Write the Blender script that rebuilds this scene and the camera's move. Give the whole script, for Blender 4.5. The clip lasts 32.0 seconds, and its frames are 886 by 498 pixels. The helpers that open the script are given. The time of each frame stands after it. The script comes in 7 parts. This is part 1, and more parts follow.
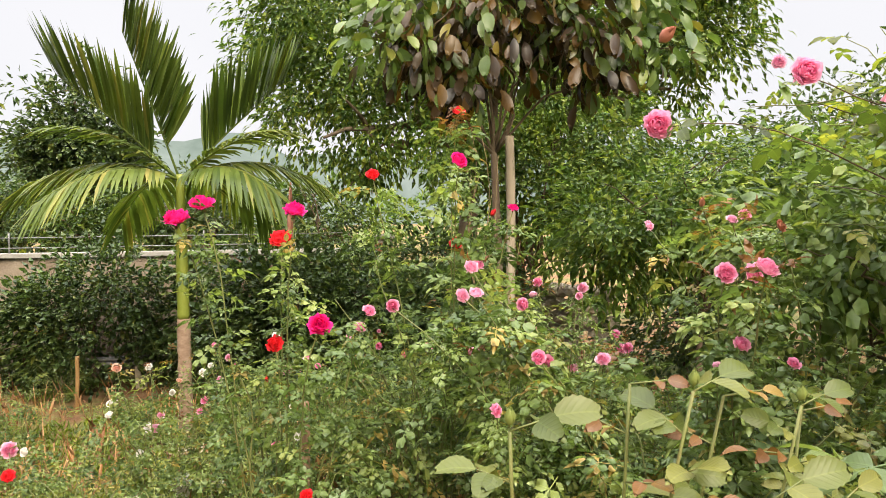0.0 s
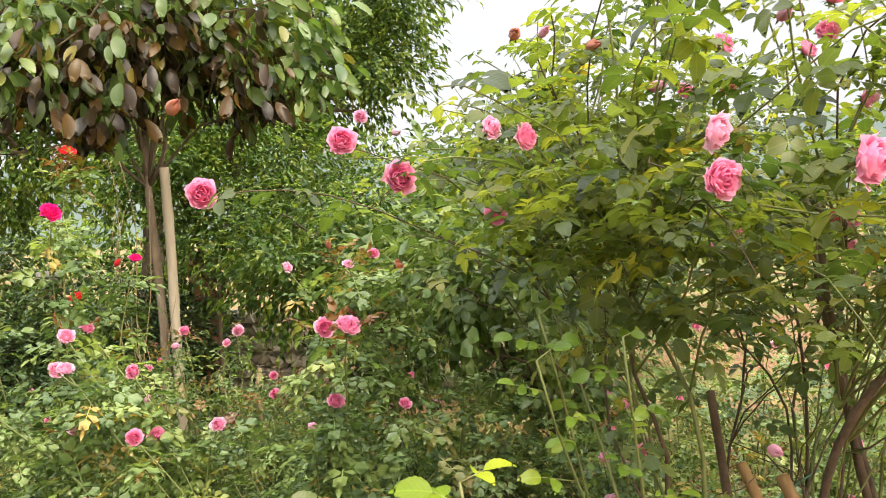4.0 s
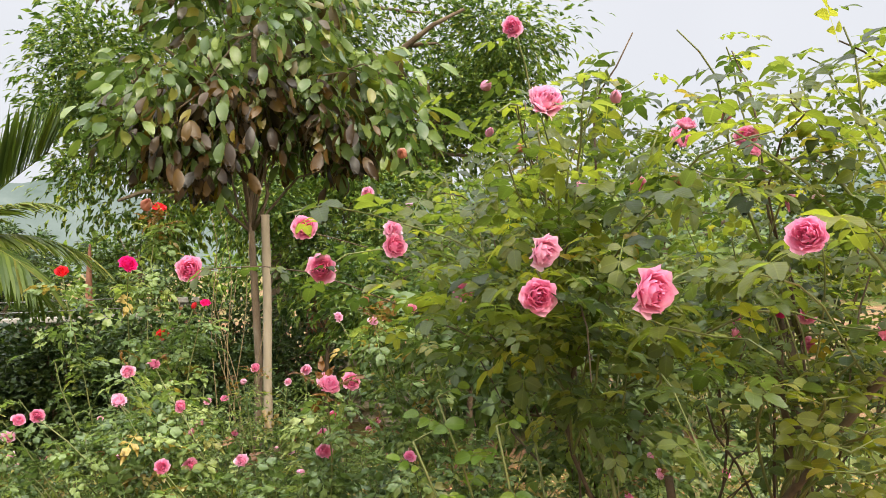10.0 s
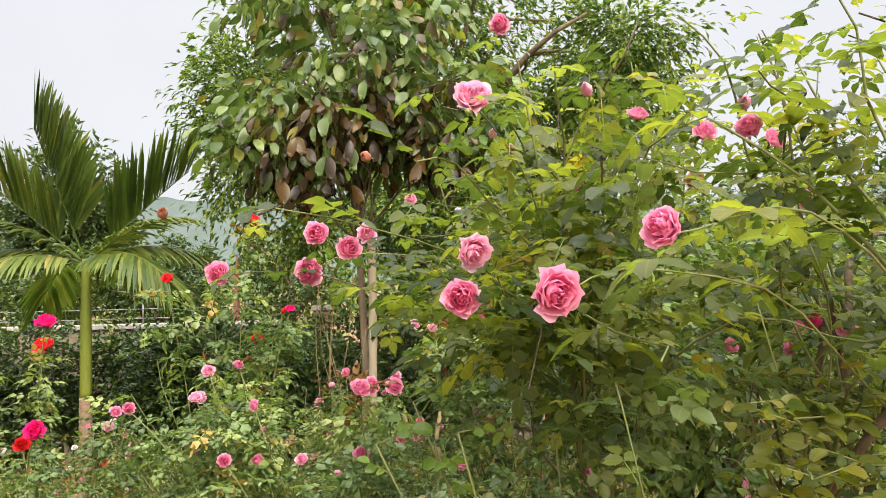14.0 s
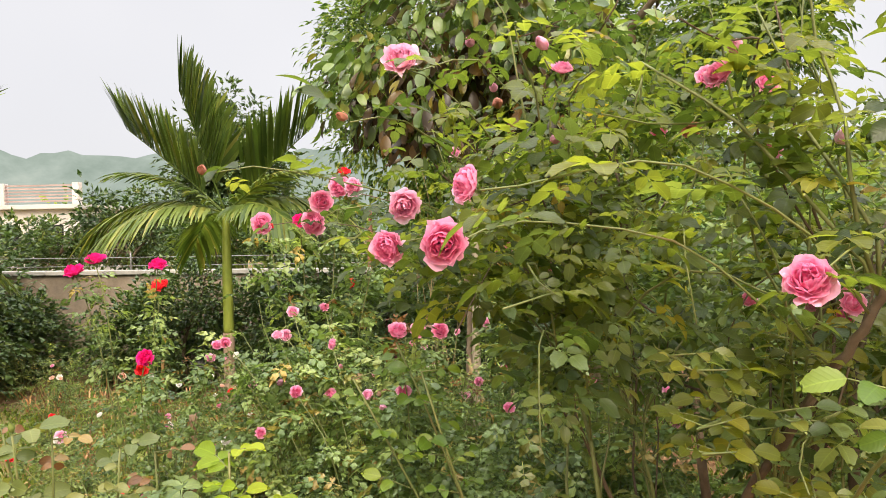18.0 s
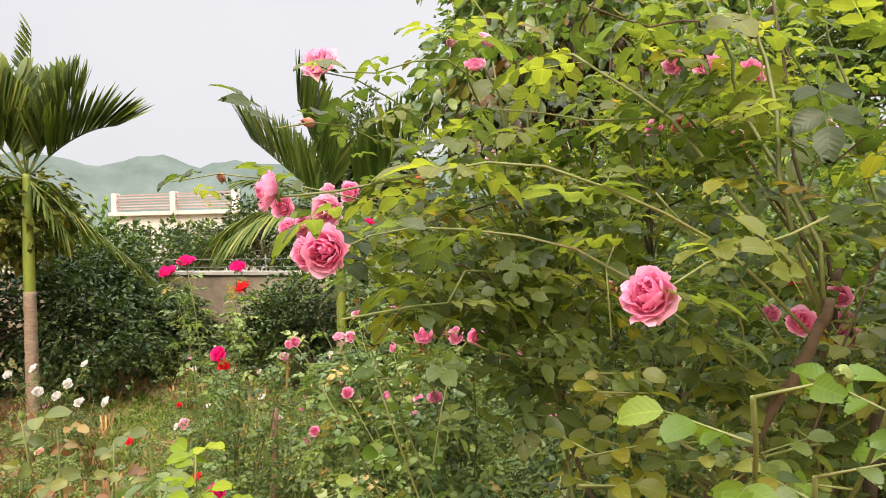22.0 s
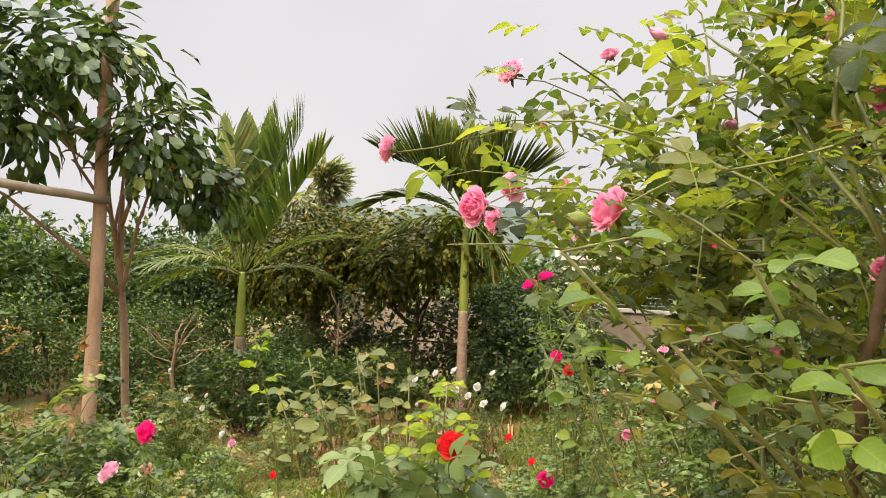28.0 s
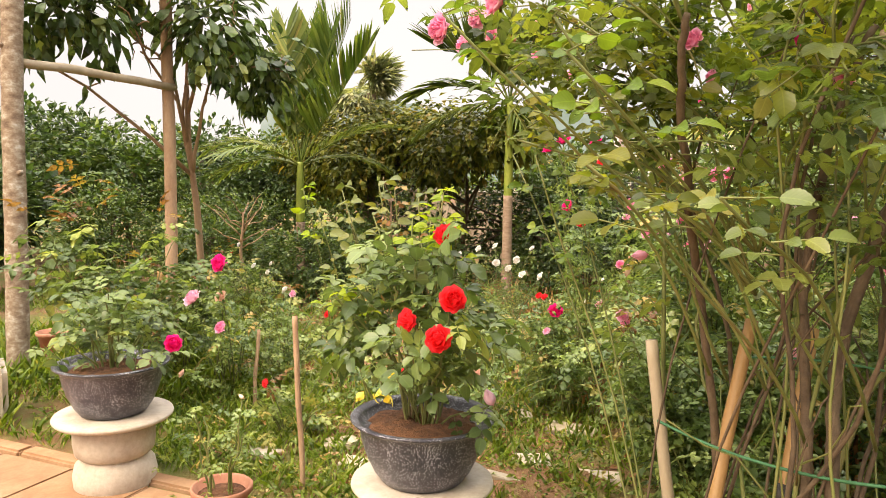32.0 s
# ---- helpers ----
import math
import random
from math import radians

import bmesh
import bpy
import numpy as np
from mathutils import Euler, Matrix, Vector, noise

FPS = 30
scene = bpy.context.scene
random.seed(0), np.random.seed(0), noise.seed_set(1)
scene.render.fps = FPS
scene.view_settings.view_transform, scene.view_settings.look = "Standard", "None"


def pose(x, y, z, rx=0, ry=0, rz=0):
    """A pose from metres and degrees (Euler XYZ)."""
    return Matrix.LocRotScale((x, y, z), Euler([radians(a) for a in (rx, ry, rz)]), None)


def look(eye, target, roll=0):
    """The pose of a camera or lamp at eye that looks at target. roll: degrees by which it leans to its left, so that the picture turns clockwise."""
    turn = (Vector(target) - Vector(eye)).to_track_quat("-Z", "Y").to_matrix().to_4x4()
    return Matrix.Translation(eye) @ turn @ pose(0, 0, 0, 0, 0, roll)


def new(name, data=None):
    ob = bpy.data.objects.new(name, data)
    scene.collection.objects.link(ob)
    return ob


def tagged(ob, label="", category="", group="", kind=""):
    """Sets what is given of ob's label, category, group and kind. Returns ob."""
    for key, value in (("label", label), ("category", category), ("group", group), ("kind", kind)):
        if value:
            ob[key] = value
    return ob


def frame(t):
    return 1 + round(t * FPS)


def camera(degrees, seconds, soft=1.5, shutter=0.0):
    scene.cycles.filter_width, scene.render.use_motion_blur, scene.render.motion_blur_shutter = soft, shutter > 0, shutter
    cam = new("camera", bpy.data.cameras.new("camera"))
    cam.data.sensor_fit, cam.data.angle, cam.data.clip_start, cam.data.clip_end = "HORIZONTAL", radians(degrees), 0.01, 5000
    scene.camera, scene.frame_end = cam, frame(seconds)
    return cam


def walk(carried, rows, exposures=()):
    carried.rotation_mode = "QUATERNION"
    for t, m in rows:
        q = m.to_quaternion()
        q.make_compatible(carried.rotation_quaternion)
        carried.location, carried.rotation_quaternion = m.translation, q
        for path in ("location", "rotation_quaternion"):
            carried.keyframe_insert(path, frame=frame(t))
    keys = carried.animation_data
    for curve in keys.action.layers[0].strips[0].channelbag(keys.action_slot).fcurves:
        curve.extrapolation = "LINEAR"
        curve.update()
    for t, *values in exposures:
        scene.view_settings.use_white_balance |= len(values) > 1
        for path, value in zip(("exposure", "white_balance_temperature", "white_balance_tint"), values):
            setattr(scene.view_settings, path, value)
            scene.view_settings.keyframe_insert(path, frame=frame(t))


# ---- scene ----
cam = camera(64.0, 32.0, soft=0.75, shutter=0.2)
PATH = [
    (0, (0.845, -1.028, 1.708), (1.15, 0.947, 1.627), -0.6),
    (0.5, (0.88, -1.036, 1.715), (1.227, 0.932, 1.621), -0.9),
    (1, (0.927, -1.026, 1.727), (1.378, 0.92, 1.628), -0.1),
    (1.5, (0.976, -1.016, 1.733), (1.524, 0.906, 1.658), -0.6),
    (2, (1.033, -1.012, 1.761), (1.695, 0.873, 1.688), -0.7),
    (2.5, (1.091, -1.017, 1.786), (1.859, 0.828, 1.704), -1.3),
    (3, (1.145, -1.048, 1.809), (2.036, 0.74, 1.719), -1.9),
    (3.5, (1.216, -1.068, 1.829), (2.166, 0.691, 1.759), -2.7),
    (4, (1.294, -1.058, 1.846), (2.317, 0.659, 1.772), -3.4),
    (4.5, (1.349, -1.077, 1.858), (2.422, 0.61, 1.789), -3.3),
    (6.5, (1.555, -1.141, 1.867), (2.551, 0.593, 1.889), -2.2),
    (7, (1.558, -1.157, 1.862), (2.526, 0.593, 1.893), -2.4),
    (7.5, (1.565, -1.175, 1.861), (2.469, 0.609, 1.912), -1.6),
    (8, (1.578, -1.247, 1.868), (2.412, 0.569, 1.929), -2.0),
    (8.5, (1.58, -1.307, 1.882), (2.366, 0.531, 1.925), -2.1),
    (9, (1.564, -1.359, 1.915), (2.351, 0.479, 1.957), -2.2),
    (9.5, (1.616, -1.398, 1.939), (2.36, 0.458, 1.987), -1.9),
    (10, (1.688, -1.449, 1.954), (2.355, 0.436, 1.992), -1.2),
    (10.5, (1.772, -1.493, 1.95), (2.377, 0.412, 1.992), -1.6),
    (11, (1.849, -1.526, 1.943), (2.396, 0.397, 1.98), -1.0),
    (11.5, (1.897, -1.576, 1.942), (2.384, 0.363, 1.999), -1.0),
    (12, (1.909, -1.599, 1.935), (2.371, 0.347, 1.985), -1.0),
    (12.5, (1.925, -1.592, 1.925), (2.35, 0.362, 1.961), -1.7),
    (13, (1.96, -1.568, 1.924), (2.357, 0.392, 1.965), -2.1),
    (13.5, (2.034, -1.527, 1.917), (2.375, 0.443, 1.981), -2.0),
    (14, (2.081, -1.523, 1.927), (2.341, 0.458, 2.005), -1.1),
    (14.5, (2.112, -1.515, 1.934), (2.297, 0.474, 2.014), -1.1),
    (16.5, (2.297, -1.56, 1.935), (2.268, 0.44, 1.945), -0.8),
    (17, (2.371, -1.577, 1.929), (2.311, 0.422, 1.914), -0.6),
    (17.5, (2.428, -1.602, 1.933), (2.309, 0.394, 1.889), -0.9),
    (18, (2.483, -1.631, 1.925), (2.321, 0.362, 1.866), -0.9),
    (18.5, (2.521, -1.635, 1.912), (2.34, 0.355, 1.835), -0.3),
    (19, (2.545, -1.66, 1.909), (2.365, 0.33, 1.835), 0.0),
    (19.5, (2.575, -1.639, 1.909), (2.408, 0.352, 1.831), -1.3),
    (20, (2.64, -1.595, 1.907), (2.427, 0.393, 1.845), -2.0),
    (20.5, (2.702, -1.544, 1.918), (2.421, 0.435, 1.874), -1.4),
    (21, (2.748, -1.498, 1.912), (2.378, 0.467, 1.889), -1.3),
    (21.5, (2.807, -1.501, 1.915), (2.331, 0.441, 1.892), -1.5),
    (22, (2.886, -1.511, 1.924), (2.328, 0.409, 1.88), -0.9),
    (22.5, (2.962, -1.527, 1.924), (2.31, 0.364, 1.897), -0.4),
    (23, (3.027, -1.536, 1.921), (2.271, 0.315, 1.915), -0.4),
    (23.5, (3.083, -1.563, 1.915), (2.23, 0.246, 1.917), -0.1),
    (24, (3.127, -1.587, 1.906), (2.217, 0.194, 1.901), -0.4),
    (24.5, (3.16, -1.565, 1.893), (2.228, 0.205, 1.892), -0.0),
    (25, (3.22, -1.504, 1.864), (2.2, 0.216, 1.89), -0.9),
    (25.5, (3.267, -1.453, 1.853), (2.122, 0.186, 1.902), -1.3),
    (26, (3.359, -1.445, 1.832), (2.031, 0.05, 1.888), -0.5),
    (26.5, (3.475, -1.453, 1.82), (2.047, -0.053, 1.863), 0.6),
    (28.5, (3.521, -1.478, 1.71), (1.939, -0.257, 1.8), 1.5),
    (29, (3.608, -1.533, 1.674), (1.991, -0.357, 1.74), 1.0),
    (29.5, (3.7, -1.566, 1.635), (2.071, -0.405, 1.632), 0.5),
    (30, (3.766, -1.588, 1.594), (2.136, -0.429, 1.558), 1.2),
    (30.5, (3.848, -1.595, 1.541), (2.22, -0.436, 1.47), 1.5),
    (31, (3.922, -1.592, 1.505), (2.295, -0.436, 1.364), 1.9),
    (31.5, (4.007, -1.604, 1.477), (2.377, -0.457, 1.305), 1.2),
    (32, (4.096, -1.624, 1.465), (2.453, -0.498, 1.28), 0.8),
]
walk(cam, [(t, look(eye, target, roll)) for t, eye, target, roll in PATH],
     [(0.0, 1.15, 6750, 11), (4.0, 1.28, 6600, 10), (8.0, 0.97, 6500, 10), (14.0, 1.05, 6600, 10), (17.0, 1.02, 6700, 11), (20.0, 1.08, 6750, 11), (23.0, 0.97, 6700, 12), (26.0, 0.9, 6800, 12), (29.0, 0.97, 7000, 13), (32.0, 1.24, 7400, 14)])

# ---- world ----
world = bpy.data.worlds.new("overcast_sky")
scene.world = world
world.use_nodes = True
wn, wl = world.node_tree.nodes, world.node_tree.links
sky = wn.new("ShaderNodeTexSky")
sky.sky_type, sky.sun_disc = "NISHITA", False
sky.sun_elevation, sky.sun_rotation, sky.dust_density = radians(45), radians(188), 4.0
cloud = wn.new("ShaderNodeMix")
cloud.data_type = "RGBA"
cloud.inputs["Factor"].default_value = 0.9
grey = wn.new("ShaderNodeTexNoise")
grey.inputs["Scale"].default_value, grey.inputs["Detail"].default_value = 1.6, 3.0
tone = wn.new("ShaderNodeValToRGB")
tone.color_ramp.elements[0].position, tone.color_ramp.elements[1].position = 0.3, 0.7
tone.color_ramp.elements[0].color, tone.color_ramp.elements[1].color = (7.1, 7.25, 7.6, 1), (8.1, 8.2, 8.45, 1)
wl.new(grey.outputs["Fac"], tone.inputs["Fac"])
wl.new(sky.outputs["Color"], cloud.inputs["A"])
wl.new(tone.outputs["Color"], cloud.inputs["B"])
sky_co, sky_xyz = wn.new("ShaderNodeTexCoord"), wn.new("ShaderNodeSeparateXYZ")
dome = wn.new("ShaderNodeValToRGB")
dome.color_ramp.elements[0].position, dome.color_ramp.elements[1].position = 0.4, 1.0
dome.color_ramp.elements[0].color, dome.color_ramp.elements[1].color = (0.29, 0.29, 0.295, 1), (1.64, 1.64, 1.64, 1)
lift = wn.new("ShaderNodeVectorMath")
lift.operation = "MULTIPLY"
wl.new(sky_co.outputs["Generated"], sky_xyz.inputs["Vector"])
wl.new(sky_xyz.outputs["Z"], dome.inputs["Fac"])
wl.new(cloud.outputs["Result"], lift.inputs[0])
wl.new(dome.outputs["Color"], lift.inputs[1])
wl.new(lift.outputs["Vector"], wn["Background"].inputs["Color"])
wn["Background"].inputs["Strength"].default_value = 0.2

sun = new("sun", bpy.data.lights.new("sun", "SUN"))
sun.data.energy, sun.data.angle, sun.data.color = 2.3, radians(38), (1.0, 0.88, 0.68)
sun.matrix_world = look((2.5, -7.5, 9.5), (1.0, 2.0, 0.0))


# ---- materials ----
def base_material(name):
    m = bpy.data.materials.new(name)
    m.use_nodes = True
    t = m.node_tree
    return m, t.nodes, t.links, t.nodes["Principled BSDF"]


def ramp(nodes, stops):
    r = nodes.new("ShaderNodeValToRGB")
    e = r.color_ramp.elements
    while len(e) < len(stops):
        e.new(0.5)
    for el, (p, c) in zip(e, stops):
        el.position, el.color = p, (*c, 1)
    return r


def noise_tex(nodes, links, scale, detail=4.0, rough=0.6, stretch=None):
    co = nodes.new("ShaderNodeTexCoord")
    n = nodes.new("ShaderNodeTexNoise")
    n.inputs["Scale"].default_value, n.inputs["Detail"].default_value, n.inputs["Roughness"].default_value = scale, detail, rough
    if stretch:
        mp = nodes.new("ShaderNodeMapping")
        mp.inputs["Scale"].default_value = stretch
        links.new(co.outputs["Object"], mp.inputs["Vector"])
        links.new(mp.outputs["Vector"], n.inputs["Vector"])
    else:
        links.new(co.outputs["Object"], n.inputs["Vector"])
    return n


def mix(nodes, links, a, b, fac, blend="MIX"):
    m = nodes.new("ShaderNodeMix")
    m.data_type, m.blend_type = "RGBA", blend
    for key, v in (("Factor", fac), ("A", a), ("B", b)):
        if isinstance(v, (int, float)):
            m.inputs[key].default_value = v
        elif isinstance(v, tuple):
            m.inputs[key].default_value = (*v, 1)
        else:
            links.new(v, m.inputs[key])
    return m.outputs["Result"]


def bump(nodes, links, height, bsdf, strength=0.3, distance=0.01):
    b = nodes.new("ShaderNodeBump")
    b.inputs["Strength"].default_value, b.inputs["Distance"].default_value = strength, distance
    links.new(height, b.inputs["Height"])
    links.new(b.outputs["Normal"], bsdf.inputs["Normal"])


def maths(nodes, links, op, a, b=0.0, c=0.0):
    m = nodes.new("ShaderNodeMath")
    m.operation = op
    for i, v in enumerate((a, b, c)):
        if isinstance(v, (int, float)):
            m.inputs[i].default_value = v
        else:
            links.new(v, m.inputs[i])
    return m.outputs[0]


def vein_masks(nodes, links):
    """Midrib and side veins of a leaflet, from its own length and width."""
    uv, sep = nodes.new("ShaderNodeUVMap"), nodes.new("ShaderNodeSeparateXYZ")
    uv.uv_map = "leaf"
    links.new(uv.outputs["UV"], sep.inputs["Vector"])
    across = maths(nodes, links, "ABSOLUTE", sep.outputs["Y"])
    rib = maths(nodes, links, "SUBTRACT", 1.0, maths(nodes, links, "DIVIDE", across, 0.03))
    rib = maths(nodes, links, "MULTIPLY", maths(nodes, links, "MAXIMUM", rib, 0.0), 0.8)
    run = maths(nodes, links, "MULTIPLY_ADD", across, -0.9, sep.outputs["X"])
    wave = maths(nodes, links, "SINE", maths(nodes, links, "MULTIPLY", run, 46.0))
    net = maths(nodes, links, "POWER", maths(nodes, links, "MULTIPLY_ADD", wave, 0.5, 0.5), 3.0)
    return rib, net


def leaf_material(name, stops, rough=0.42, trans=0.3, gloss=0.6, grain=60.0, veins=False):
    """A leaf: each one has its own tint, with fine mottling, gloss, veins and some light coming through."""
    m, n, l, b = base_material(name)
    geo, info = n.new("ShaderNodeNewGeometry"), n.new("ShaderNodeObjectInfo")
    add = n.new("ShaderNodeMath")
    add.operation = "ADD"
    l.new(geo.outputs["Random Per Island"], add.inputs[0])
    l.new(info.outputs["Random"], add.inputs[1])
    wrap = n.new("ShaderNodeMath")
    wrap.operation = "FRACT"
    l.new(add.outputs[0], wrap.inputs[0])
    r = ramp(n, stops)
    l.new(wrap.outputs[0], r.inputs["Fac"])
    mott = noise_tex(n, l, grain, 3.0)
    patch = noise_tex(n, l, 3.0, 2.0)
    tint = mix(n, l, r.outputs["Color"], (0.82, 0.8, 0.6), mott.outputs["Fac"], "MULTIPLY")
    pr = ramp(n, [(0.3, (0.76, 0.78, 0.68)), (0.7, (1.2, 1.1, 0.86))])
    l.new(patch.outputs["Fac"], pr.inputs["Fac"])
    col = mix(n, l, tint, pr.outputs["Color"], 1.0, "MULTIPLY")
    if veins:
        rib, net = vein_masks(n, l)
        col = mix(n, l, col, mix(n, l, col, (1.35, 1.35, 1.35), 1.0, "MULTIPLY"), rib)
        col = mix(n, l, col, mix(n, l, col, (0.94, 0.95, 0.9), 1.0, "MULTIPLY"), net)
        bump(n, l, maths(n, l, "ADD", net, maths(n, l, "MULTIPLY", mott.outputs["Fac"], 1.6)), b, 0.22, 0.001)
    else:
        bump(n, l, mott.outputs["Fac"], b, 0.25, 0.004)
    l.new(col, b.inputs["Base Color"])
    b.inputs["Roughness"].default_value = rough
    b.inputs["Specular IOR Level"].default_value = gloss
    tr = n.new("ShaderNodeBsdfTranslucent")
    tcol = mix(n, l, col, (1.7, 1.75, 0.85), 1.0, "MULTIPLY")
    l.new(tcol, tr.inputs["Color"])
    ms = n.new("ShaderNodeMixShader")
    ms.inputs["Fac"].default_value = trans
    l.new(b.outputs["BSDF"], ms.inputs[1])
    l.new(tr.outputs["BSDF"], ms.inputs[2])
    l.new(ms.outputs["Shader"], n["Material Output"].inputs["Surface"])
    return m


def petal_material(name, inner, outer, rough=0.55, trans=0.25):
    m, n, l, b = base_material(name)
    co, ln = n.new("ShaderNodeTexCoord"), n.new("ShaderNodeVectorMath")
    ln.operation = "LENGTH"
    l.new(co.outputs["Object"], ln.inputs[0])
    patch = noise_tex(n, l, 7.0, 2.0)
    add = n.new("ShaderNodeMath")
    add.operation = "MULTIPLY_ADD"
    add.inputs[1].default_value = 0.35
    l.new(patch.outputs["Fac"], add.inputs[0])
    l.new(ln.outputs["Value"], add.inputs[2])
    r = ramp(n, [(0.32, inner), (0.5, tuple((a + c) / 2 for a, c in zip(inner, outer))), (0.7, outer)])
    l.new(add.outputs[0], r.inputs["Fac"])
    vein = noise_tex(n, l, 90.0, 2.0)
    col = mix(n, l, r.outputs["Color"], (0.9, 0.87, 0.88), vein.outputs["Fac"], "MULTIPLY")
    l.new(col, b.inputs["Base Color"])
    b.inputs["Roughness"].default_value = rough
    b.inputs["Specular IOR Level"].default_value = 0.25
    tr = n.new("ShaderNodeBsdfTranslucent")
    l.new(col, tr.inputs["Color"])
    ms = n.new("ShaderNodeMixShader")
    ms.inputs["Fac"].default_value = trans
    l.new(b.outputs["BSDF"], ms.inputs[1])
    l.new(tr.outputs["BSDF"], ms.inputs[2])
    l.new(ms.outputs["Shader"], n["Material Output"].inputs["Surface"])
    return m


def surface(name, stops, scale=8.0, rough=0.8, fine=70.0, relief=0.4, distance=0.01, stretch=None, metal=0.0, spec=0.4):
    """A mottled surface: a coarse noise picks the tint, a fine one grains it and gives relief."""
    m, n, l, b = base_material(name)
    a, f = noise_tex(n, l, scale, 5.0, 0.65, stretch), noise_tex(n, l, fine, 4.0, 0.7, stretch)
    r = ramp(n, stops)
    l.new(a.outputs["Fac"], r.inputs["Fac"])
    col = mix(n, l, r.outputs["Color"], (0.62, 0.6, 0.58), f.outputs["Fac"], "MULTIPLY")
    info = n.new("ShaderNodeObjectInfo")
    vr = ramp(n, [(0.0, (0.86, 0.86, 0.86)), (1.0, (1.12, 1.1, 1.08))])
    l.new(info.outputs["Random"], vr.inputs["Fac"])
    l.new(mix(n, l, col, vr.outputs["Color"], 1.0, "MULTIPLY"), b.inputs["Base Color"])
    b.inputs["Roughness"].default_value, b.inputs["Metallic"].default_value = rough, metal
    b.inputs["Specular IOR Level"].default_value = spec
    bump(n, l, f.outputs["Fac"], b, relief, distance)
    return m


M = {}
M["rose_leaf"] = leaf_material("rose_leaf", [(0.0, (0.09, 0.15, 0.07)), (0.4, (0.165, 0.25, 0.11)), (0.75, (0.25, 0.345, 0.15)), (0.93, (0.33, 0.4, 0.165)), (0.975, (0.36, 0.26, 0.12)), (1.0, (0.5, 0.38, 0.15))], 0.36, 0.36, veins=True)
M["light_rose_leaf"] = leaf_material("light_rose_leaf", [(0.0, (0.1, 0.16, 0.07)), (0.4, (0.175, 0.255, 0.1)), (0.75, (0.26, 0.34, 0.14)), (0.93, (0.33, 0.38, 0.15)), (1.0, (0.46, 0.35, 0.15))], 0.36, 0.36, veins=True)
M["dark_rose_leaf"] = leaf_material("dark_rose_leaf", [(0.0, (0.07, 0.115, 0.055)), (0.5, (0.13, 0.2, 0.09)), (0.9, (0.21, 0.29, 0.12)), (1.0, (0.33, 0.39, 0.12))], 0.36, 0.34, veins=True)
M["climber_leaf"] = leaf_material("climber_leaf", [(0.0, (0.042, 0.07, 0.025)), (0.25, (0.085, 0.125, 0.034)), (0.5, (0.14, 0.18, 0.046)), (0.72, (0.205, 0.24, 0.052)), (0.84, (0.12, 0.17, 0.08)), (0.98, (0.29, 0.3, 0.06)), (0.994, (0.2, 0.14, 0.05)), (1.0, (0.45, 0.38, 0.05))], 0.34, 0.6, 0.6, veins=True)
M["dark_climber_leaf"] = leaf_material("dark_climber_leaf", [(0.0, (0.05, 0.085, 0.04)), (0.35, (0.105, 0.16, 0.07)), (0.75, (0.175, 0.24, 0.095)), (0.96, (0.25, 0.28, 0.095)), (1.0, (0.27, 0.26, 0.08))], 0.36, 0.46, 0.55, veins=True)
M["olive_leaf"] = leaf_material("olive_leaf", [(0.0, (0.08, 0.105, 0.02)), (0.5, (0.13, 0.16, 0.026)), (0.85, (0.19, 0.21, 0.035)), (1.0, (0.16, 0.15, 0.03))], 0.42, 0.55, 0.4, veins=True)
M["young_leaf"] = leaf_material("young_leaf", [(0.0, (0.19, 0.29, 0.02)), (0.6, (0.27, 0.37, 0.025)), (1.0, (0.36, 0.44, 0.04))], 0.5, 0.42, 0.3, veins=True)
M["fresh_leaf"] = leaf_material("fresh_leaf", [(0.0, (0.09, 0.165, 0.026)), (0.6, (0.145, 0.24, 0.036)), (1.0, (0.22, 0.3, 0.05))], 0.4, 0.36, 0.4, veins=True)
M["pale_leaf"] = leaf_material("pale_leaf", [(0.0, (0.088, 0.122, 0.04)), (0.6, (0.15, 0.185, 0.062)), (1.0, (0.21, 0.22, 0.08))], 0.4, 0.28, 0.4, veins=True)
M["red_shoot"] = leaf_material("red_shoot", [(0.0, (0.17, 0.075, 0.04)), (0.6, (0.28, 0.14, 0.06)), (1.0, (0.3, 0.23, 0.08))], 0.42, 0.35, veins=True)
M["yellow_leaf"] = leaf_material("yellow_leaf", [(0.0, (0.8, 0.588, 0.117)), (1.0, (0.8, 0.794, 0.166))], 0.45, 0.35, veins=True)
M["dark_leaf"] = leaf_material("dark_leaf", [(0.0, (0.05, 0.095, 0.04)), (0.6, (0.085, 0.15, 0.055)), (0.92, (0.14, 0.21, 0.07)), (1.0, (0.24, 0.28, 0.09))], 0.38, 0.22)
M["mango_leaf"] = leaf_material("mango_leaf", [(0.0, (0.06, 0.125, 0.04)), (0.45, (0.13, 0.23, 0.065)), (0.8, (0.23, 0.34, 0.09)), (1.0, (0.36, 0.44, 0.11))], 0.38, 0.34)
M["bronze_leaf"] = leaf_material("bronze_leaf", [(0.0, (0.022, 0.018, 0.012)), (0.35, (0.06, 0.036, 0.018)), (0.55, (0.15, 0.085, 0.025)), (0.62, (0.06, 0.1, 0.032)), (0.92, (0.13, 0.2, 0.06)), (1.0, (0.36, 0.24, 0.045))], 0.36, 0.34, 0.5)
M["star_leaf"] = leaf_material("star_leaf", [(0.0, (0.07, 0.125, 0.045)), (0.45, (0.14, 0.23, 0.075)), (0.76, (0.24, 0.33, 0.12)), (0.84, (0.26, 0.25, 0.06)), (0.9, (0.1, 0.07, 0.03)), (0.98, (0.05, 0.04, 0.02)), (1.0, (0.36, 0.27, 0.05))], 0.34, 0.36)
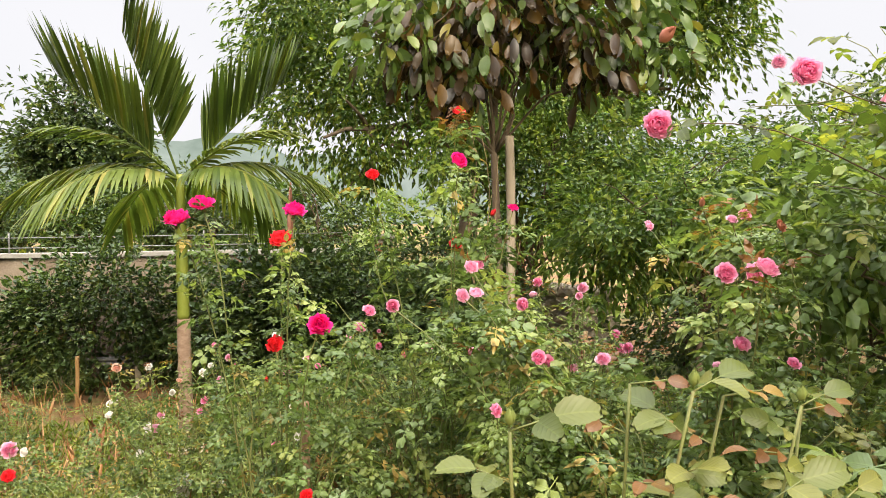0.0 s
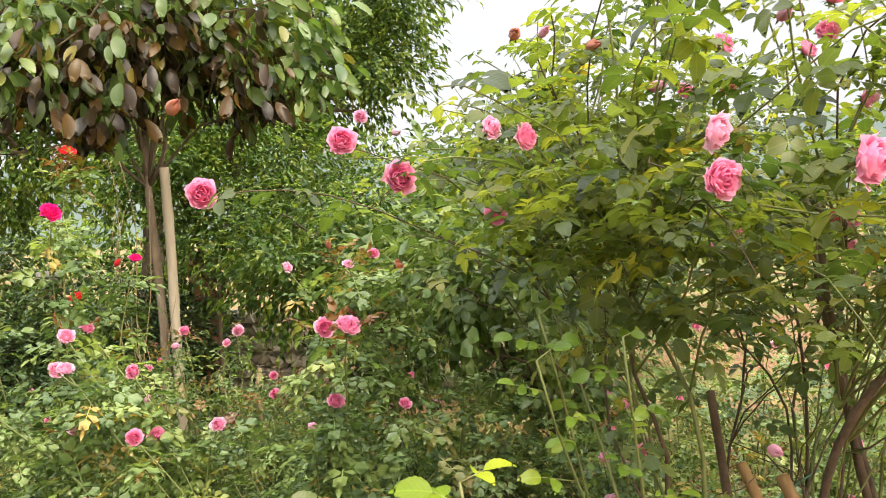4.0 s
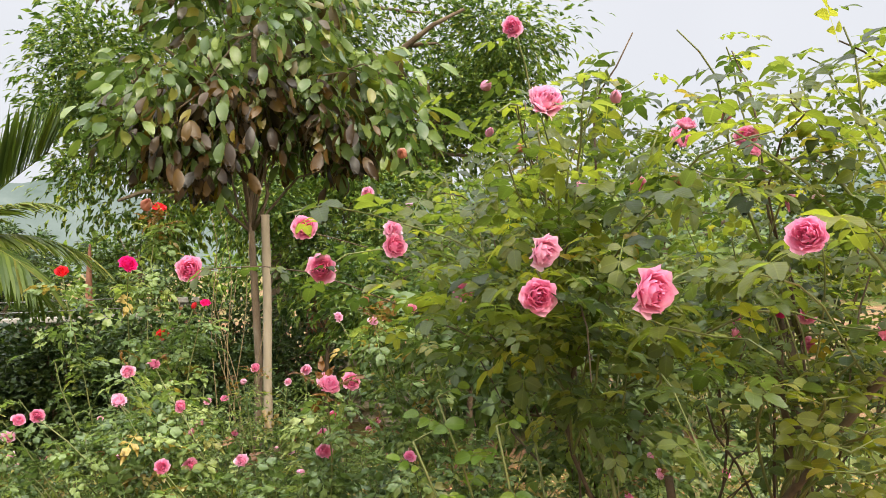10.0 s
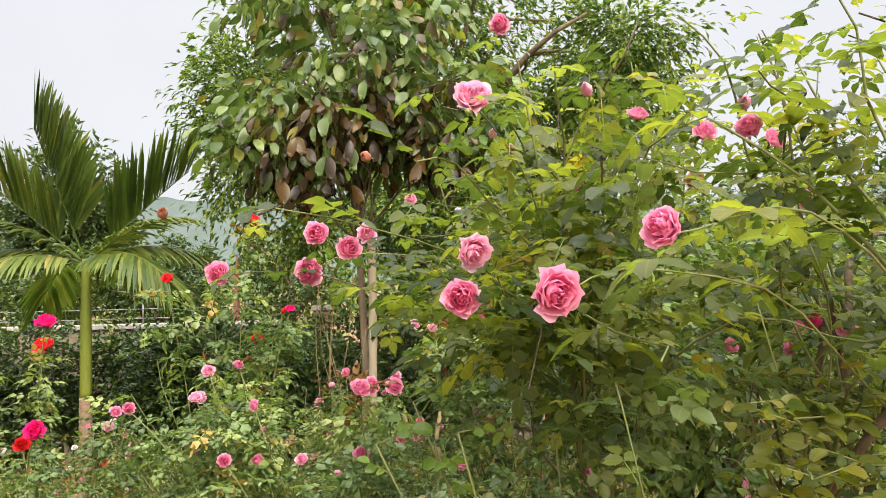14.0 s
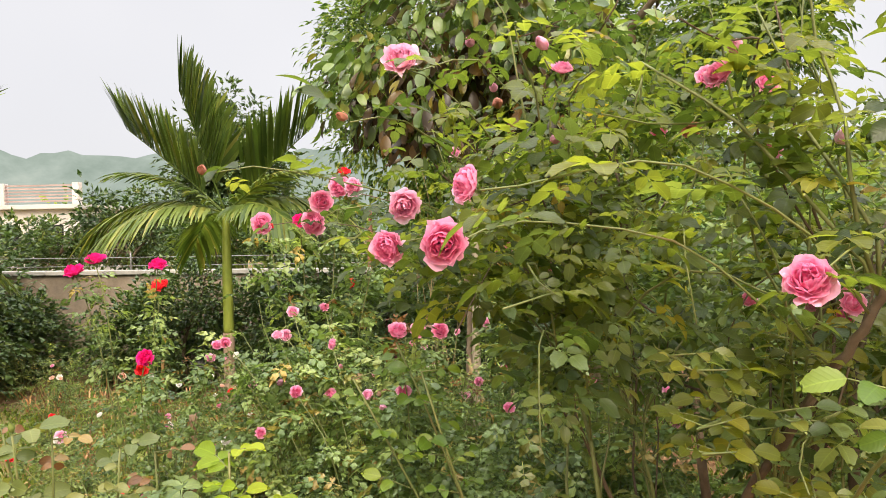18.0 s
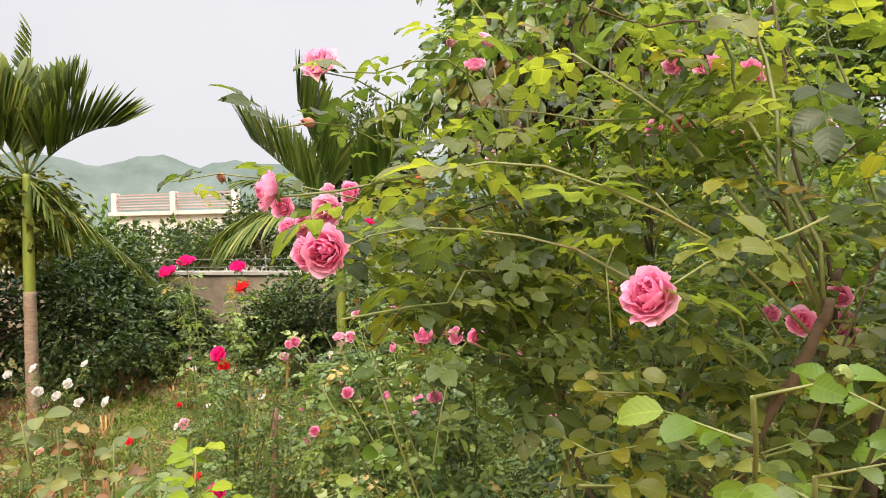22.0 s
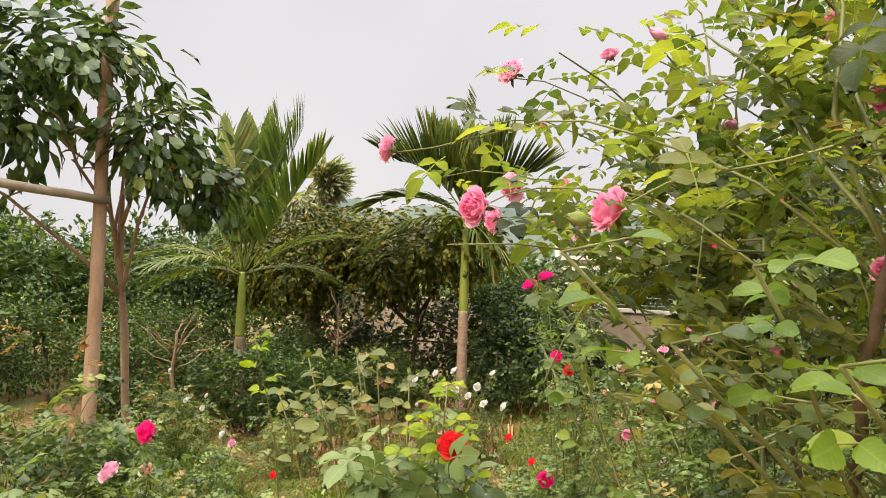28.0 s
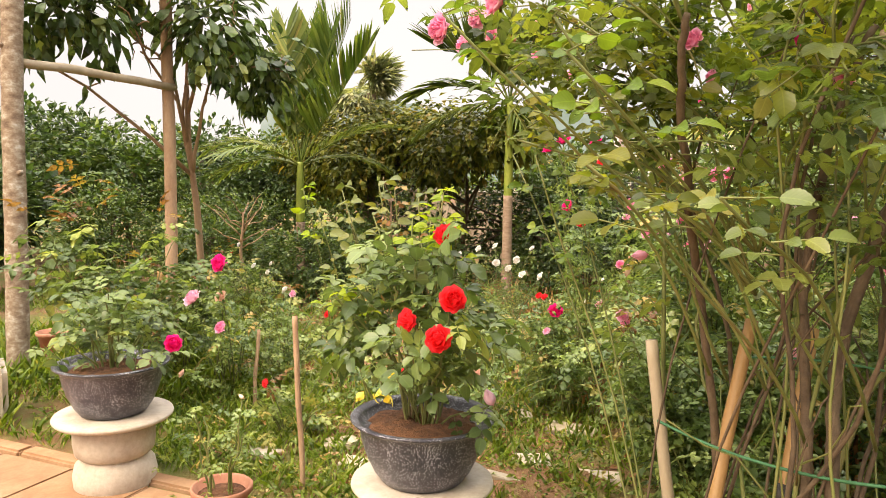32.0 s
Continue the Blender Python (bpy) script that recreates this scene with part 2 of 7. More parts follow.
M["citrus_leaf"] = leaf_material("citrus_leaf", [(0.0, (0.045, 0.09, 0.03)), (0.6, (0.08, 0.145, 0.042)), (1.0, (0.17, 0.24, 0.06))], 0.4, 0.28)
M["orchard_leaf"] = leaf_material("orchard_leaf", [(0.0, (0.04, 0.08, 0.035)), (0.6, (0.075, 0.135, 0.055)), (1.0, (0.15, 0.22, 0.08))], 0.38, 0.25)
M["shrub_leaf"] = leaf_material("shrub_leaf", [(0.0, (0.09, 0.15, 0.06)), (0.6, (0.17, 0.26, 0.1)), (1.0, (0.3, 0.38, 0.15))], 0.38, 0.35)
M["vine_leaf"] = leaf_material("vine_leaf", [(0.0, (0.06, 0.085, 0.024)), (0.5, (0.14, 0.17, 0.038)), (0.85, (0.27, 0.28, 0.055)), (1.0, (0.34, 0.25, 0.08))], 0.45, 0.34)
M["palm_leaf"] = leaf_material("palm_leaf", [(0.0, (0.06, 0.105, 0.028)), (0.5, (0.105, 0.16, 0.04)), (0.9, (0.17, 0.23, 0.06)), (1.0, (0.26, 0.24, 0.08))], 0.42, 0.32, 0.4)
M["palm_mid"] = leaf_material("palm_mid", [(0.0, (0.09, 0.155, 0.04)), (0.5, (0.14, 0.215, 0.055)), (0.95, (0.22, 0.28, 0.08)), (1.0, (0.32, 0.3, 0.1))], 0.45, 0.32, 0.3)
M["palm_light"] = leaf_material("palm_light", [(0.0, (0.1, 0.155, 0.045)), (0.5, (0.16, 0.225, 0.055)), (0.95, (0.25, 0.28, 0.08)), (1.0, (0.36, 0.32, 0.12))], 0.55, 0.25)
M["fan_leaf"] = leaf_material("fan_leaf", [(0.0, (0.2, 0.25, 0.16)), (0.6, (0.34, 0.38, 0.27)), (1.0, (0.5, 0.48, 0.36))], 0.5, 0.3)
M["dead_leaf"] = leaf_material("dead_leaf", [(0.0, (0.259, 0.121, 0.0739)), (0.5, (0.489, 0.255, 0.148)), (1.0, (0.742, 0.474, 0.343))], 0.7, 0.15)
M["grass"] = leaf_material("grass", [(0.0, (0.1, 0.17, 0.025)), (0.6, (0.19, 0.29, 0.04)), (0.9, (0.3, 0.37, 0.08)), (1.0, (0.4, 0.33, 0.14))], 0.5, 0.4)
M["weed"] = leaf_material("weed", [(0.0, (0.15, 0.23, 0.07)), (0.5, (0.25, 0.33, 0.09)), (0.85, (0.36, 0.38, 0.12)), (1.0, (0.46, 0.32, 0.14))], 0.5, 0.35)
M["pink"] = petal_material("pink", (0.88, 0.22, 0.43), (0.97, 0.54, 0.71), 0.6, 0.45)
M["pale_pink"] = petal_material("pale_pink", (0.92, 0.36, 0.55), (0.98, 0.7, 0.83), 0.6, 0.44)
M["magenta"] = petal_material("magenta", (0.88, 0.012, 0.23), (0.95, 0.05, 0.36), 0.5, 0.45)
M["red"] = petal_material("red", (0.94, 0.045, 0.06), (0.97, 0.07, 0.09), 0.5, 0.55)
M["white"] = petal_material("white", (0.9, 0.86, 0.78), (0.94, 0.93, 0.9), 0.6, 0.42)
M["peach"] = petal_material("peach", (0.9, 0.52, 0.4), (0.93, 0.74, 0.6), 0.6, 0.4)
M["faded"] = petal_material("faded", (0.4, 0.17, 0.08), (0.62, 0.26, 0.18), 0.75)
M["green"] = petal_material("green", (0.15, 0.2, 0.04), (0.22, 0.27, 0.07), 0.5, 0.2)
M["calyx"] = surface("calyx", [(0.3, (0.1, 0.18, 0.04)), (0.7, (0.22, 0.3, 0.08))], 30, 0.5)
M["cane"] = surface("cane", [(0.3, (0.12, 0.155, 0.045)), (0.55, (0.2, 0.22, 0.07)), (0.75, (0.25, 0.18, 0.085))], 7, 0.5, 120, 0.3, 0.003)
M["old_cane"] = surface("old_cane", [(0.3, (0.07, 0.045, 0.028)), (0.7, (0.17, 0.12, 0.075))], 14, 0.8, 90, 0.6, 0.006)
M["bark"] = surface("bark", [(0.3, (0.13, 0.09, 0.06)), (0.55, (0.25, 0.185, 0.125)), (0.75, (0.34, 0.29, 0.22))], 5, 0.9, 60, 0.7, 0.015, (1, 1, 0.35))
M["lichen_bark"] = surface("lichen_bark", [(0.3, (0.14, 0.09, 0.06)), (0.48, (0.27, 0.2, 0.14)), (0.58, (0.36, 0.3, 0.23)), (0.7, (0.55, 0.52, 0.46))], 14, 0.9, 70, 0.7, 0.012, (1, 1, 1.5))
M["dry_stem"] = surface("dry_stem", [(0.3, (0.2, 0.14, 0.07)), (0.7, (0.36, 0.28, 0.14))], 8, 0.85, 60, 0.4, 0.004)
M["pole_bark"] = surface("pole_bark", [(0.3, (0.3, 0.18, 0.11)), (0.6, (0.45, 0.3, 0.19)), (0.8, (0.55, 0.45, 0.34))], 6, 0.85, 70, 0.5, 0.01, (1, 1, 0.4))
M["palm_trunk"] = surface("palm_trunk", [(0.3, (0.24, 0.15, 0.1)), (0.7, (0.42, 0.31, 0.23))], 9, 0.8, 60, 0.5, 0.006, (1, 1, 3))
M["crownshaft"] = surface("crownshaft", [(0.3, (0.17, 0.24, 0.035)), (0.7, (0.33, 0.36, 0.06))], 5, 0.45, 60, 0.15, 0.003, (1, 1, 0.3))
M["bamboo"] = surface("bamboo", [(0.3, (0.27, 0.14, 0.05)), (0.7, (0.44, 0.27, 0.11))], 5, 0.55, 80, 0.25, 0.004, (1, 1, 0.2))
M["grey_bamboo"] = surface("grey_bamboo", [(0.3, (0.3, 0.24, 0.16)), (0.7, (0.5, 0.42, 0.31))], 5, 0.7, 80, 0.3, 0.004, (1, 1, 0.2))
M["brick"] = surface("brick", [(0.3, (0.36, 0.15, 0.08)), (0.7, (0.5, 0.24, 0.14))], 6, 0.9, 60, 0.5, 0.006)
M["old_brick"] = surface("old_brick", [(0.3, (0.16, 0.1, 0.075)), (0.7, (0.28, 0.19, 0.14))], 5, 0.95, 50, 0.5, 0.008)
M["mortar"] = surface("mortar", [(0.3, (0.3, 0.27, 0.23)), (0.7, (0.44, 0.4, 0.35))], 6, 0.95, 50)
M["wall_render"] = surface("wall_render", [(0.25, (0.16, 0.13, 0.1)), (0.5, (0.3, 0.24, 0.18)), (0.75, (0.42, 0.35, 0.27))], 1.6, 0.95, 22, 0.5, 0.02)
M["coping"] = surface("coping", [(0.3, (0.36, 0.34, 0.31)), (0.7, (0.55, 0.53, 0.49))], 3, 0.9, 40)
M["white_paint"] = surface("white_paint", [(0.3, (0.68, 0.63, 0.6)), (0.7, (0.8, 0.77, 0.75))], 0.6, 0.8, 14, 0.1)
M["roof_metal"] = surface("roof_metal", [(0.3, (0.42, 0.3, 0.28)), (0.7, (0.55, 0.42, 0.4))], 1.2, 0.6, 18, 0.2)
M["cement"] = surface("cement", [(0.25, (0.42, 0.35, 0.28)), (0.55, (0.58, 0.51, 0.43)), (0.8, (0.66, 0.6, 0.52))], 7, 0.75, 45, 0.25, 0.004)
M["paving"] = surface("paving", [(0.25, (0.26, 0.13, 0.065)), (0.5, (0.4, 0.23, 0.125)), (0.8, (0.5, 0.33, 0.2))], 4, 0.85, 40, 0.3, 0.004)
M["stone"] = surface("stone", [(0.25, (0.34, 0.28, 0.2)), (0.5, (0.56, 0.48, 0.37)), (0.8, (0.7, 0.64, 0.54))], 9, 0.9, 40, 0.5, 0.008)
M["terracotta"] = surface("terracotta", [(0.3, (0.4, 0.16, 0.1)), (0.7, (0.56, 0.27, 0.18))], 10, 0.75, 60, 0.2, 0.003)
M["potting_soil"] = surface("potting_soil", [(0.3, (0.09, 0.04, 0.022)), (0.7, (0.3, 0.14, 0.07))], 22, 0.95, 70, 0.9, 0.02)
M["green_rope"] = surface("green_rope", [(0.3, (0.03, 0.14, 0.06)), (0.7, (0.06, 0.22, 0.1))], 30, 0.5, 120)
M["black_tape"] = surface("black_tape", [(0.3, (0.02, 0.018, 0.018)), (0.7, (0.06, 0.05, 0.045))], 30, 0.5, 90)
M["wire"] = surface("wire", [(0.3, (0.25, 0.25, 0.25)), (0.7, (0.4, 0.4, 0.4))], 8, 0.5, 60, metal=0.6)
M["shade_net"] = surface("shade_net", [(0.3, (0.008, 0.008, 0.009)), (0.7, (0.025, 0.025, 0.025))], 8, 0.85, 60)


def speckled():
    m, n, l, b = base_material("speckled_glaze")
    co, v = n.new("ShaderNodeTexCoord"), n.new("ShaderNodeTexVoronoi")
    mp = n.new("ShaderNodeMapping")
    mp.inputs["Scale"].default_value = (1, 1, 0.55)
    v.inputs["Scale"].default_value = 190
    l.new(co.outputs["Object"], mp.inputs["Vector"])
    l.new(mp.outputs["Vector"], v.inputs["Vector"])
    drift = noise_tex(n, l, 14, 3)
    reach = ramp(n, [(0.35, (0.55, 0.55, 0.55)), (0.7, (1.25, 1.25, 1.25))])
    l.new(drift.outputs["Fac"], reach.inputs["Fac"])
    r = ramp(n, [(0.0, (0.72, 0.72, 0.8)), (0.26, (0.5, 0.5, 0.57)), (0.38, (0.05, 0.048, 0.066)), (1.0, (0.024, 0.023, 0.034))])
    l.new(maths(n, l, "DIVIDE", v.outputs["Distance"], reach.outputs["Color"]), r.inputs["Fac"])
    dust = noise_tex(n, l, 6, 4)
    dr = ramp(n, [(0.45, (0, 0, 0)), (0.8, (0.16, 0.16, 0.16))])
    l.new(dust.outputs["Fac"], dr.inputs["Fac"])
    l.new(mix(n, l, r.outputs["Color"], (0.3, 0.29, 0.28), dr.outputs["Color"]), b.inputs["Base Color"])
    b.inputs["Roughness"].default_value = 0.38
    return m


M["speckled"] = speckled()


def ground_material():
    m, n, l, b = base_material("garden_ground")
    a, c, f = noise_tex(n, l, 0.55, 5, 0.7), noise_tex(n, l, 3.2, 6, 0.7), noise_tex(n, l, 45, 4, 0.75)
    soil = ramp(n, [(0.25, (0.17, 0.075, 0.032)), (0.5, (0.33, 0.17, 0.078)), (0.75, (0.5, 0.31, 0.16))])
    l.new(c.outputs["Fac"], soil.inputs["Fac"])
    moss = ramp(n, [(0.3, (0.1, 0.15, 0.025)), (0.7, (0.22, 0.29, 0.055))])
    l.new(f.outputs["Fac"], moss.inputs["Fac"])
    add = n.new("ShaderNodeMath")
    add.operation = "MULTIPLY_ADD"
    add.inputs[1].default_value = 0.35
    l.new(c.outputs["Fac"], add.inputs[0])
    l.new(a.outputs["Fac"], add.inputs[2])
    cover = ramp(n, [(0.62, (0, 0, 0)), (0.76, (0.85, 0.85, 0.85))])
    l.new(add.outputs[0], cover.inputs["Fac"])
    col = mix(n, l, soil.outputs["Color"], moss.outputs["Color"], cover.outputs["Color"])
    l.new(mix(n, l, col, (0.6, 0.58, 0.55), f.outputs["Fac"], "MULTIPLY"), b.inputs["Base Color"])
    b.inputs["Roughness"].default_value = 0.95
    bump(n, l, f.outputs["Fac"], b, 0.9, 0.03)
    return m


M["ground"] = ground_material()


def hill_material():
    m, n, l, b = base_material("hazy_hill_glow")
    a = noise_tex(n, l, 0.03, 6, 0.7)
    # Pale grey-greens with the distance haze already put into them.
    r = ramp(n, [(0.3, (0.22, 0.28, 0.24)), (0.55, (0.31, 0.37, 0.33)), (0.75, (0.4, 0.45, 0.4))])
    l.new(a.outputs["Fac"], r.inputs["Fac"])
    # The hills emit this colour themselves; sun and sky do not shade them.
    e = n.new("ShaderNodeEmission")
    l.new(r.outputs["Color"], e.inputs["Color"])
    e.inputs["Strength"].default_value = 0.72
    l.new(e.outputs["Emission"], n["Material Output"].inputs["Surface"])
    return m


M["hills"] = hill_material()


# ---- geometry helpers ----
rng = np.random.default_rng(7)


def rand(a, b):
    return float(rng.uniform(a, b))


def gz(x, y):
    """Height of the garden's ground: level by the path, lower in the beds."""
    s = min(max((y - 0.6) / 4.6, 0.0), 1.0)
    return -0.42 * s * s * (3 - 2 * s)


def mesh_of(name, verts, faces, material, smooth=True):
    me = bpy.data.meshes.new(name)
    me.from_pydata([tuple(v) for v in verts], [], faces)
    me.materials.append(material)
    if smooth:
        me.polygons.foreach_set("use_smooth", [True] * len(me.polygons))
    me.update()
    return me


def fast_mesh(name, verts, tris, material, smooth=False, uv=None):
    """A mesh of triangles from arrays."""
    me = bpy.data.meshes.new(name)
    me.vertices.add(len(verts))
    me.vertices.foreach_set("co", np.asarray(verts, np.float32).ravel())
    me.loops.add(tris.size)
    me.loops.foreach_set("vertex_index", tris.ravel().astype(np.int32))
    me.polygons.add(len(tris))
    me.polygons.foreach_set("loop_start", np.arange(0, tris.size, 3, dtype=np.int32))
    me.polygons.foreach_set("loop_total", np.full(len(tris), 3, np.int32))
    if smooth:
        me.polygons.foreach_set("use_smooth", np.ones(len(tris), bool))
    if uv is not None:
        me.uv_layers.new(name="leaf").data.foreach_set("uv", np.asarray(uv, np.float32)[tris.ravel()].ravel())
    me.materials.append(material)
    me.update()
    me.validate()
    return me


def thing(name, at, label, category, group="", kind=""):
    """An empty at a thing's base; its parts are meshes in world places."""
    e = new(name)
    e.empty_display_size = 0.1
    e.location = at
    return tagged(e, label, category, group, kind)


def part(name, me, parent, label="", kind=""):
    """Links a mesh in world places under a thing or under one of its parts."""
    ob = new(name, me)
    ob.parent = parent
    if parent.type == "EMPTY":
        ob.matrix_parent_inverse = Matrix.Translation(-parent.location)
    return tagged(ob, label, "", "", kind)


def tube(points, radii, sides=7, cap=True):
    """Vertices and faces of a round bar along points."""
    p = np.array(points, float)
    r = np.broadcast_to(np.array(radii, float), (len(p),))
    d = np.gradient(p, axis=0)
    d /= np.linalg.norm(d, axis=1)[:, None] + 1e-9
    ref = np.array([0.0, 0.0, 1.0]) if abs(d[0][2]) < 0.9 else np.array([1.0, 0.0, 0.0])
    u = np.cross(d, ref)
    u /= np.linalg.norm(u, axis=1)[:, None] + 1e-9
    w = np.cross(d, u)
    a = np.arange(sides) * 2 * np.pi / sides
    ring = np.cos(a)[None, :, None] * u[:, None] + np.sin(a)[None, :, None] * w[:, None]
    v = (p[:, None] + ring * r[:, None, None]).reshape(-1, 3)
    f = []
    for i in range(len(p) - 1):
        for j in range(sides):
            k = (j + 1) % sides
            f.append((i * sides + j, i * sides + k, (i + 1) * sides + k, (i + 1) * sides + j))
    if cap:
        f.append(tuple(range(sides - 1, -1, -1)))
        f.append(tuple((len(p) - 1) * sides + j for j in range(sides)))
    return v, f


def joined(pieces):
    v, f, k = [], [], 0
    for pv, pf in pieces:
        v.append(np.asarray(pv))
        f += [tuple(i + k for i in q) for q in pf]
        k += len(pv)
    return np.concatenate(v), f


def lathe(profile, at=(0, 0, 0), sides=40, wobble=0.0):
    """A turned form from (radius, height) pairs."""
    v, f = [], []
    for r, z in profile:
        for j in range(sides):
            a = 2 * math.pi * j / sides
            q = r * (1 + wobble * math.sin(3 * a + z * 9))
            v.append((at[0] + q * math.cos(a), at[1] + q * math.sin(a), at[2] + z))
    for i in range(len(profile) - 1):
        for j in range(sides):
            k = (j + 1) % sides
            f.append((i * sides + j, i * sides + k, (i + 1) * sides + k, (i + 1) * sides + j))
    f.append(tuple(range(sides - 1, -1, -1)))
    f.append(tuple((len(profile) - 1) * sides + j for j in range(sides)))
    return v, f


def box(x0, x1, y0, y1, z0, z1, bevel=0.0):
    bm = bmesh.new()
    bmesh.ops.create_cube(bm, size=1)
    for q in bm.verts:
        q.co = Vector(((x0 + x1) / 2 + q.co.x * (x1 - x0), (y0 + y1) / 2 + q.co.y * (y1 - y0), (z0 + z1) / 2 + q.co.z * (z1 - z0)))
    if bevel:
        bmesh.ops.bevel(bm, geom=bm.edges[:], offset=bevel, segments=2, affect="EDGES")
    v = [q.co[:] for q in bm.verts]
    bm.verts.index_update()
    f = [tuple(q.index for q in face.verts) for face in bm.faces]
    bm.free()
    return v, f


def bend(a, b, sag=0.0, n=8, wander=0.0, mid=None):
    """Points from a to b on an arch; sag lifts (+) or drops (-) its middle."""
    a, b = np.array(a, float), np.array(b, float)
    t = np.linspace(0, 1, n)[:, None]
    p = a + (b - a) * t
    if mid is not None:
        m = np.array(mid, float)
        p = (1 - t) ** 2 * a + 2 * t * (1 - t) * m + t**2 * b
    p[:, 2] += (sag * 4 * t * (1 - t))[:, 0]
    if wander:
        ph = rng.uniform(0, 6.28, (3, 2))
        for k in range(3):
            p[:, k] += wander * (np.sin(t[:, 0] * 5 + ph[k, 0]) + 0.5 * np.sin(t[:, 0] * 11 + ph[k, 1])) * np.sin(t[:, 0] * math.pi) ** 0.5
    return p


# Leaf blanks: length along x from 0 to 1, width along y, lying in z = 0.
def blank(kind):
    if kind == "oval":  # rose leaflet, folded at the midrib, tip bent down
        xs, ws = [0.0, 0.2, 0.42, 0.74, 1.0], [0.0, 0.22, 0.29, 0.16, 0.0]
        drop = [0.0, 0.03, 0.02, -0.05, -0.16]
    elif kind == "bush":  # rose leaflet a few steps away
        xs, ws = [0.0, 0.27, 0.62, 1.0], [0.0, 0.27, 0.23, 0.0]
        drop = [0.0, 0.03, 0.0, -0.15]
    elif kind == "fine":  # rose leaflet for the plants nearest to the path, with a toothed edge
        xs = [0.0, 0.06, 0.13, 0.2, 0.28, 0.35, 0.43, 0.5, 0.58, 0.65, 0.73, 0.8, 0.88, 1.0]
        ws = [0.0] + [0.335 * math.sin(math.pi * x**0.8) ** 0.8 * (1.04 if i % 2 else 0.94) for i, x in enumerate(xs[1:-1])] + [0.0]
        drop = [0.03 * math.sin(x * 3) - 0.17 * x**3 for x in xs]
    elif kind == "toothed":  # leaflet of the climbing rose
        xs = [0.0, 0.12, 0.27, 0.42, 0.57, 0.72, 0.87, 1.0]
        ws = [0.0] + [0.325 * math.sin(math.pi * x**0.82) ** 0.85 * (1.06 if i % 2 else 0.92) for i, x in enumerate(xs[1:-1])] + [0.0]
        drop = [0.03 * math.sin(x * 3) - 0.15 * x**3 for x in xs]
    elif kind == "long":  # narrow pointed leaf
        xs, ws = [0.0, 0.3, 0.65, 1.0], [0.0, 0.16, 0.15, 0.0]
        drop = [0.0, 0.03, -0.02, -0.16]
    elif kind == "ellipse":  # long leathery leaf
        xs = [0.0, 0.12, 0.3, 0.5, 0.7, 0.87, 1.0]
        ws = [0.0, 0.11, 0.19, 0.215, 0.18, 0.095, 0.0]
        drop = [0.0, 0.02, 0.03, 0.01, -0.03, -0.1, -0.18]
    elif kind == "slim":  # far narrow leaf
        xs, ws = [0.0, 0.45, 1.0], [0.0, 0.19, 0.0]
        drop = [0.0, 0.03, -0.1]
    elif kind == "broad":
        xs, ws = [0.0, 0.3, 0.6, 1.0], [0.0, 0.2, 0.165, 0.0]
        drop = [0.0, 0.02, -0.02, -0.14]
    else:  # far leaf
        xs, ws = [0.0, 0.5, 1.0], [0.0, 0.24, 0.0]
        drop = [0.0, 0.0, -0.1]
    v, tri = [(0, 0, 0)], []
    prev = [0]
    for i in range(1, len(xs)):
        if ws[i] == 0:
            v.append((xs[i], 0, drop[i]))
            c = len(v) - 1
            if len(prev) == 3:
                tri += [(prev[0], prev[1], c), (prev[1], prev[2], c)]
            break
        k = len(v)
        v += [(xs[i], -ws[i], drop[i] + 0.3 * ws[i]), (xs[i], 0, drop[i]), (xs[i], ws[i], drop[i] + 0.3 * ws[i])]
        cur = [k, k + 1, k + 2]
        if len(prev) == 1:
            tri += [(prev[0], cur[0], cur[1]), (prev[0], cur[1], cur[2])]
        else:
            tri += [(prev[0], cur[0], cur[1]), (prev[0], cur[1], prev[1]), (prev[1], cur[1], cur[2]), (prev[1], cur[2], prev[2])]
        prev = cur
    return np.array(v, float), np.array(tri, int)


BLANKS = {k: blank(k) for k in ("oval", "bush", "fine", "toothed", "long", "ellipse", "slim", "broad", "far")}


def unit(v):
    return v / (np.linalg.norm(v, axis=-1, keepdims=True) + 1e-9)


def leaves(place, along, up, length, kind="oval", width=1.0):
    """Vertices and triangles of leaves at places, pointing along, with their faces turned up."""
    bv, bt = BLANKS[kind]
    a = unit(np.asarray(along, float))
    s = unit(np.cross(np.asarray(up, float), a))
    n = np.cross(a, s)
    L = np.broadcast_to(np.asarray(length, float), (len(a),))[:, None, None]
    W = np.broadcast_to(np.asarray(width, float), (len(a),))[:, None, None]
    v = np.asarray(place)[:, None] + L * (bv[None, :, :1] * a[:, None] + W * bv[None, :, 1:2] * s[:, None] + bv[None, :, 2:] * n[:, None])
    t = bt[None] + (np.arange(len(a)) * len(bv))[:, None, None]
    return v.reshape(-1, 3), t.reshape(-1, 3)


def leaf_uv(kind, n):
    return np.tile(BLANKS[kind][0][:, :2], (n, 1))


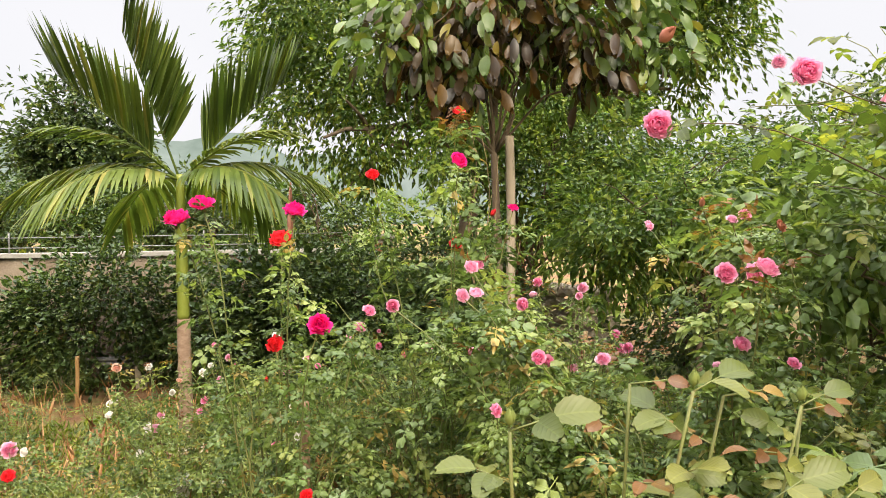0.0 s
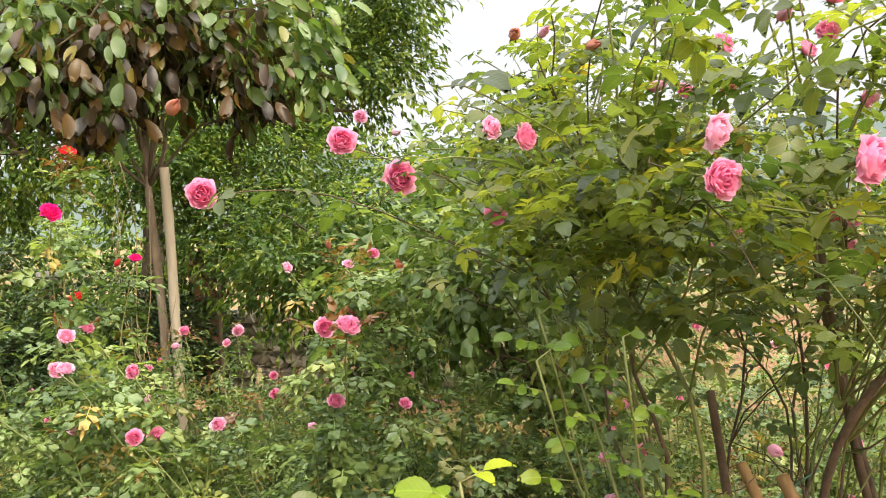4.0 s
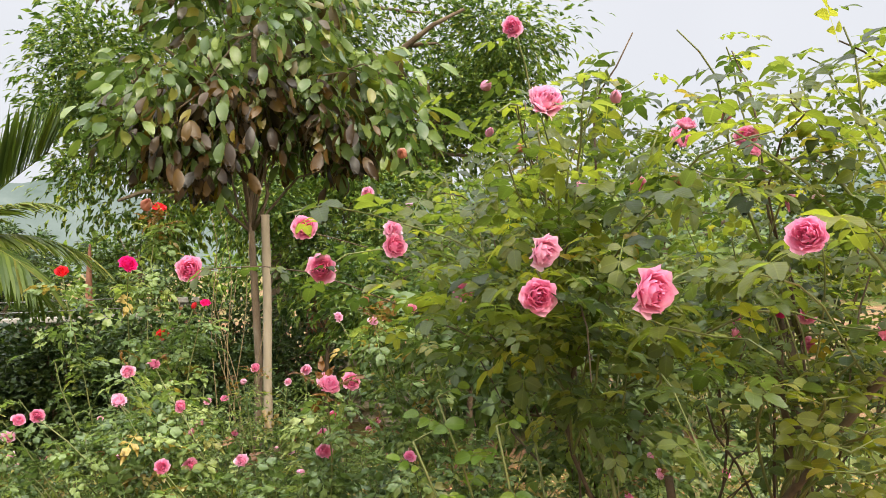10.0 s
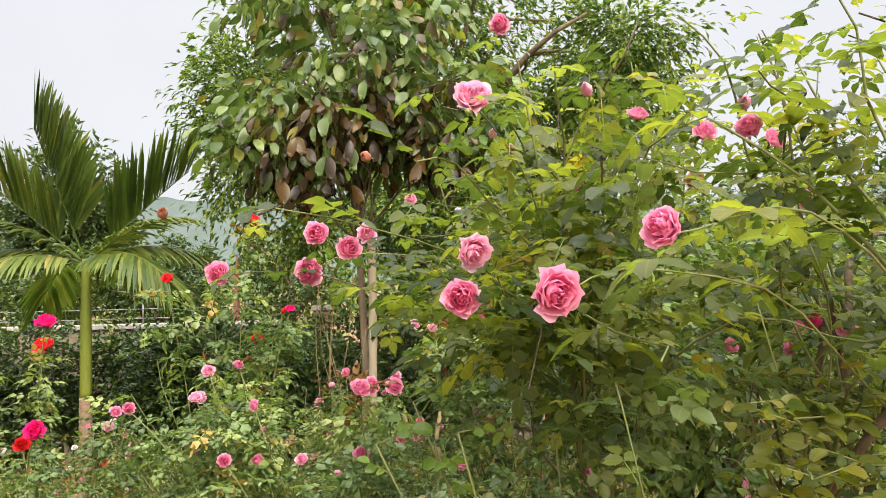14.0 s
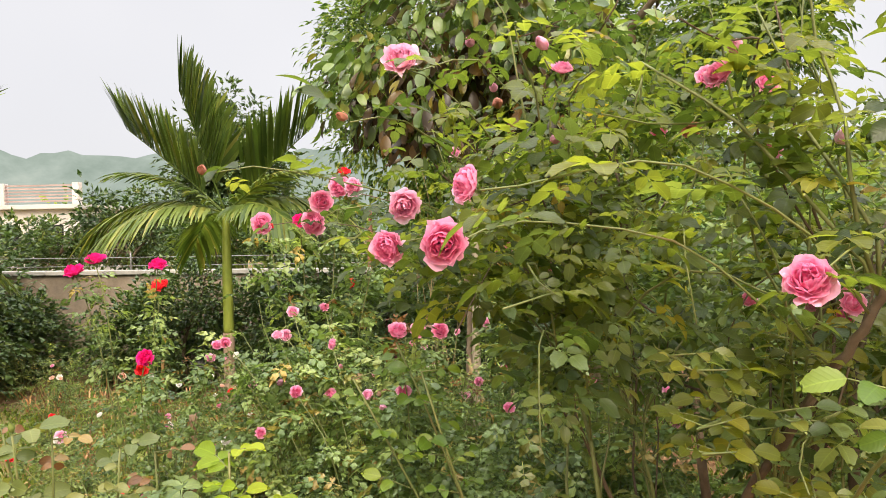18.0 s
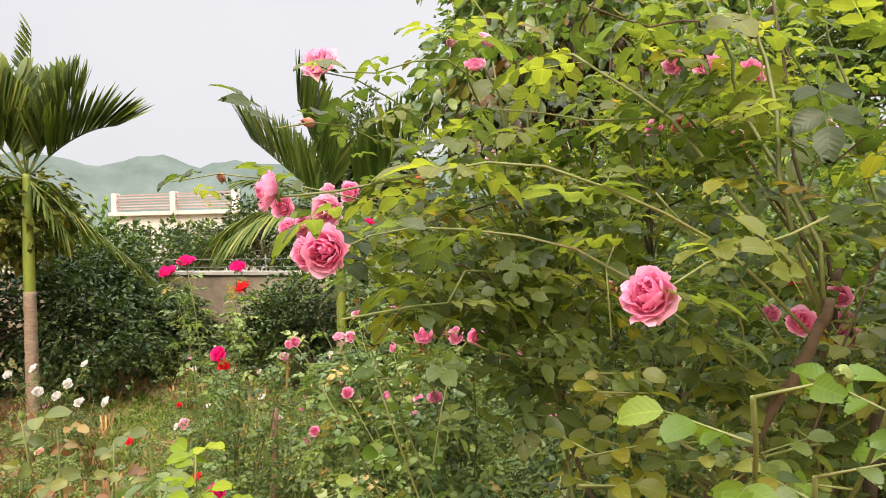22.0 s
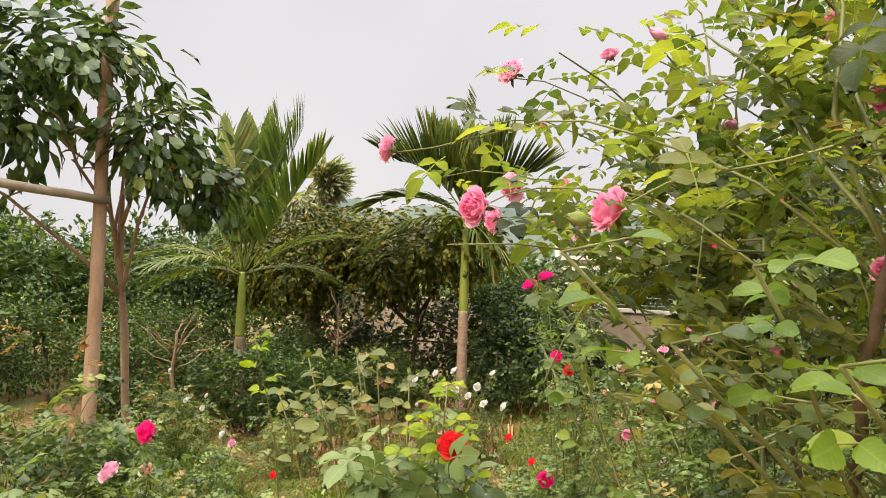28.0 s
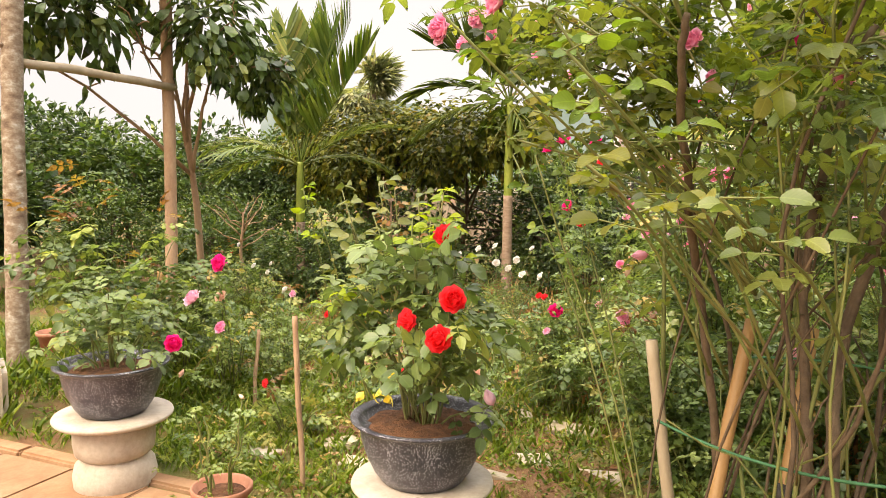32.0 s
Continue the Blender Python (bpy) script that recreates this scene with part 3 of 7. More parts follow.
def rose_leaf_blank(kind, leaflets, seed):
    """One rose leaf, connected: a stalk with pairs of leaflets in one plane and one at the end; a leaflet is one unit long."""
    r = np.random.default_rng(seed)
    bv, bt = BLANKS[kind]
    nodes = (0.0, 0.56, 1.25, 1.6) if leaflets == 5 else (0.0, 0.5, 0.9, 1.3)
    V, T, UV = [], [], []
    for q in nodes:
        for sgn in (-1, 1):
            V.append((q, sgn * 0.022, 0.0))
            UV.append((0.5, 0.0))
    for k in range(3):
        o = 2 * k
        T += [(o, o + 2, o + 3), (o, o + 3, o + 1)]
    slots = [(3, 0, 1.0), (2, 1, 0.9), (2, -1, 0.9), (1, 1, 0.74), (1, -1, 0.74)][:leaflets]
    for node, side, big in slots:
        a = side * r.uniform(0.95, 1.3) + r.normal(0, 0.1)
        tip, roll, L = r.normal(-0.08, 0.13), r.normal(0.0, 0.2), big * r.uniform(0.88, 1.1)
        w = r.uniform(0.86, 1.08)
        d = np.array([math.cos(a), math.sin(a), tip])
        d /= np.linalg.norm(d)
        sv = np.array([-math.sin(a), math.cos(a), roll])
        sv /= np.linalg.norm(sv)
        nv = np.cross(d, sv)
        own = 2 * node + (1 if side >= 0 else 0)
        base, k = np.array(V[own]), len(V)
        for p in bv[1:]:
            V.append(tuple(base + L * (p[0] * d + w * p[1] * sv + p[2] * nv)))
            UV.append((p[0], p[1]))
        T += [tuple(own if c == 0 else k + c - 1 for c in q) for q in bt.tolist()]
    v = np.array(V)
    v[:, 2] -= r.uniform(0.02, 0.14) * v[:, 0] ** 2
    return v, np.array(T), np.array(UV)


ROSE_LEAVES = {}


def compound(place, along, up, size, leaflets=5, kind="oval"):
    """Rose leaves at places: vertices, triangles and the leaflets' own length and width."""
    a = unit(np.asarray(along, float))
    place, up = np.asarray(place, float), np.asarray(up, float)
    s = unit(np.cross(up, a))
    n = np.cross(a, s)
    size = np.broadcast_to(np.asarray(size, float), (len(a),))
    if (kind, leaflets) not in ROSE_LEAVES:
        ROSE_LEAVES[kind, leaflets] = [rose_leaf_blank(kind, leaflets, 40 + i) for i in range(7)]
    pick = rng.integers(0, 7, len(a))
    out, k = [], 0
    for i, (bv, bt, bu) in enumerate(ROSE_LEAVES[kind, leaflets]):
        m = pick == i
        c = int(m.sum())
        L = size[m][:, None, None]
        v = place[m][:, None] + L * (bv[None, :, :1] * a[m][:, None] + bv[None, :, 1:2] * s[m][:, None] + bv[None, :, 2:] * n[m][:, None])
        t = bt[None] + (np.arange(c) * len(bv))[:, None, None] + k
        out.append((v.reshape(-1, 3), t.reshape(-1, 3), np.tile(bu, (c, 1))))
        k += c * len(bv)
    return tuple(np.concatenate(q) for q in zip(*out))


def scatter_dirs(n, flat=0.4):
    d = rng.normal(0, 1, (n, 3))
    d[:, 2] *= flat
    return unit(d)


def merge(pairs):
    v, t, k = [], [], 0
    for a, b in pairs:
        v.append(a)
        t.append(b + k)
        k += len(a)
    return np.concatenate(v), np.concatenate(t)


# ---- blooms ----
def bloom_mesh(name, material, openness, petals, seed, flare=0.5):
    """A full rose: crumpled inner petals that fill the cup, cupped middle ones, and outer ones that roll out at the rim; one unit across."""
    r = np.random.default_rng(seed)
    V, T = [(0.0, 0.0, -0.24)], []
    nu, nv = 3, 5
    for i in range(petals):
        q = ((i + 0.5) / petals) ** 0.7
        ang = i * 2.39996 + r.uniform(-0.35, 0.35)
        span = (1.15 - 0.55 * q) * r.uniform(0.85, 1.15)
        R = (0.05 + 0.33 * q * (0.55 + 0.45 * openness)) * r.uniform(0.92, 1.08)
        high = (0.43 - 0.14 * openness * q * q) * r.uniform(0.86, 1.1)
        if flare == 0:
            span, R, high = 1.5, 0.07 + 0.12 * q, 0.62 - 0.1 * q
        roll = flare * max(0.0, q - 0.35) * r.uniform(0.5, 1.3)
        ph = r.uniform(0, 6.28, 3)
        k = len(V)
        for a in range(1, nu + 1):
            u = a / nu
            for b in range(nv + 1):
                w = b / nv * 2 - 1
                out = (1.0 if flare else 1 - 0.65 * u**3) * R * math.sin(math.pi / 2 * min(1.0, 0.12 + 1.15 * u)) - 0.07 * (1 - q) * u**3 + roll * 0.42 * max(0.0, u - 0.45) ** 1.5
                up = high * u * (1 - 0.3 * roll * u) - roll * 0.45 * max(0.0, u - 0.55) ** 1.6 - 0.12 * w * w * u * u
                out += (0.03 * math.sin(w * 4.2 + ph[0]) + 0.014 * math.sin(w * 9 + ph[1])) * u * u
                up += 0.022 * math.sin(w * 6 + ph[2]) * u * u
                th = ang + w * span * (0.45 + 0.55 * math.sin(math.pi * (0.12 + 0.6 * u)))
                V.append((out * math.cos(th), out * math.sin(th), up - 0.2))
        for b in range(nv):
            T.append((0, k + b + 1, k + b))
        for a in range(nu - 1):
            for b in range(nv):
                p = k + a * (nv + 1) + b
                T += [(p, p + 1, p + nv + 2), (p, p + nv + 2, p + nv + 1)]
    v = np.array(V)
    v /= (np.ptp(v[:, 0]) + np.ptp(v[:, 1])) / 2
    if flare == 0:
        v[:, 2] *= 0.5
    return fast_mesh(name, v, np.array(T), material, True)


def bud_mesh(name, material, seed):
    return bloom_mesh(name, material, 0.1, 10, seed, 0.0)


def calyx_mesh():
    v, f = lathe([(0.03, -0.34), (0.1, -0.3), (0.13, -0.22), (0.1, -0.14)], sides=9)
    pieces = [(v, f)]
    for i in range(5):
        a = i * 2 * math.pi / 5
        lv, lt = leaves(np.array([[0.08 * math.cos(a), 0.08 * math.sin(a), -0.2]]), np.array([[math.cos(a), math.sin(a), -0.35]]), np.array([[0, 0, 1.0]]), 0.38, "long")
        pieces.append((lv, [tuple(q) for q in lt]))
    v, f = joined(pieces)
    return mesh_of("calyx", v, f, M["calyx"])


BLOOMS = {}
for key in ("pink", "pale_pink", "magenta", "red", "white", "peach", "faded", "green"):
    BLOOMS[key] = [bloom_mesh("bloom_" + key, M[key], o, n, s) for o, n, s in ((0.9, 40, 3), (0.8, 42, 5), (0.7, 38, 8), (1.0, 40, 11))]
    BLOOMS[key + "_bud"] = [bud_mesh("bud_" + key, M[key], 4)]
CALYX = calyx_mesh()
COLOUR_WORDS = {"pink": "full pink rose bloom", "pale_pink": "pale pink rose bloom", "magenta": "bright magenta rose bloom", "red": "scarlet red rose bloom",
                "white": "white rose bloom", "peach": "peach rose bloom", "faded": "withered brown rose bloom", "green": "green rose bud"}


def bloom(parent, at, kind, across, face):
    """A bloom under its bush at a world place, facing a direction."""
    pool = BLOOMS[kind]
    me = pool[int(rng.integers(len(pool)))]
    key = kind.replace("_bud", "")
    ob = new("rose_bud" if kind.endswith("_bud") else "bloom", me)
    ob.parent = parent
    q = Vector(face).to_track_quat("Z", "X").to_matrix().to_4x4()
    sx = across * (0.55 if kind.endswith("_bud") else 1.0)
    ob.matrix_basis = Matrix.Translation(Vector(at) - parent.location) @ q @ Matrix.Rotation(rand(0, 6.28), 4, "Z") @ Matrix.Diagonal((sx, sx, across, 1))
    tagged(ob, ("closed " + key.replace("_", " ") + " rose bud") if kind.endswith("_bud") else COLOUR_WORDS[key])
    c = new("calyx", CALYX)
    c.parent = ob
    if kind.endswith("_bud"):
        c.scale = (1.3, 1.3, 1.0)
    return ob


# ---- plants ----
def rose_bush(at, label, height, spread, canes, dense, leaf=0.045, mat="rose_leaf", blooms=(), kind="bush", group="", lean=(0, 0), bare=0.18, upright=0.75, shoots=0, leaflets=5, thick=0.006, name="rose_bush"):
    """A rose bush: arching canes from its foot, compound leaves along them, blooms on stalks of their own."""
    at = Vector(at)
    ob = thing(name, at, label, "rose bush", group)
    foot = np.array(at)
    stems, PL, AL, UL = [], [], [], []
    for i in range(canes):
        ang, out = rand(0, 6.283), spread * math.sqrt(rand(0.02, 1))
        h = height * rand(0.55, 1.0) * (1 - 0.25 * (out / max(spread, 0.01)) ** 2)
        tip = foot + np.array([math.cos(ang) * out + lean[0] * h, math.sin(ang) * out + lean[1] * h, h])
        start = foot + np.array([math.cos(ang) * 0.05, math.sin(ang) * 0.05, -0.03])
        mid = start + np.array([(tip[0] - start[0]) * (1 - upright), (tip[1] - start[1]) * (1 - upright), h * 0.75])
        p = bend(start, tip, 0, 8, 0.02 * height, mid)
        stems.append(tube(p, np.linspace(thick, thick * 0.4, 8), 5, False))
        k = max(2, int(dense * 0.72 / canes))
        q = rng.uniform(bare, 1.0, k) ** 0.8
        pos = np.stack([np.interp(q, np.linspace(0, 1, 8), p[:, j]) for j in range(3)], 1)
        PL.append(pos + rng.normal(0, 0.035 + 0.05 * spread, (k, 3)))
        AL.append(scatter_dirs(k, 0.45) + np.array([math.cos(ang), math.sin(ang), 0.1]) * 0.35)
        UL.append(np.array([0, 0, 1.0]) + rng.normal(0, 0.26, (k, 3)))
    for b in blooms:
        spot = np.array(b[0], float)
        start = foot + np.array([rand(-0.05, 0.05), rand(-0.05, 0.05), -0.02])
        p = bend(start, spot - np.array([0, 0, 0.01]), 0, 8, 0.015, start * 0.35 + spot * 0.65 + np.array([0, 0, 0.15 * (spot[2] - start[2])]))
        stems.append(tube(p, np.linspace(thick * 0.8, 0.0025, 8), 5, False))
        k = max(3, int(22 * (spot[2] - start[2])))
        q = rng.uniform(0.3, 0.95, k)
        PL.append(np.stack([np.interp(q, np.linspace(0, 1, 8), p[:, j]) for j in range(3)], 1))
        AL.append(scatter_dirs(k, 0.4))
        UL.append(np.array([0, 0, 1.0]) + rng.normal(0, 0.35, (k, 3)))
    for v, f in stems:
        part("cane", mesh_of("cane", v, f, M["cane"]), ob)
    PL, AL, UL = np.concatenate(PL), np.concatenate(AL), np.concatenate(UL)
    PL[:, 2] = np.maximum(PL[:, 2], foot[2] + 0.05)
    v, t, u = compound(PL, AL, UL, leaf * rng.uniform(0.75, 1.3, len(PL)), leaflets, kind)
    part("foliage", fast_mesh("foliage", v, t, M[mat], kind == "toothed", u), ob, "", "stuff")
    if shoots:
        tips = PL[np.argsort(-PL[:, 2])[: max(shoots, 4)]] + rng.normal(0, 0.03, (max(shoots, 4), 3)) + np.array([0, 0, 0.05])
        v, t, u = compound(tips, scatter_dirs(len(tips), 0.6) + np.array([0, 0, 0.5]), np.array([0, 0, 1.0]) + rng.normal(0, 0.4, tips.shape), leaf * 0.8, leaflets, kind)
        part("young_growth", fast_mesh("young_growth", v, t, M["red_shoot"], False, u), ob, "reddish young leaves", "stuff")
    for b in blooms:
        spot, key, across = b[0], b[1], b[2]
        face = b[3] if len(b) > 3 else (rand(-0.5, 0.5), rand(-1.2, -0.3), rand(0.1, 0.9))
        bloom(ob, spot, key, across, face)
    return ob


def crown(lumps, count, length, kind, clump=0.35, per=26, droop=0.3, shell=0.55, hang=False):
    """Leaves in many clumps inside egg-shaped lumps ((x, y, z), (rx, ry, rz)), thicker near their skin, so that the outline is uneven with gaps."""
    vol = np.array([a[1][0] * a[1][1] * a[1][2] for a in lumps]) ** 0.67
    vol = vol / vol.sum()
    P_, A_, U_ = [], [], []
    for (c, r), share in zip(lumps, vol):
        k = max(3, int(count * share / per))
        d = unit(rng.normal(0, 1, (k, 3)))
        q = rng.uniform(shell, 1.08, (k, 1))
        cen = np.array(c) + d * q * np.array(r)
        size = clump * rng.uniform(0.6, 1.3, (k, 1, 1))
        off = rng.normal(0, 0.5, (k, per, 3)) * size
        pos = (cen[:, None] + off).reshape(-1, 3)
        dirs = unit(off.reshape(-1, 3) + np.repeat(d, per, 0) * 0.25 + rng.normal(0, 0.12, (k * per, 3)))
        dirs[:, 2] -= droop
        P_.append(pos)
        A_.append(dirs)
        if hang:
            U_.append(unit(off.reshape(-1, 3) * np.array([1, 1, 0.2]) + rng.normal(0, 0.02, (k * per, 3))) + np.array([0, -0.2, 0.25]) + rng.normal(0, 0.3, (k * per, 3)))
            continue
        U_.append(np.repeat(d, per, 0) * 0.5 + np.array([0, 0, 0.8]) + rng.normal(0, 0.35, (k * per, 3)))
    P_, A_, U_ = np.concatenate(P_), np.concatenate(A_), np.concatenate(U_)
    return leaves(P_, A_, U_, length * rng.uniform(0.7, 1.25, len(P_)), kind, rng.uniform(0.8, 1.15, len(P_)))


def limb_set(foot, top, lumps, r0, limbs=7, reach=0.8, fork=5, slim=0.5):
    trunk = bend(foot, top, 0, 9, 0.03)
    pieces = [tube(trunk, np.linspace(r0, r0 * 0.55, 9) * (1 + 0.06 * np.sin(np.arange(9) * 2.1)), 10)]
    for i in range(limbs):
        c, r = lumps[i % len(lumps)]
        d = unit(rng.normal(0, 1, 3))
        end = np.array(c) + d * np.array(r) * reach
        s = trunk[int(rng.integers(fork, 9))]
        p = bend(s, end, 0, 8, 0.06, (s + end) / 2 + np.array([0, 0, 0.2 * np.linalg.norm(end - s)]))
        pieces.append(tube(p, np.linspace(r0 * slim, r0 * 0.1, 8), 6))
        for j in range(3):
            s2 = p[int(rng.integers(3, 7))]
            e2 = s2 + unit(rng.normal(0, 1, 3)) * np.array(r) * 0.5
            pieces.append(tube(bend(s2, e2, 0.05, 6, 0.03), np.linspace(r0 * 0.2, r0 * 0.05, 6), 5))
    return pieces


def tree(name, foot, top, lumps, label, count, length, kind, mat, r0, bark="bark", category="tree", clump=0.35, per=26, droop=0.3, shell=0.55, limbs=8, group="", fork=5):
    ob = thing(name, foot, label, category, group)
    v, f = joined(limb_set(np.array(foot) - np.array([0, 0, 0.05]), top, lumps, r0, limbs, fork=fork))
    part("trunk", mesh_of("trunk", v, f, M[bark]), ob)
    v, t = crown(lumps, count, length, kind, clump, per, droop, shell)
    part("crown", fast_mesh("crown", v, t, M[mat], kind != "far"), ob, "", "stuff")
    return ob


def frond(base, aim, length, arch, pairs, blade, lift, mat, curl=0.2, narrow=0.05):
    """One feather leaf: an arching rib with stiff blades on both sides. aim: a direction; arch: how far its end sinks; lift: how steeply the blades stand up."""
    base, aim = np.array(base, float), unit(np.array(aim, float))
    side = unit(np.cross(aim, np.array([0, 0, 1.0])) + 1e-6)
    n = 14
    t = np.linspace(0, 1, n)
    p = base + aim * length * t[:, None]
    p[:, 2] -= arch * t**2 * length
    rib = tube(p, np.linspace(0.014, 0.003, n), 5)
    tang = unit(np.gradient(p, axis=0))
    PL, AL, UL, LL = [], [], [], []
    for s in (-1, 1):
        q = np.linspace(0.24 if lift >= 0.6 else 0.12, 1.0, pairs) + rng.uniform(-0.006, 0.006, pairs)
        q = q.clip(0, 1)
        pos = np.stack([np.interp(q, t, p[:, j]) for j in range(3)], 1)
        tg = np.stack([np.interp(q, t, tang[:, j]) for j in range(3)], 1)
        nrm = unit(np.cross(side[None] * np.ones((pairs, 1)), tg))
        nrm *= np.sign(nrm[:, 2:3] + 1e-6)
        d = tg * (0.5 + 0.45 * lift + 0.9 * q[:, None] ** 2) + side * s * (1.0 - 0.35 * q[:, None]) + nrm * lift + rng.normal(0, 0.05, (pairs, 3))
        PL.append(pos)
        AL.append(d)
        UL.append(nrm + rng.normal(0, 0.15, (pairs, 3)))
        LL.append(blade * np.sin(np.pi * (0.22 + 0.54 * q)) ** 0.8 * rng.uniform(0.88, 1.1, pairs))
    PL, AL, UL, LL = (np.concatenate(a) for a in (PL, AL, UL, LL))
    # each blade in three joints that sag
    A = unit(AL)
    S = unit(np.cross(UL, A))
    V, T = [], []
    k = len(PL)
    w = narrow * (0.62 if lift >= 0.4 else 0.3)
    rows = [(0.0, 0.35), (0.35, 1.0), (0.75, 0.8), (1.0, 0.08)]
    for q, ww in rows:
        c = PL + A * (LL * q)[:, None] - np.array([0, 0, 1.0]) * (curl * LL * q**2)[:, None]
        V += [c - S * w * ww, c + S * w * ww]
    V = np.stack(V, 1).reshape(-1, 3)
    tri = []
    for i in range(3):
        o = 2 * i
        tri += [(o, o + 1, o + 3), (o, o + 3, o + 2)]
    T = (np.array(tri)[None] + (np.arange(k) * 8)[:, None, None]).reshape(-1, 3)
    rv, rf = rib
    rt = []
    for q in rf:
        for j in range(1, len(q) - 1):
            rt.append((q[0], q[j], q[j + 1]))
    v, t2 = merge([(V, T), (rv, np.array(rt))])
    return fast_mesh("frond", v, t2, M[mat])


def palm(name, foot, height, r0, shaft, fronds, label, mat="palm_leaf", rings=True, lean=(0, 0), light="palm_light", narrow=0.05):
    ob = thing(name, foot, label, "palm tree")
    foot = np.array(foot, float)
    top = foot + np.array([lean[0], lean[1], height])
    n = 60
    t = np.linspace(0, 1, n)
    p = foot + (top - foot) * t[:, None]
    p[0, 2] -= 0.05
    cut = 1 - shaft / height
    rr = r0 * (1.12 - 0.22 * t)
    if rings:
        rr = rr * (1 + 0.05 * (np.arange(n) % 4 == 0))
    keep = t <= cut + 0.02
    v, f = tube(p[keep], rr[keep], 12)
    part("trunk", mesh_of("trunk", v, f, M["palm_trunk"]), ob, "ringed brown palm trunk")
    keep = t >= cut
    q = (t[keep] - cut) / (1 - cut)
    v, f = tube(p[keep], r0 * (0.95 + 0.12 * np.sin(q * 3.1) - 0.35 * q), 12)
    part("crownshaft", mesh_of("crownshaft", v, f, M["crownshaft"]), ob, "smooth yellow-green crownshaft")
    for az, el, length, arch, pairs, blade, lift, tone_, curl in fronds:
        a, e = radians(az), radians(el)
        aim = (math.cos(a) * math.cos(e), math.sin(a) * math.cos(e), math.sin(e))
        part("frond", frond(top - np.array([0, 0, 0.06]), aim, length, arch, pairs, blade, lift, light if tone_ else mat, curl, narrow), ob)
    return ob


# ---- ground ----
def ground_sheet():
    n = 190
    t = np.linspace(-1, 1, n)
    s = np.sign(t) * (np.abs(t) * 9 + 900 * np.abs(t) ** 9)
    V = []
    for y in s + 2.5:
        for x in s:
            near = math.exp(-((x / 14) ** 2 + ((y - 2) / 14) ** 2))
            z = gz(x, y) + near * (0.05 * noise.noise((x * 1.3, y * 1.3, 0.3)) + 0.025 * noise.noise((x * 5, y * 5, 4.0)))
            if y < -0.55 and near > 0.3:
                z = gz(x, y) - 0.01
            V.append((x, y, z))
    F = [(j * n + i, j * n + i + 1, (j + 1) * n + i + 1, (j + 1) * n + i) for j in range(n - 1) for i in range(n - 1)]
    ob = new("ground", mesh_of("ground", V, F, M["ground"]))
    return tagged(ob, "reddish-brown garden soil with patches of moss and short grass", "ground", kind="structure")


ground_sheet()


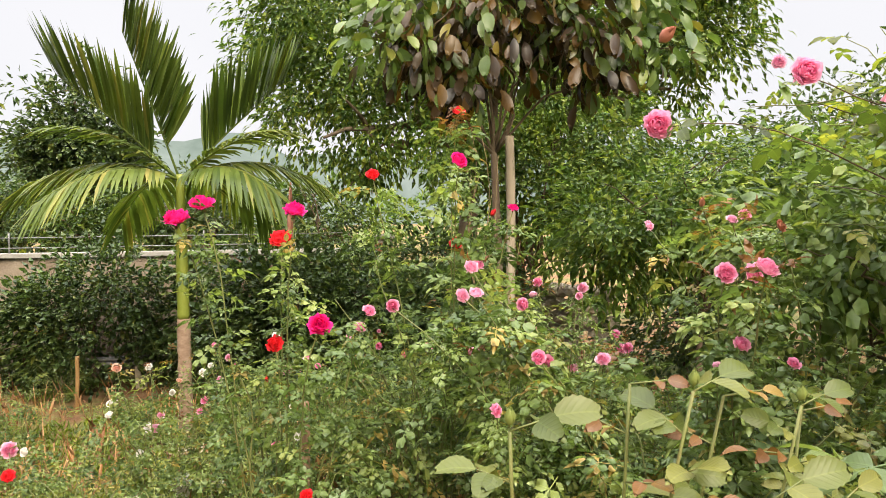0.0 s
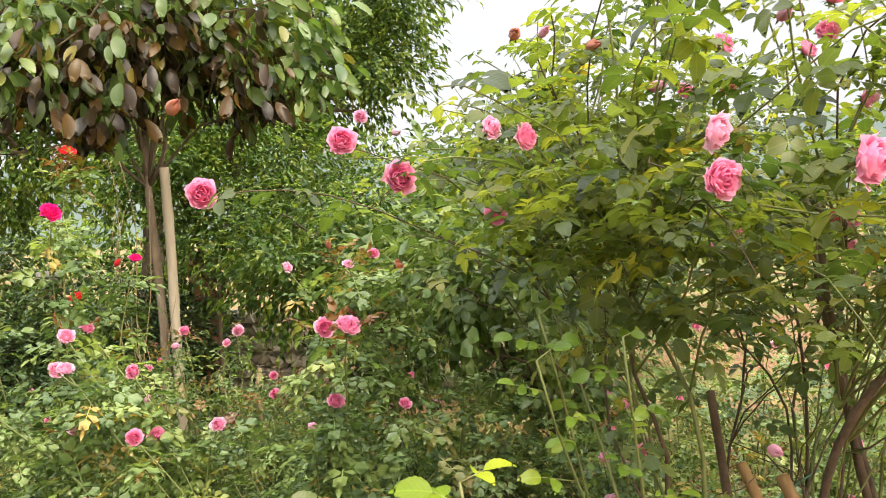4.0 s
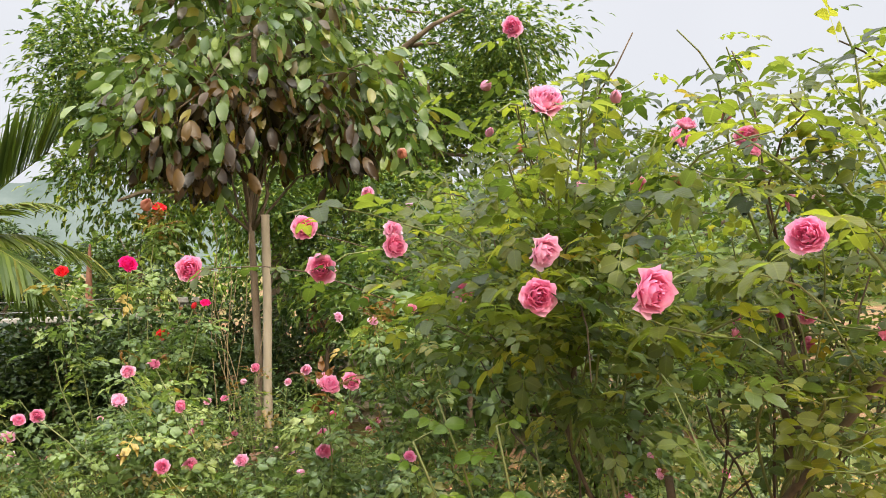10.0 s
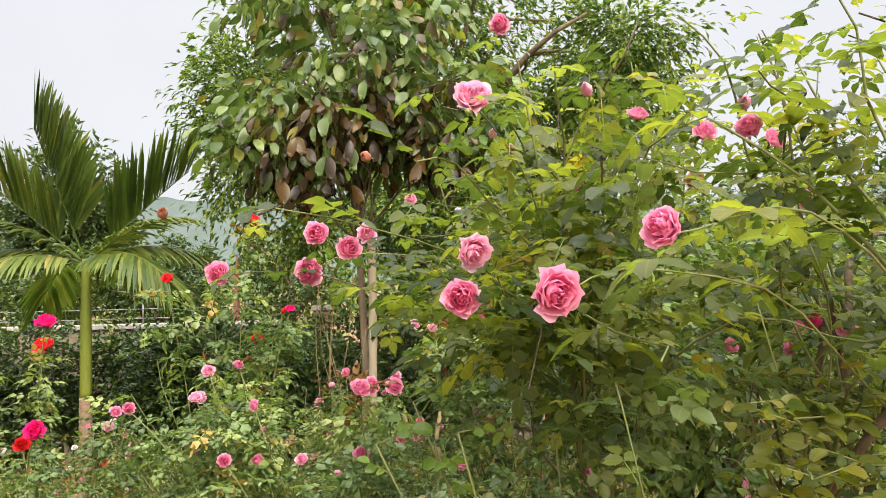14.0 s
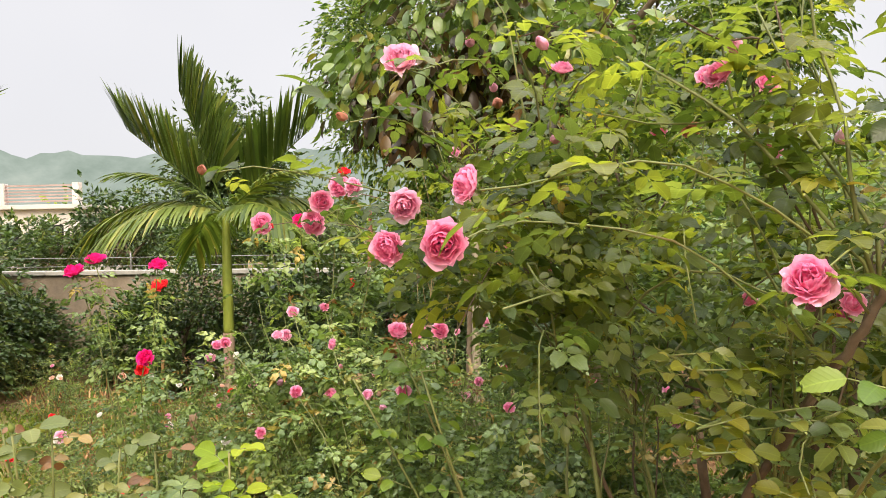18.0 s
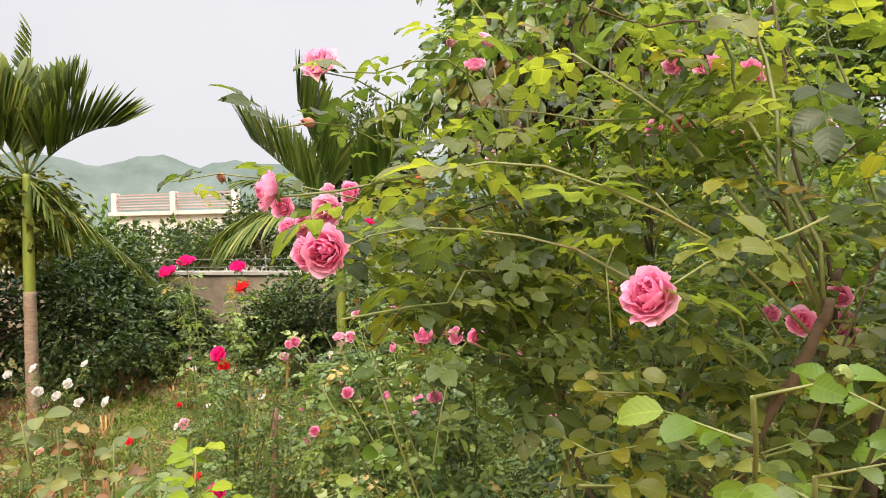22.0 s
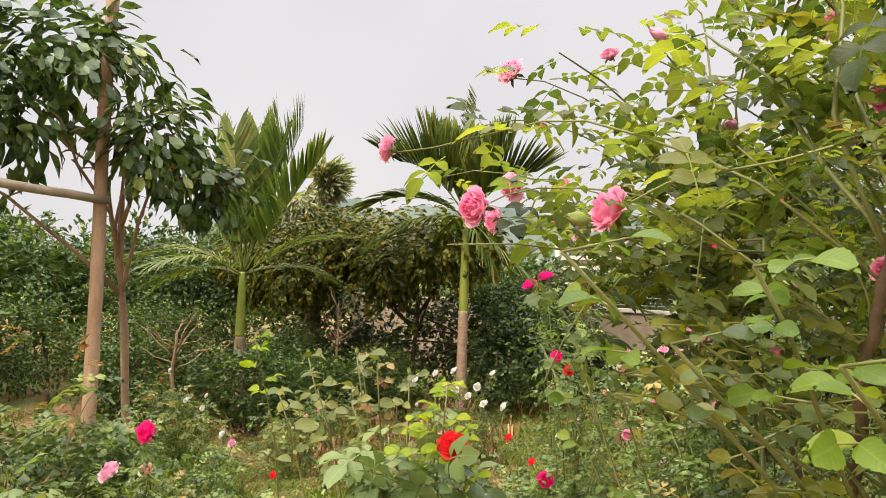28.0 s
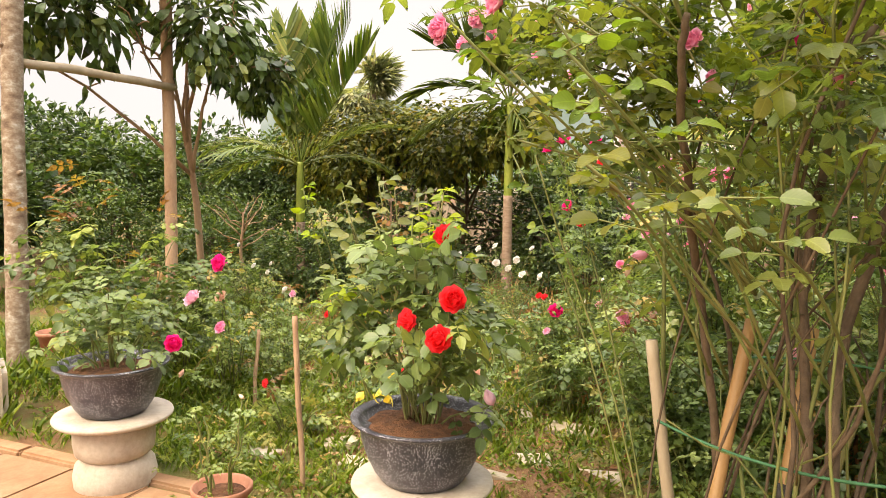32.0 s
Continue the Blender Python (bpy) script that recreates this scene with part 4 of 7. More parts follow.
def grass_cover():
    """Short grass and weeds in patches over the beds."""
    k = 56000
    x, y = rng.uniform(-6.5, 5.0, k), rng.uniform(-3.0, 8.5, k)
    keep = np.array([(((a - 0.7) / 1.3) ** 2 + ((b - 1.9) / 1.1) ** 2 < 1) or ((a + 0.3) / 0.9) ** 2 + ((b - 4.6) / 0.9) ** 2 < 1 or ((a + 1.3) / 2.2) ** 2 + ((b - 4.4) / 2.6) ** 2 < 1 or noise.noise((a * 0.7, b * 0.7, 1.0)) + 0.35 * noise.noise((a * 2.5, b * 2.5, 2.0)) > 0.0 and (b > -0.75 or b > -1.1 + 0.66 * (a - 0.1) + 0.05) and (b > -0.75 or a < 0.6) for a, b in zip(x, y)])
    x, y = x[keep], y[keep]
    z = np.array([gz(a, b) for a, b in zip(x, y)])
    P_ = np.stack([x, y, z - 0.01], 1)
    d = scatter_dirs(len(x), 0.4) * 0.55 + np.array([0, 0, 0.8])
    v, t = leaves(P_, d, scatter_dirs(len(x)), rng.uniform(0.05, 0.17, len(x)), "far", 0.3)
    k = 15000
    x, y = rng.uniform(-3.4, 1.9, k), rng.uniform(-1.9, 0.9, k)
    keep = np.array([b > -0.74 + 0.66 * (a - 0.67) + 0.06 and (a < 0.75 or b > -0.6) and noise.noise((a * 1.3, b * 1.3, 31.0)) > -0.18 for a, b in zip(x, y)])
    x, y = x[keep], y[keep]
    P_ = np.stack([x, y, np.full(len(x), -0.01)], 1)
    w, h = leaves(P_, scatter_dirs(len(x), 0.4) * 0.6 + np.array([0, 0, 0.75]), scatter_dirs(len(x)), rng.uniform(0.05, 0.2, len(x)) * np.where(x < -0.6, 1.25, 0.8), "far", 0.26)
    t = np.concatenate([np.asarray(t), np.asarray(h) + len(v)])
    v = np.concatenate([np.asarray(v), np.asarray(w)])
    ob = new("grass", fast_mesh("grass", v, t, M["grass"]))
    tagged(ob, "patchy bright green short grass on the soil", "grass", kind="stuff")
    k = 20000
    x, y = rng.uniform(-2.6, 5.0, k), rng.uniform(-1.3, 2.2, k)
    keep = np.array([noise.noise((a * 1.6, b * 1.6, 21.0)) > -0.2 and (b > -0.7 or a < 0.6) and b > -0.95 + 0.66 * (a - 0.1) * (a < 0.7) for a, b in zip(x, y)])
    x, y = x[keep], y[keep]
    P_ = np.stack([x, y, [gz(a, b) + rand(0.0, 0.05) for a, b in zip(x, y)]], 1)
    v, t = leaves(P_, scatter_dirs(len(x), 0.4) + np.array([0, 0, 0.25]), np.array([0, 0, 1.0]) + rng.normal(0, 0.4, (len(x), 3)), rng.uniform(0.018, 0.05, len(x)), "far", 1.3)
    ob = new("ground_cover", fast_mesh("ground_cover", v, t, M["grass"]))
    tagged(ob, "bright green creeping ground cover between the stones", "ground cover", kind="stuff")
    k = 10000
    x, y = rng.uniform(-5, 7.5, k), rng.uniform(-1.0, 8, k)
    keep = np.array([(noise.noise((a * 1.1, b * 1.1, 7.0)) > 0.0 or b < 0.4) and b > -0.95 + 0.66 * (a - 0.1) * (a < 0.7) for a, b in zip(x, y)])
    x, y = x[keep], y[keep]
    P_ = np.stack([x, y, [gz(a, b) + rand(0.01, 0.22) for a, b in zip(x, y)]], 1)
    v, t, u = compound(P_, scatter_dirs(len(x), 0.3), np.array([0, 0, 1.0]) + rng.normal(0, 0.3, (len(x), 3)), rng.uniform(0.02, 0.05, len(x)), 3, "far")
    ob = new("weeds", fast_mesh("weeds", v, t, M["weed"]))
    tagged(ob, "low leafy weeds covering the garden soil", "weeds", kind="stuff")
    k = 7000
    x, y = rng.uniform(-4, 6.5, k), rng.uniform(-0.6, 6, k)
    P_ = np.stack([x, y, [gz(a, b) + rand(0.0, 0.03) for a, b in zip(x, y)]], 1)
    v, t = leaves(P_, scatter_dirs(k, 0.2), np.array([0, 0, 1.0]) + rng.normal(0, 0.4, (k, 3)), rng.uniform(0.03, 0.08, k), "broad")
    ob = new("leaf_litter", fast_mesh("leaf_litter", v, t, M["dead_leaf"]))
    tagged(ob, "dry brown fallen leaves lying on the soil", "leaf litter", kind="stuff")

    k = 5200
    x, y = rng.uniform(-5, 4.0, k), rng.uniform(-0.4, 7.5, k)
    keep = np.array([noise.noise((a * 0.9, b * 0.9, 12.0)) > 0.02 and b > 1.6 and a < 2.6 for a, b in zip(x, y)])
    x, y = x[keep], y[keep]
    P_ = np.stack([x, y, [gz(a, b) - 0.02 for a, b in zip(x, y)]], 1)
    d = scatter_dirs(len(x), 0.4) * 0.35 + np.array([0, 0, 1.0])
    v, t = leaves(P_, d, scatter_dirs(len(x)), rng.uniform(0.15, 0.5, len(x)), "long", 0.09)
    ob = new("dry_stalks", fast_mesh("dry_stalks", v, t, M["dead_leaf"]))
    tagged(ob, "thin dry brown stalks standing among the roses", "dry stalks", kind="stuff")


grass_cover()


# ---- distance ----
def hills():
    V, F, n = [], [], 160
    for i in range(n):
        a = radians(20 + 140 * i / (n - 1))
        h = 46 + 14 * noise.noise((i * 0.06, 0, 3)) + 7 * noise.noise((i * 0.2, 5, 3)) + 3 * noise.noise((i * 0.7, 9, 1)) + rand(0, 1.6)
        x, y = math.cos(a) * 420, math.sin(a) * 420
        V += [(x, y, -2), (x, y, h * 0.6), (x * 1.06, y * 1.06, h)]
    for i in range(n - 1):
        F += [(3 * i, 3 * i + 3, 3 * i + 4, 3 * i + 1), (3 * i + 1, 3 * i + 4, 3 * i + 5, 3 * i + 2)]
    tagged(new("backdrop", mesh_of("backdrop", V, F, M["hills"])), "distant grey-green wooded hills, a self-lit backdrop with haze in its colour", "hills", kind="structure")


hills()


def far_belt():
    """A belt of far trees that closes the view over the ground."""
    lumps = []
    for i in range(70):
        a = radians(-5 + 200 * i / 69 + rand(-1, 1))
        d = rand(38, 52)
        h = rand(2.6, 4.4)
        lumps.append(((math.cos(a) * d, math.sin(a) * d, h * 0.35), (rand(2.5, 4.0), rand(2.5, 4.0), h * 0.55)))
    v, t = crown(lumps, 17000, 0.7, "far", 0.9, 20, 0.2, 0.5)
    tagged(new("far_woods", fast_mesh("far_woods", v, t, M["mango_leaf"])), "belt of green trees beyond the garden", "woods", kind="stuff")


far_belt()

def far_building():
    ob = thing("house", (-23.0, 33.0, gz(0, 9)), "far white flat-roofed house with a railed rooftop terrace", "house")
    g = gz(0, 9)
    x0, x1, y0, y1 = -27.0, -19.0, 33.0, 39.0
    part("wall", mesh_of("wall", *box(x0, x1, y0, y1, g - 0.1, 3.2, 0.03), M["white_paint"], False), ob)
    part("roof_slab", mesh_of("roof_slab", *box(x0 - 0.3, x1 + 0.3, y0 - 0.3, y1 + 0.3, 3.2, 3.45, 0.03), M["white_paint"], False), ob)
    for x in (x0, (x0 + x1) / 2, x1):
        part("post", mesh_of("post", *box(x - 0.18, x + 0.18, y0 - 0.2, y0 + 0.16, 3.45, 4.55, 0.02), M["white_paint"], False), ob)
    for i in range(6):
        z = 3.58 + i * 0.16
        part("rail", mesh_of("rail", *box(x0, x1, y0 - 0.1, y0 + 0.02, z, z + 0.08), M["roof_metal"], False), ob)
    for i in range(3):
        x = x0 + 1.2 + i * 2.4
        w = part("window", mesh_of("window", *box(x, x + 1.2, y0 - 0.06, y0 + 0.05, 1.0, 2.4, 0.02), M["shade_net"], False), ob)


far_building()


def garden_wall():
    y, x0, x1, top = 9.5, -14.0, 1.0, 1.24
    g = gz(0, 9.5)
    wall = new("wall_north", mesh_of("wall_north", *box(x0, x1, y, y + 0.2, g - 0.1, top, 0.008), M["wall_render"], False))
    tagged(wall, "weathered rendered brick garden wall with stained patches", "wall", kind="structure")
    k = 0
    x = x0
    while x < x1:
        w = min(1.0, x1 + 0.03 - x)
        c = new("coping_stone", mesh_of("coping_stone", *box(x + 0.006, x + w - 0.006, y - 0.05, y + 0.25, top + 0.002, top + 0.07, 0.01), M["coping"], False))
        c.parent = wall
        x += 1.0
    # bricks showing where the render has come off
    me = mesh_of("brick", *box(-0.105, 0.105, -0.02, 0.012, -0.03, 0.03, 0.004), M["old_brick"], False)
    for r in range(9):
        for i in range(10):
            px_ = -0.55 + i * 0.225 + (r % 2) * 0.11
            if noise.noise((px_ * 2, r * 0.4, 0)) > -0.25:
                b = new("brick", me)
                b.parent = wall
                b.location = (px_ + rand(-0.004, 0.004), y - 0.004, top - 0.08 - r * 0.072)
    for i in range(6):
        x = x0 + 2.6 * i
        p = thing("fence_post", (x, y + 0.1, top + 0.07), "thin grey metal post on the garden wall", "fence post", "wire fence posts")
        part("rod", mesh_of("rod", *tube([(x, y + 0.1, top + 0.05), (x, y + 0.1, top + 0.36)], 0.012, 6), M["wire"]), p)
    for z in (top + 0.16, top + 0.3):
        v, f = tube(bend((x0, y + 0.085, z), (x1, y + 0.085, z), -0.02, 12), 0.006, 5)
        w = new("fence_wire", mesh_of("fence_wire", v, f, M["wire"]))
        tagged(w, "thin grey wire strung above the garden wall", "wire", "wire fence")


garden_wall()


def brick_pillar(at, high, wide, label):
    ob = thing("brick_pillar", at, label, "pillar", "old brick pillars")
    x, y, z = at
    part("core", mesh_of("core", *box(x - wide / 2 + 0.012, x + wide / 2 - 0.012, y - wide / 2 + 0.012, y + wide / 2 - 0.012, z - 0.1, z + high, 0), M["mortar"], False), ob, "grey mortar")
    L = wide / 2 - 0.012
    me = mesh_of("brick", *box(-L / 2, L / 2, -0.02, 0.02, -0.033, 0.033, 0.005), M["brick"], False)
    rows = int(high / 0.078)
    for r in range(rows):
        for side in range(4):
            for i in (-1, 1):
                b = new("brick", me)
                b.parent = ob
                q = Matrix.Rotation(side * math.pi / 2, 4, "Z")
                b.matrix_basis = Matrix.Translation((0, 0, 0.04 + r * 0.078)) @ q @ Matrix.Translation((i * (L / 2 + 0.006) + (0.01 if r % 2 else -0.01), -wide / 2 + 0.015 + rand(-0.004, 0.004), 0))
    part("cap", mesh_of("cap", *box(x - wide * 0.62, x + wide * 0.62, y - wide * 0.62, y + wide * 0.62, z + high, z + high + 0.07, 0.01), M["coping"], False), ob, "grey stone cap")
    return ob


A1, A2 = (3.36, 8.77, 1.27), (1.62, 10.05, 1.31)
brick_pillar((A1[0], A1[1], gz(6, 9)), 1.98, 0.28, "weathered orange brick pillar with a stone cap")
brick_pillar((A2[0], A2[1], gz(6, 9)), 1.85, 0.26, "orange brick pillar half hidden by shrubs")


def rubble_wall():
    a, b = (3.70, 9.71, 1.19), (4.57, 8.25, 1.22)
    ob = thing("rubble_wall", (a[0], a[1], gz(0, 9)), "low dry wall of beige rubble stones", "rubble wall")
    me = bpy.data.meshes.new("rubble_stone")
    bm = bmesh.new()
    bmesh.ops.create_icosphere(bm, subdivisions=1, radius=0.5)
    for q in bm.verts:
        q.co *= 0.85 + 0.35 * noise.noise(q.co * 2.3)
    bm.to_mesh(me)
    bm.free()
    me.materials.append(M["stone"])
    a, b = np.array(a), np.array(b)
    for r in range(6):
        for i in range(18):
            c = a + (b - a) * ((i + 0.5 * (r % 2)) / 17.0)
            st = new("rubble_stone", me)
            st.parent = ob
            st.location = (c[0] - a[0] + rand(-0.03, 0.03), c[1] - a[1] + rand(-0.08, 0.08), 0.08 + r * 0.2)
            st.scale = (rand(0.26, 0.38), rand(0.28, 0.4), rand(0.22, 0.28))
            st.rotation_euler = (rand(-0.3, 0.3), rand(-0.3, 0.3), rand(0, 6.28))


rubble_wall()

# ---- trees and shrubs behind ----
G0 = gz(0, 9)
tree("mango_tree", (2.9, 10.2, G0), (3.1, 10.5, 3.0),
     [((3.2, 10.6, 5.4), (3.3, 2.4, 2.3)), ((1.2, 10.2, 3.6), (1.7, 1.6, 1.5)), ((5.2, 10.4, 4.0), (1.6, 1.8, 2.0)), ((3.0, 10.0, 7.2), (2.2, 2.0, 1.5)), ((0.4, 10.3, 5.0), (1.0, 1.2, 1.2)), ((3.3, 9.6, 3.4), (2.0, 1.2, 1.0)), ((6.23, 8.85, 5.48), (1.2, 1.2, 1.2)), ((6.11, 8.94, 4.14), (1.0, 1.0, 0.9)), ((0.05, 11.74, 4.71), (1.0, 1.0, 1.2)), ((6.15, 9.72, 4.82), (1.2, 1.2, 1.0))],
     "large spreading mango tree with dense glossy leaves", 44000, 0.165, "slim", "mango_leaf", 0.22, clump=0.36, per=52, droop=0.55, shell=0.25, limbs=14, fork=8)


def bronze_tree():
    """A young tree on one straight stem: whorls of large hanging leaves, green above, bronze to nearly black inside and below."""
    foot = (2.15, 4.75, gz(2, 4.75))
    ob = thing("star_apple_tree", foot, "young broad-leaved tree with bronze undersides to its leaves", "tree")
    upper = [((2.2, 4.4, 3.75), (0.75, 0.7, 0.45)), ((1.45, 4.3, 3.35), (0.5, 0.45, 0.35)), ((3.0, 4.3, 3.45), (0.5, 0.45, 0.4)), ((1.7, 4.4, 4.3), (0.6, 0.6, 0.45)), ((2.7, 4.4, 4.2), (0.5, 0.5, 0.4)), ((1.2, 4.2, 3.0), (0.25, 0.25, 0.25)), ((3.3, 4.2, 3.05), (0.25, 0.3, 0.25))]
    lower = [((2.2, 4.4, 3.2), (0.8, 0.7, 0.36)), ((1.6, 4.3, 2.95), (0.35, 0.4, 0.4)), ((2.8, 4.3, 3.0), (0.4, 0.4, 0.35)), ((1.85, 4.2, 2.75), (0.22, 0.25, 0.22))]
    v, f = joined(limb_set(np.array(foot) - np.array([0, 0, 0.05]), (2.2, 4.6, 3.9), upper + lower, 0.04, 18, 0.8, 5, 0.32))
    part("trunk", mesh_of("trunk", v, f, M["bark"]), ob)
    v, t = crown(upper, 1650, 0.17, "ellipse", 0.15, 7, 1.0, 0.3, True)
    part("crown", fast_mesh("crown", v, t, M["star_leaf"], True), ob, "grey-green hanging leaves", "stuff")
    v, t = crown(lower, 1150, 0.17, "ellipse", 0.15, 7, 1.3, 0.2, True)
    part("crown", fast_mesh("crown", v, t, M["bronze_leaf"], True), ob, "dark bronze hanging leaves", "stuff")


bronze_tree()


def supports():
    ob = thing("support_pole", (2.26, 4.56, gz(2, 4.56)), "pale bamboo pole propping up a young tree", "pole")
    p = bend((2.26, 4.56, gz(2, 4.56) - 0.05), (2.26, 4.56, 2.38), 0, 24, 0.006)
    r = np.full(24, 0.036)
    r[::5] += 0.004
    part("culm", mesh_of("culm", *tube(p, r, 10), M["grey_bamboo"]), ob)
    ob = thing("dry_stems", (2.0, 4.2, gz(2, 4.2)), "thin dry bare stems beside the young tree", "dry stems")
    pieces = []
    for i in range(8):
        a = (2.0 + rand(-0.08, 0.08), 4.2 + rand(-0.08, 0.08), gz(2, 4.2) - 0.03)
        b = (2.0 + rand(-0.4, 0.25), 4.2 + rand(-0.3, 0.3), rand(1.5, 2.5))
        pieces.append(tube(bend(a, b, 0, 14, 0.07), np.linspace(0.006, 0.002, 14), 5))
    for i in range(3):
        a = np.array([2.45 + 0.1 * i, 4.3, gz(2, 4.3)])
        pieces.append(tube(bend(a, a + np.array([-0.25 + 0.2 * i, 0.0, 1.2]), 0, 9, 0.05), np.linspace(0.03, 0.018, 9), 6))
    for v, f in pieces:
        part("stem", mesh_of("stem", v, f, M["dry_stem"]), ob)


supports()
tree("far_tree", (-7.0, 23.0, G0), (-7.0, 23.0, 3.0), [((-7.0, 23.0, 4.4), (2.2, 1.8, 2.3)), ((-8.0, 23.0, 3.2), (1.2, 1.2, 1.4)), ((-6.0, 23.0, 3.4), (1.1, 1.2, 1.4))],
     "dark far tree rising above the orchard", 8000, 0.3, "far", "dark_leaf", 0.18, clump=0.5, per=24, shell=0.2)
for i, (x, y, r, h) in enumerate(((-12.5, 15, 1.9, 2.7), (-9.6, 14.5, 1.8, 2.6), (-6.8, 15.5, 1.7, 2.4), (-4.2, 14.5, 1.6, 2.2), (-1.8, 14.0, 1.5, 2.0), (-15.5, 17, 2.2, 3.0), (-11.0, 19, 2.0, 3.0), (-8.0, 19, 2.0, 2.8), (-2.5, 19, 2.0, 2.6), (0.5, 18.5, 1.8, 2.5),
                                (-19, 12, 2.3, 3.2), (-21, 8, 2.3, 3.4), (-18.5, 5, 2.2, 3.2), (-17, 1.5, 2.2, 3.2), (-15, 8.5, 2.0, 3.0), (-13.0, 5.5, 1.9, 2.8), (-12.5, 2.8, 1.9, 2.9), (-12.2, 0.2, 1.8, 2.9), (-12.0, -2.2, 1.9, 3.1), (-10.2, -3.6, 1.8, 3.0), (-17, -6, 2.4, 3.4), (-9.6, 0.9, 1.5, 2.3), (-9.3, -1.2, 1.5, 2.4), (-10.6, 3.6, 1.4, 2.2), (-6.0, 8.2, 1.2, 2.2), (-7.6, -2.6, 1.3, 2.1), (-6.2, -1.6, 1.0, 1.7), (-5.0, -2.9, 1.1, 1.9))):
    h *= (1.22 if -8.5 < x < 2 else 0.84) if y > 9 else 0.95
    r *= 0.78
    lumps = [((x, y, h * 0.62), (r * 0.8, r * 0.75, h * 0.36))]
    for j in range(5):
        a = rand(0, 6.28)
        lumps.append(((x + math.cos(a) * r * 0.62, y + math.sin(a) * r * 0.62, h * rand(0.4, 0.85)), (r * rand(0.32, 0.5), r * rand(0.32, 0.5), h * rand(0.14, 0.22))))
    tree("citrus_tree", (x, y, G0), (x, y, h * 0.5), lumps, "rounded green citrus tree in the orchard", 2300 if y < 9 else 2000, 0.2 if y < 9 else 0.21, "far", ("citrus_leaf", "dark_leaf", "orchard_leaf")[i % 3], 0.07, clump=0.26, per=20, group="orchard trees")
for i, (x, y, r, h) in enumerate(((-2.2, 8.5, 0.95, 1.6), (-1.0, 8.7, 0.8, 1.5), (-3.1, 8.8, 0.75, 1.0), (-5.0, 8.7, 0.8, 1.1), (0.0, 8.9, 0.7, 1.0), (0.9, 8.5, 0.9, 1.3), (1.6, 7.4, 0.8, 1.2), (2.6, 8.2, 0.9, 1.1), (5.4, 7.6, 1.0, 1.3), (6.6, 6.6, 1.1, 1.6), (8.2, 6.2, 1.2, 1.9), (-0.2, 7.6, 0.8, 1.45), (1.0, 6.9, 0.7, 1.3), (1.9, 9.3, 1.0, 1.7), (2.9, 9.2, 0.9, 1.5), (0.3, 7.0, 0.7, 1.5), (0.9, 8.0, 0.7, 1.6))):
    tree("dark_shrub", (x, y, gz(x, y)), (x, y, h * 0.4), [((x, y, gz(x, y) + h * 0.55), (r, r * 0.8, h * 0.52)), ((x + 0.3 * r, y - 0.2, h * 0.6), (r * 0.6, r * 0.5, h * 0.35))],
         "dense dark green shrub in front of the wall", 2900, 0.125, "far", "dark_leaf", 0.035, "old_cane", "shrub", clump=0.18, per=16, droop=0.2, group="shrubs along the wall", limbs=6)

# small leafy peach-like shrub with long leaves beside the climbing rose
tree("long_leaved_shrub", (3.9, 2.2, gz(3, 2.2)), (3.9, 2.2, 0.9), [((3.9, 2.2, 1.65), (1.0, 0.8, 0.6)), ((3.3, 2.0, 1.5), (0.6, 0.6, 0.45)), ((4.6, 2.4, 1.75), (0.8, 0.7, 0.6)), ((4.0, 2.2, 0.9), (0.5, 0.5, 0.5))],
     "tall shrub with long narrow leaves and a dark trunk", 4200, 0.14, "long", "shrub_leaf", 0.03, "old_cane", "shrub", clump=0.22, per=14, droop=0.45, shell=0.3, limbs=10)
tree("light_shrub", (4.4, 5.4, gz(3, 5.4)), (4.4, 5.4, 1.2), [((4.4, 5.4, 1.75), (1.5, 1.0, 0.8)), ((3.4, 5.2, 1.5), (0.8, 0.8, 0.7)), ((5.6, 5.4, 2.0), (1.2, 0.9, 0.8))],
     "light green shrub with narrow drooping leaves", 8000, 0.13, "slim", "mango_leaf", 0.04, "old_cane", "shrub", clump=0.22, per=30, droop=0.5, shell=0.2)
tree("light_shrub", (3.3, 7.6, gz(3, 7.6)), (3.3, 7.6, 1.3), [((3.3, 7.6, 2.0), (1.3, 0.8, 0.8)), ((2.6, 7.4, 2.7), (0.7, 0.6, 0.6)), ((4.2, 7.4, 2.5), (0.9, 0.7, 0.8)), ((3.4, 7.5, 3.2), (0.6, 0.5, 0.5)), ((5.2, 7.2, 2.2), (0.7, 0.6, 0.7))],
     "tall light green shrub with fine drooping leaves", 9000, 0.13, "slim", "mango_leaf", 0.04, "old_cane", "shrub", clump=0.22, per=32, droop=0.6, shell=0.2, fork=7)
tree("rear_tree", (9.5, 9.0, G0), (9.5, 9.0, 2.2), [((9.5, 9.0, 2.5), (2.4, 2.0, 1.6)), ((7.9, 8.6, 2.0), (1.4, 1.2, 1.0)), ((11.5, 9.0, 2.6), (2.0, 1.6, 1.5)), ((13.5, 8.0, 3.0), (2.2, 1.6, 1.8))],
     "dark green tree behind the climbing rose", 10000, 0.16, "far", "dark_leaf", 0.12, clump=0.4, per=20, droop=0.3)

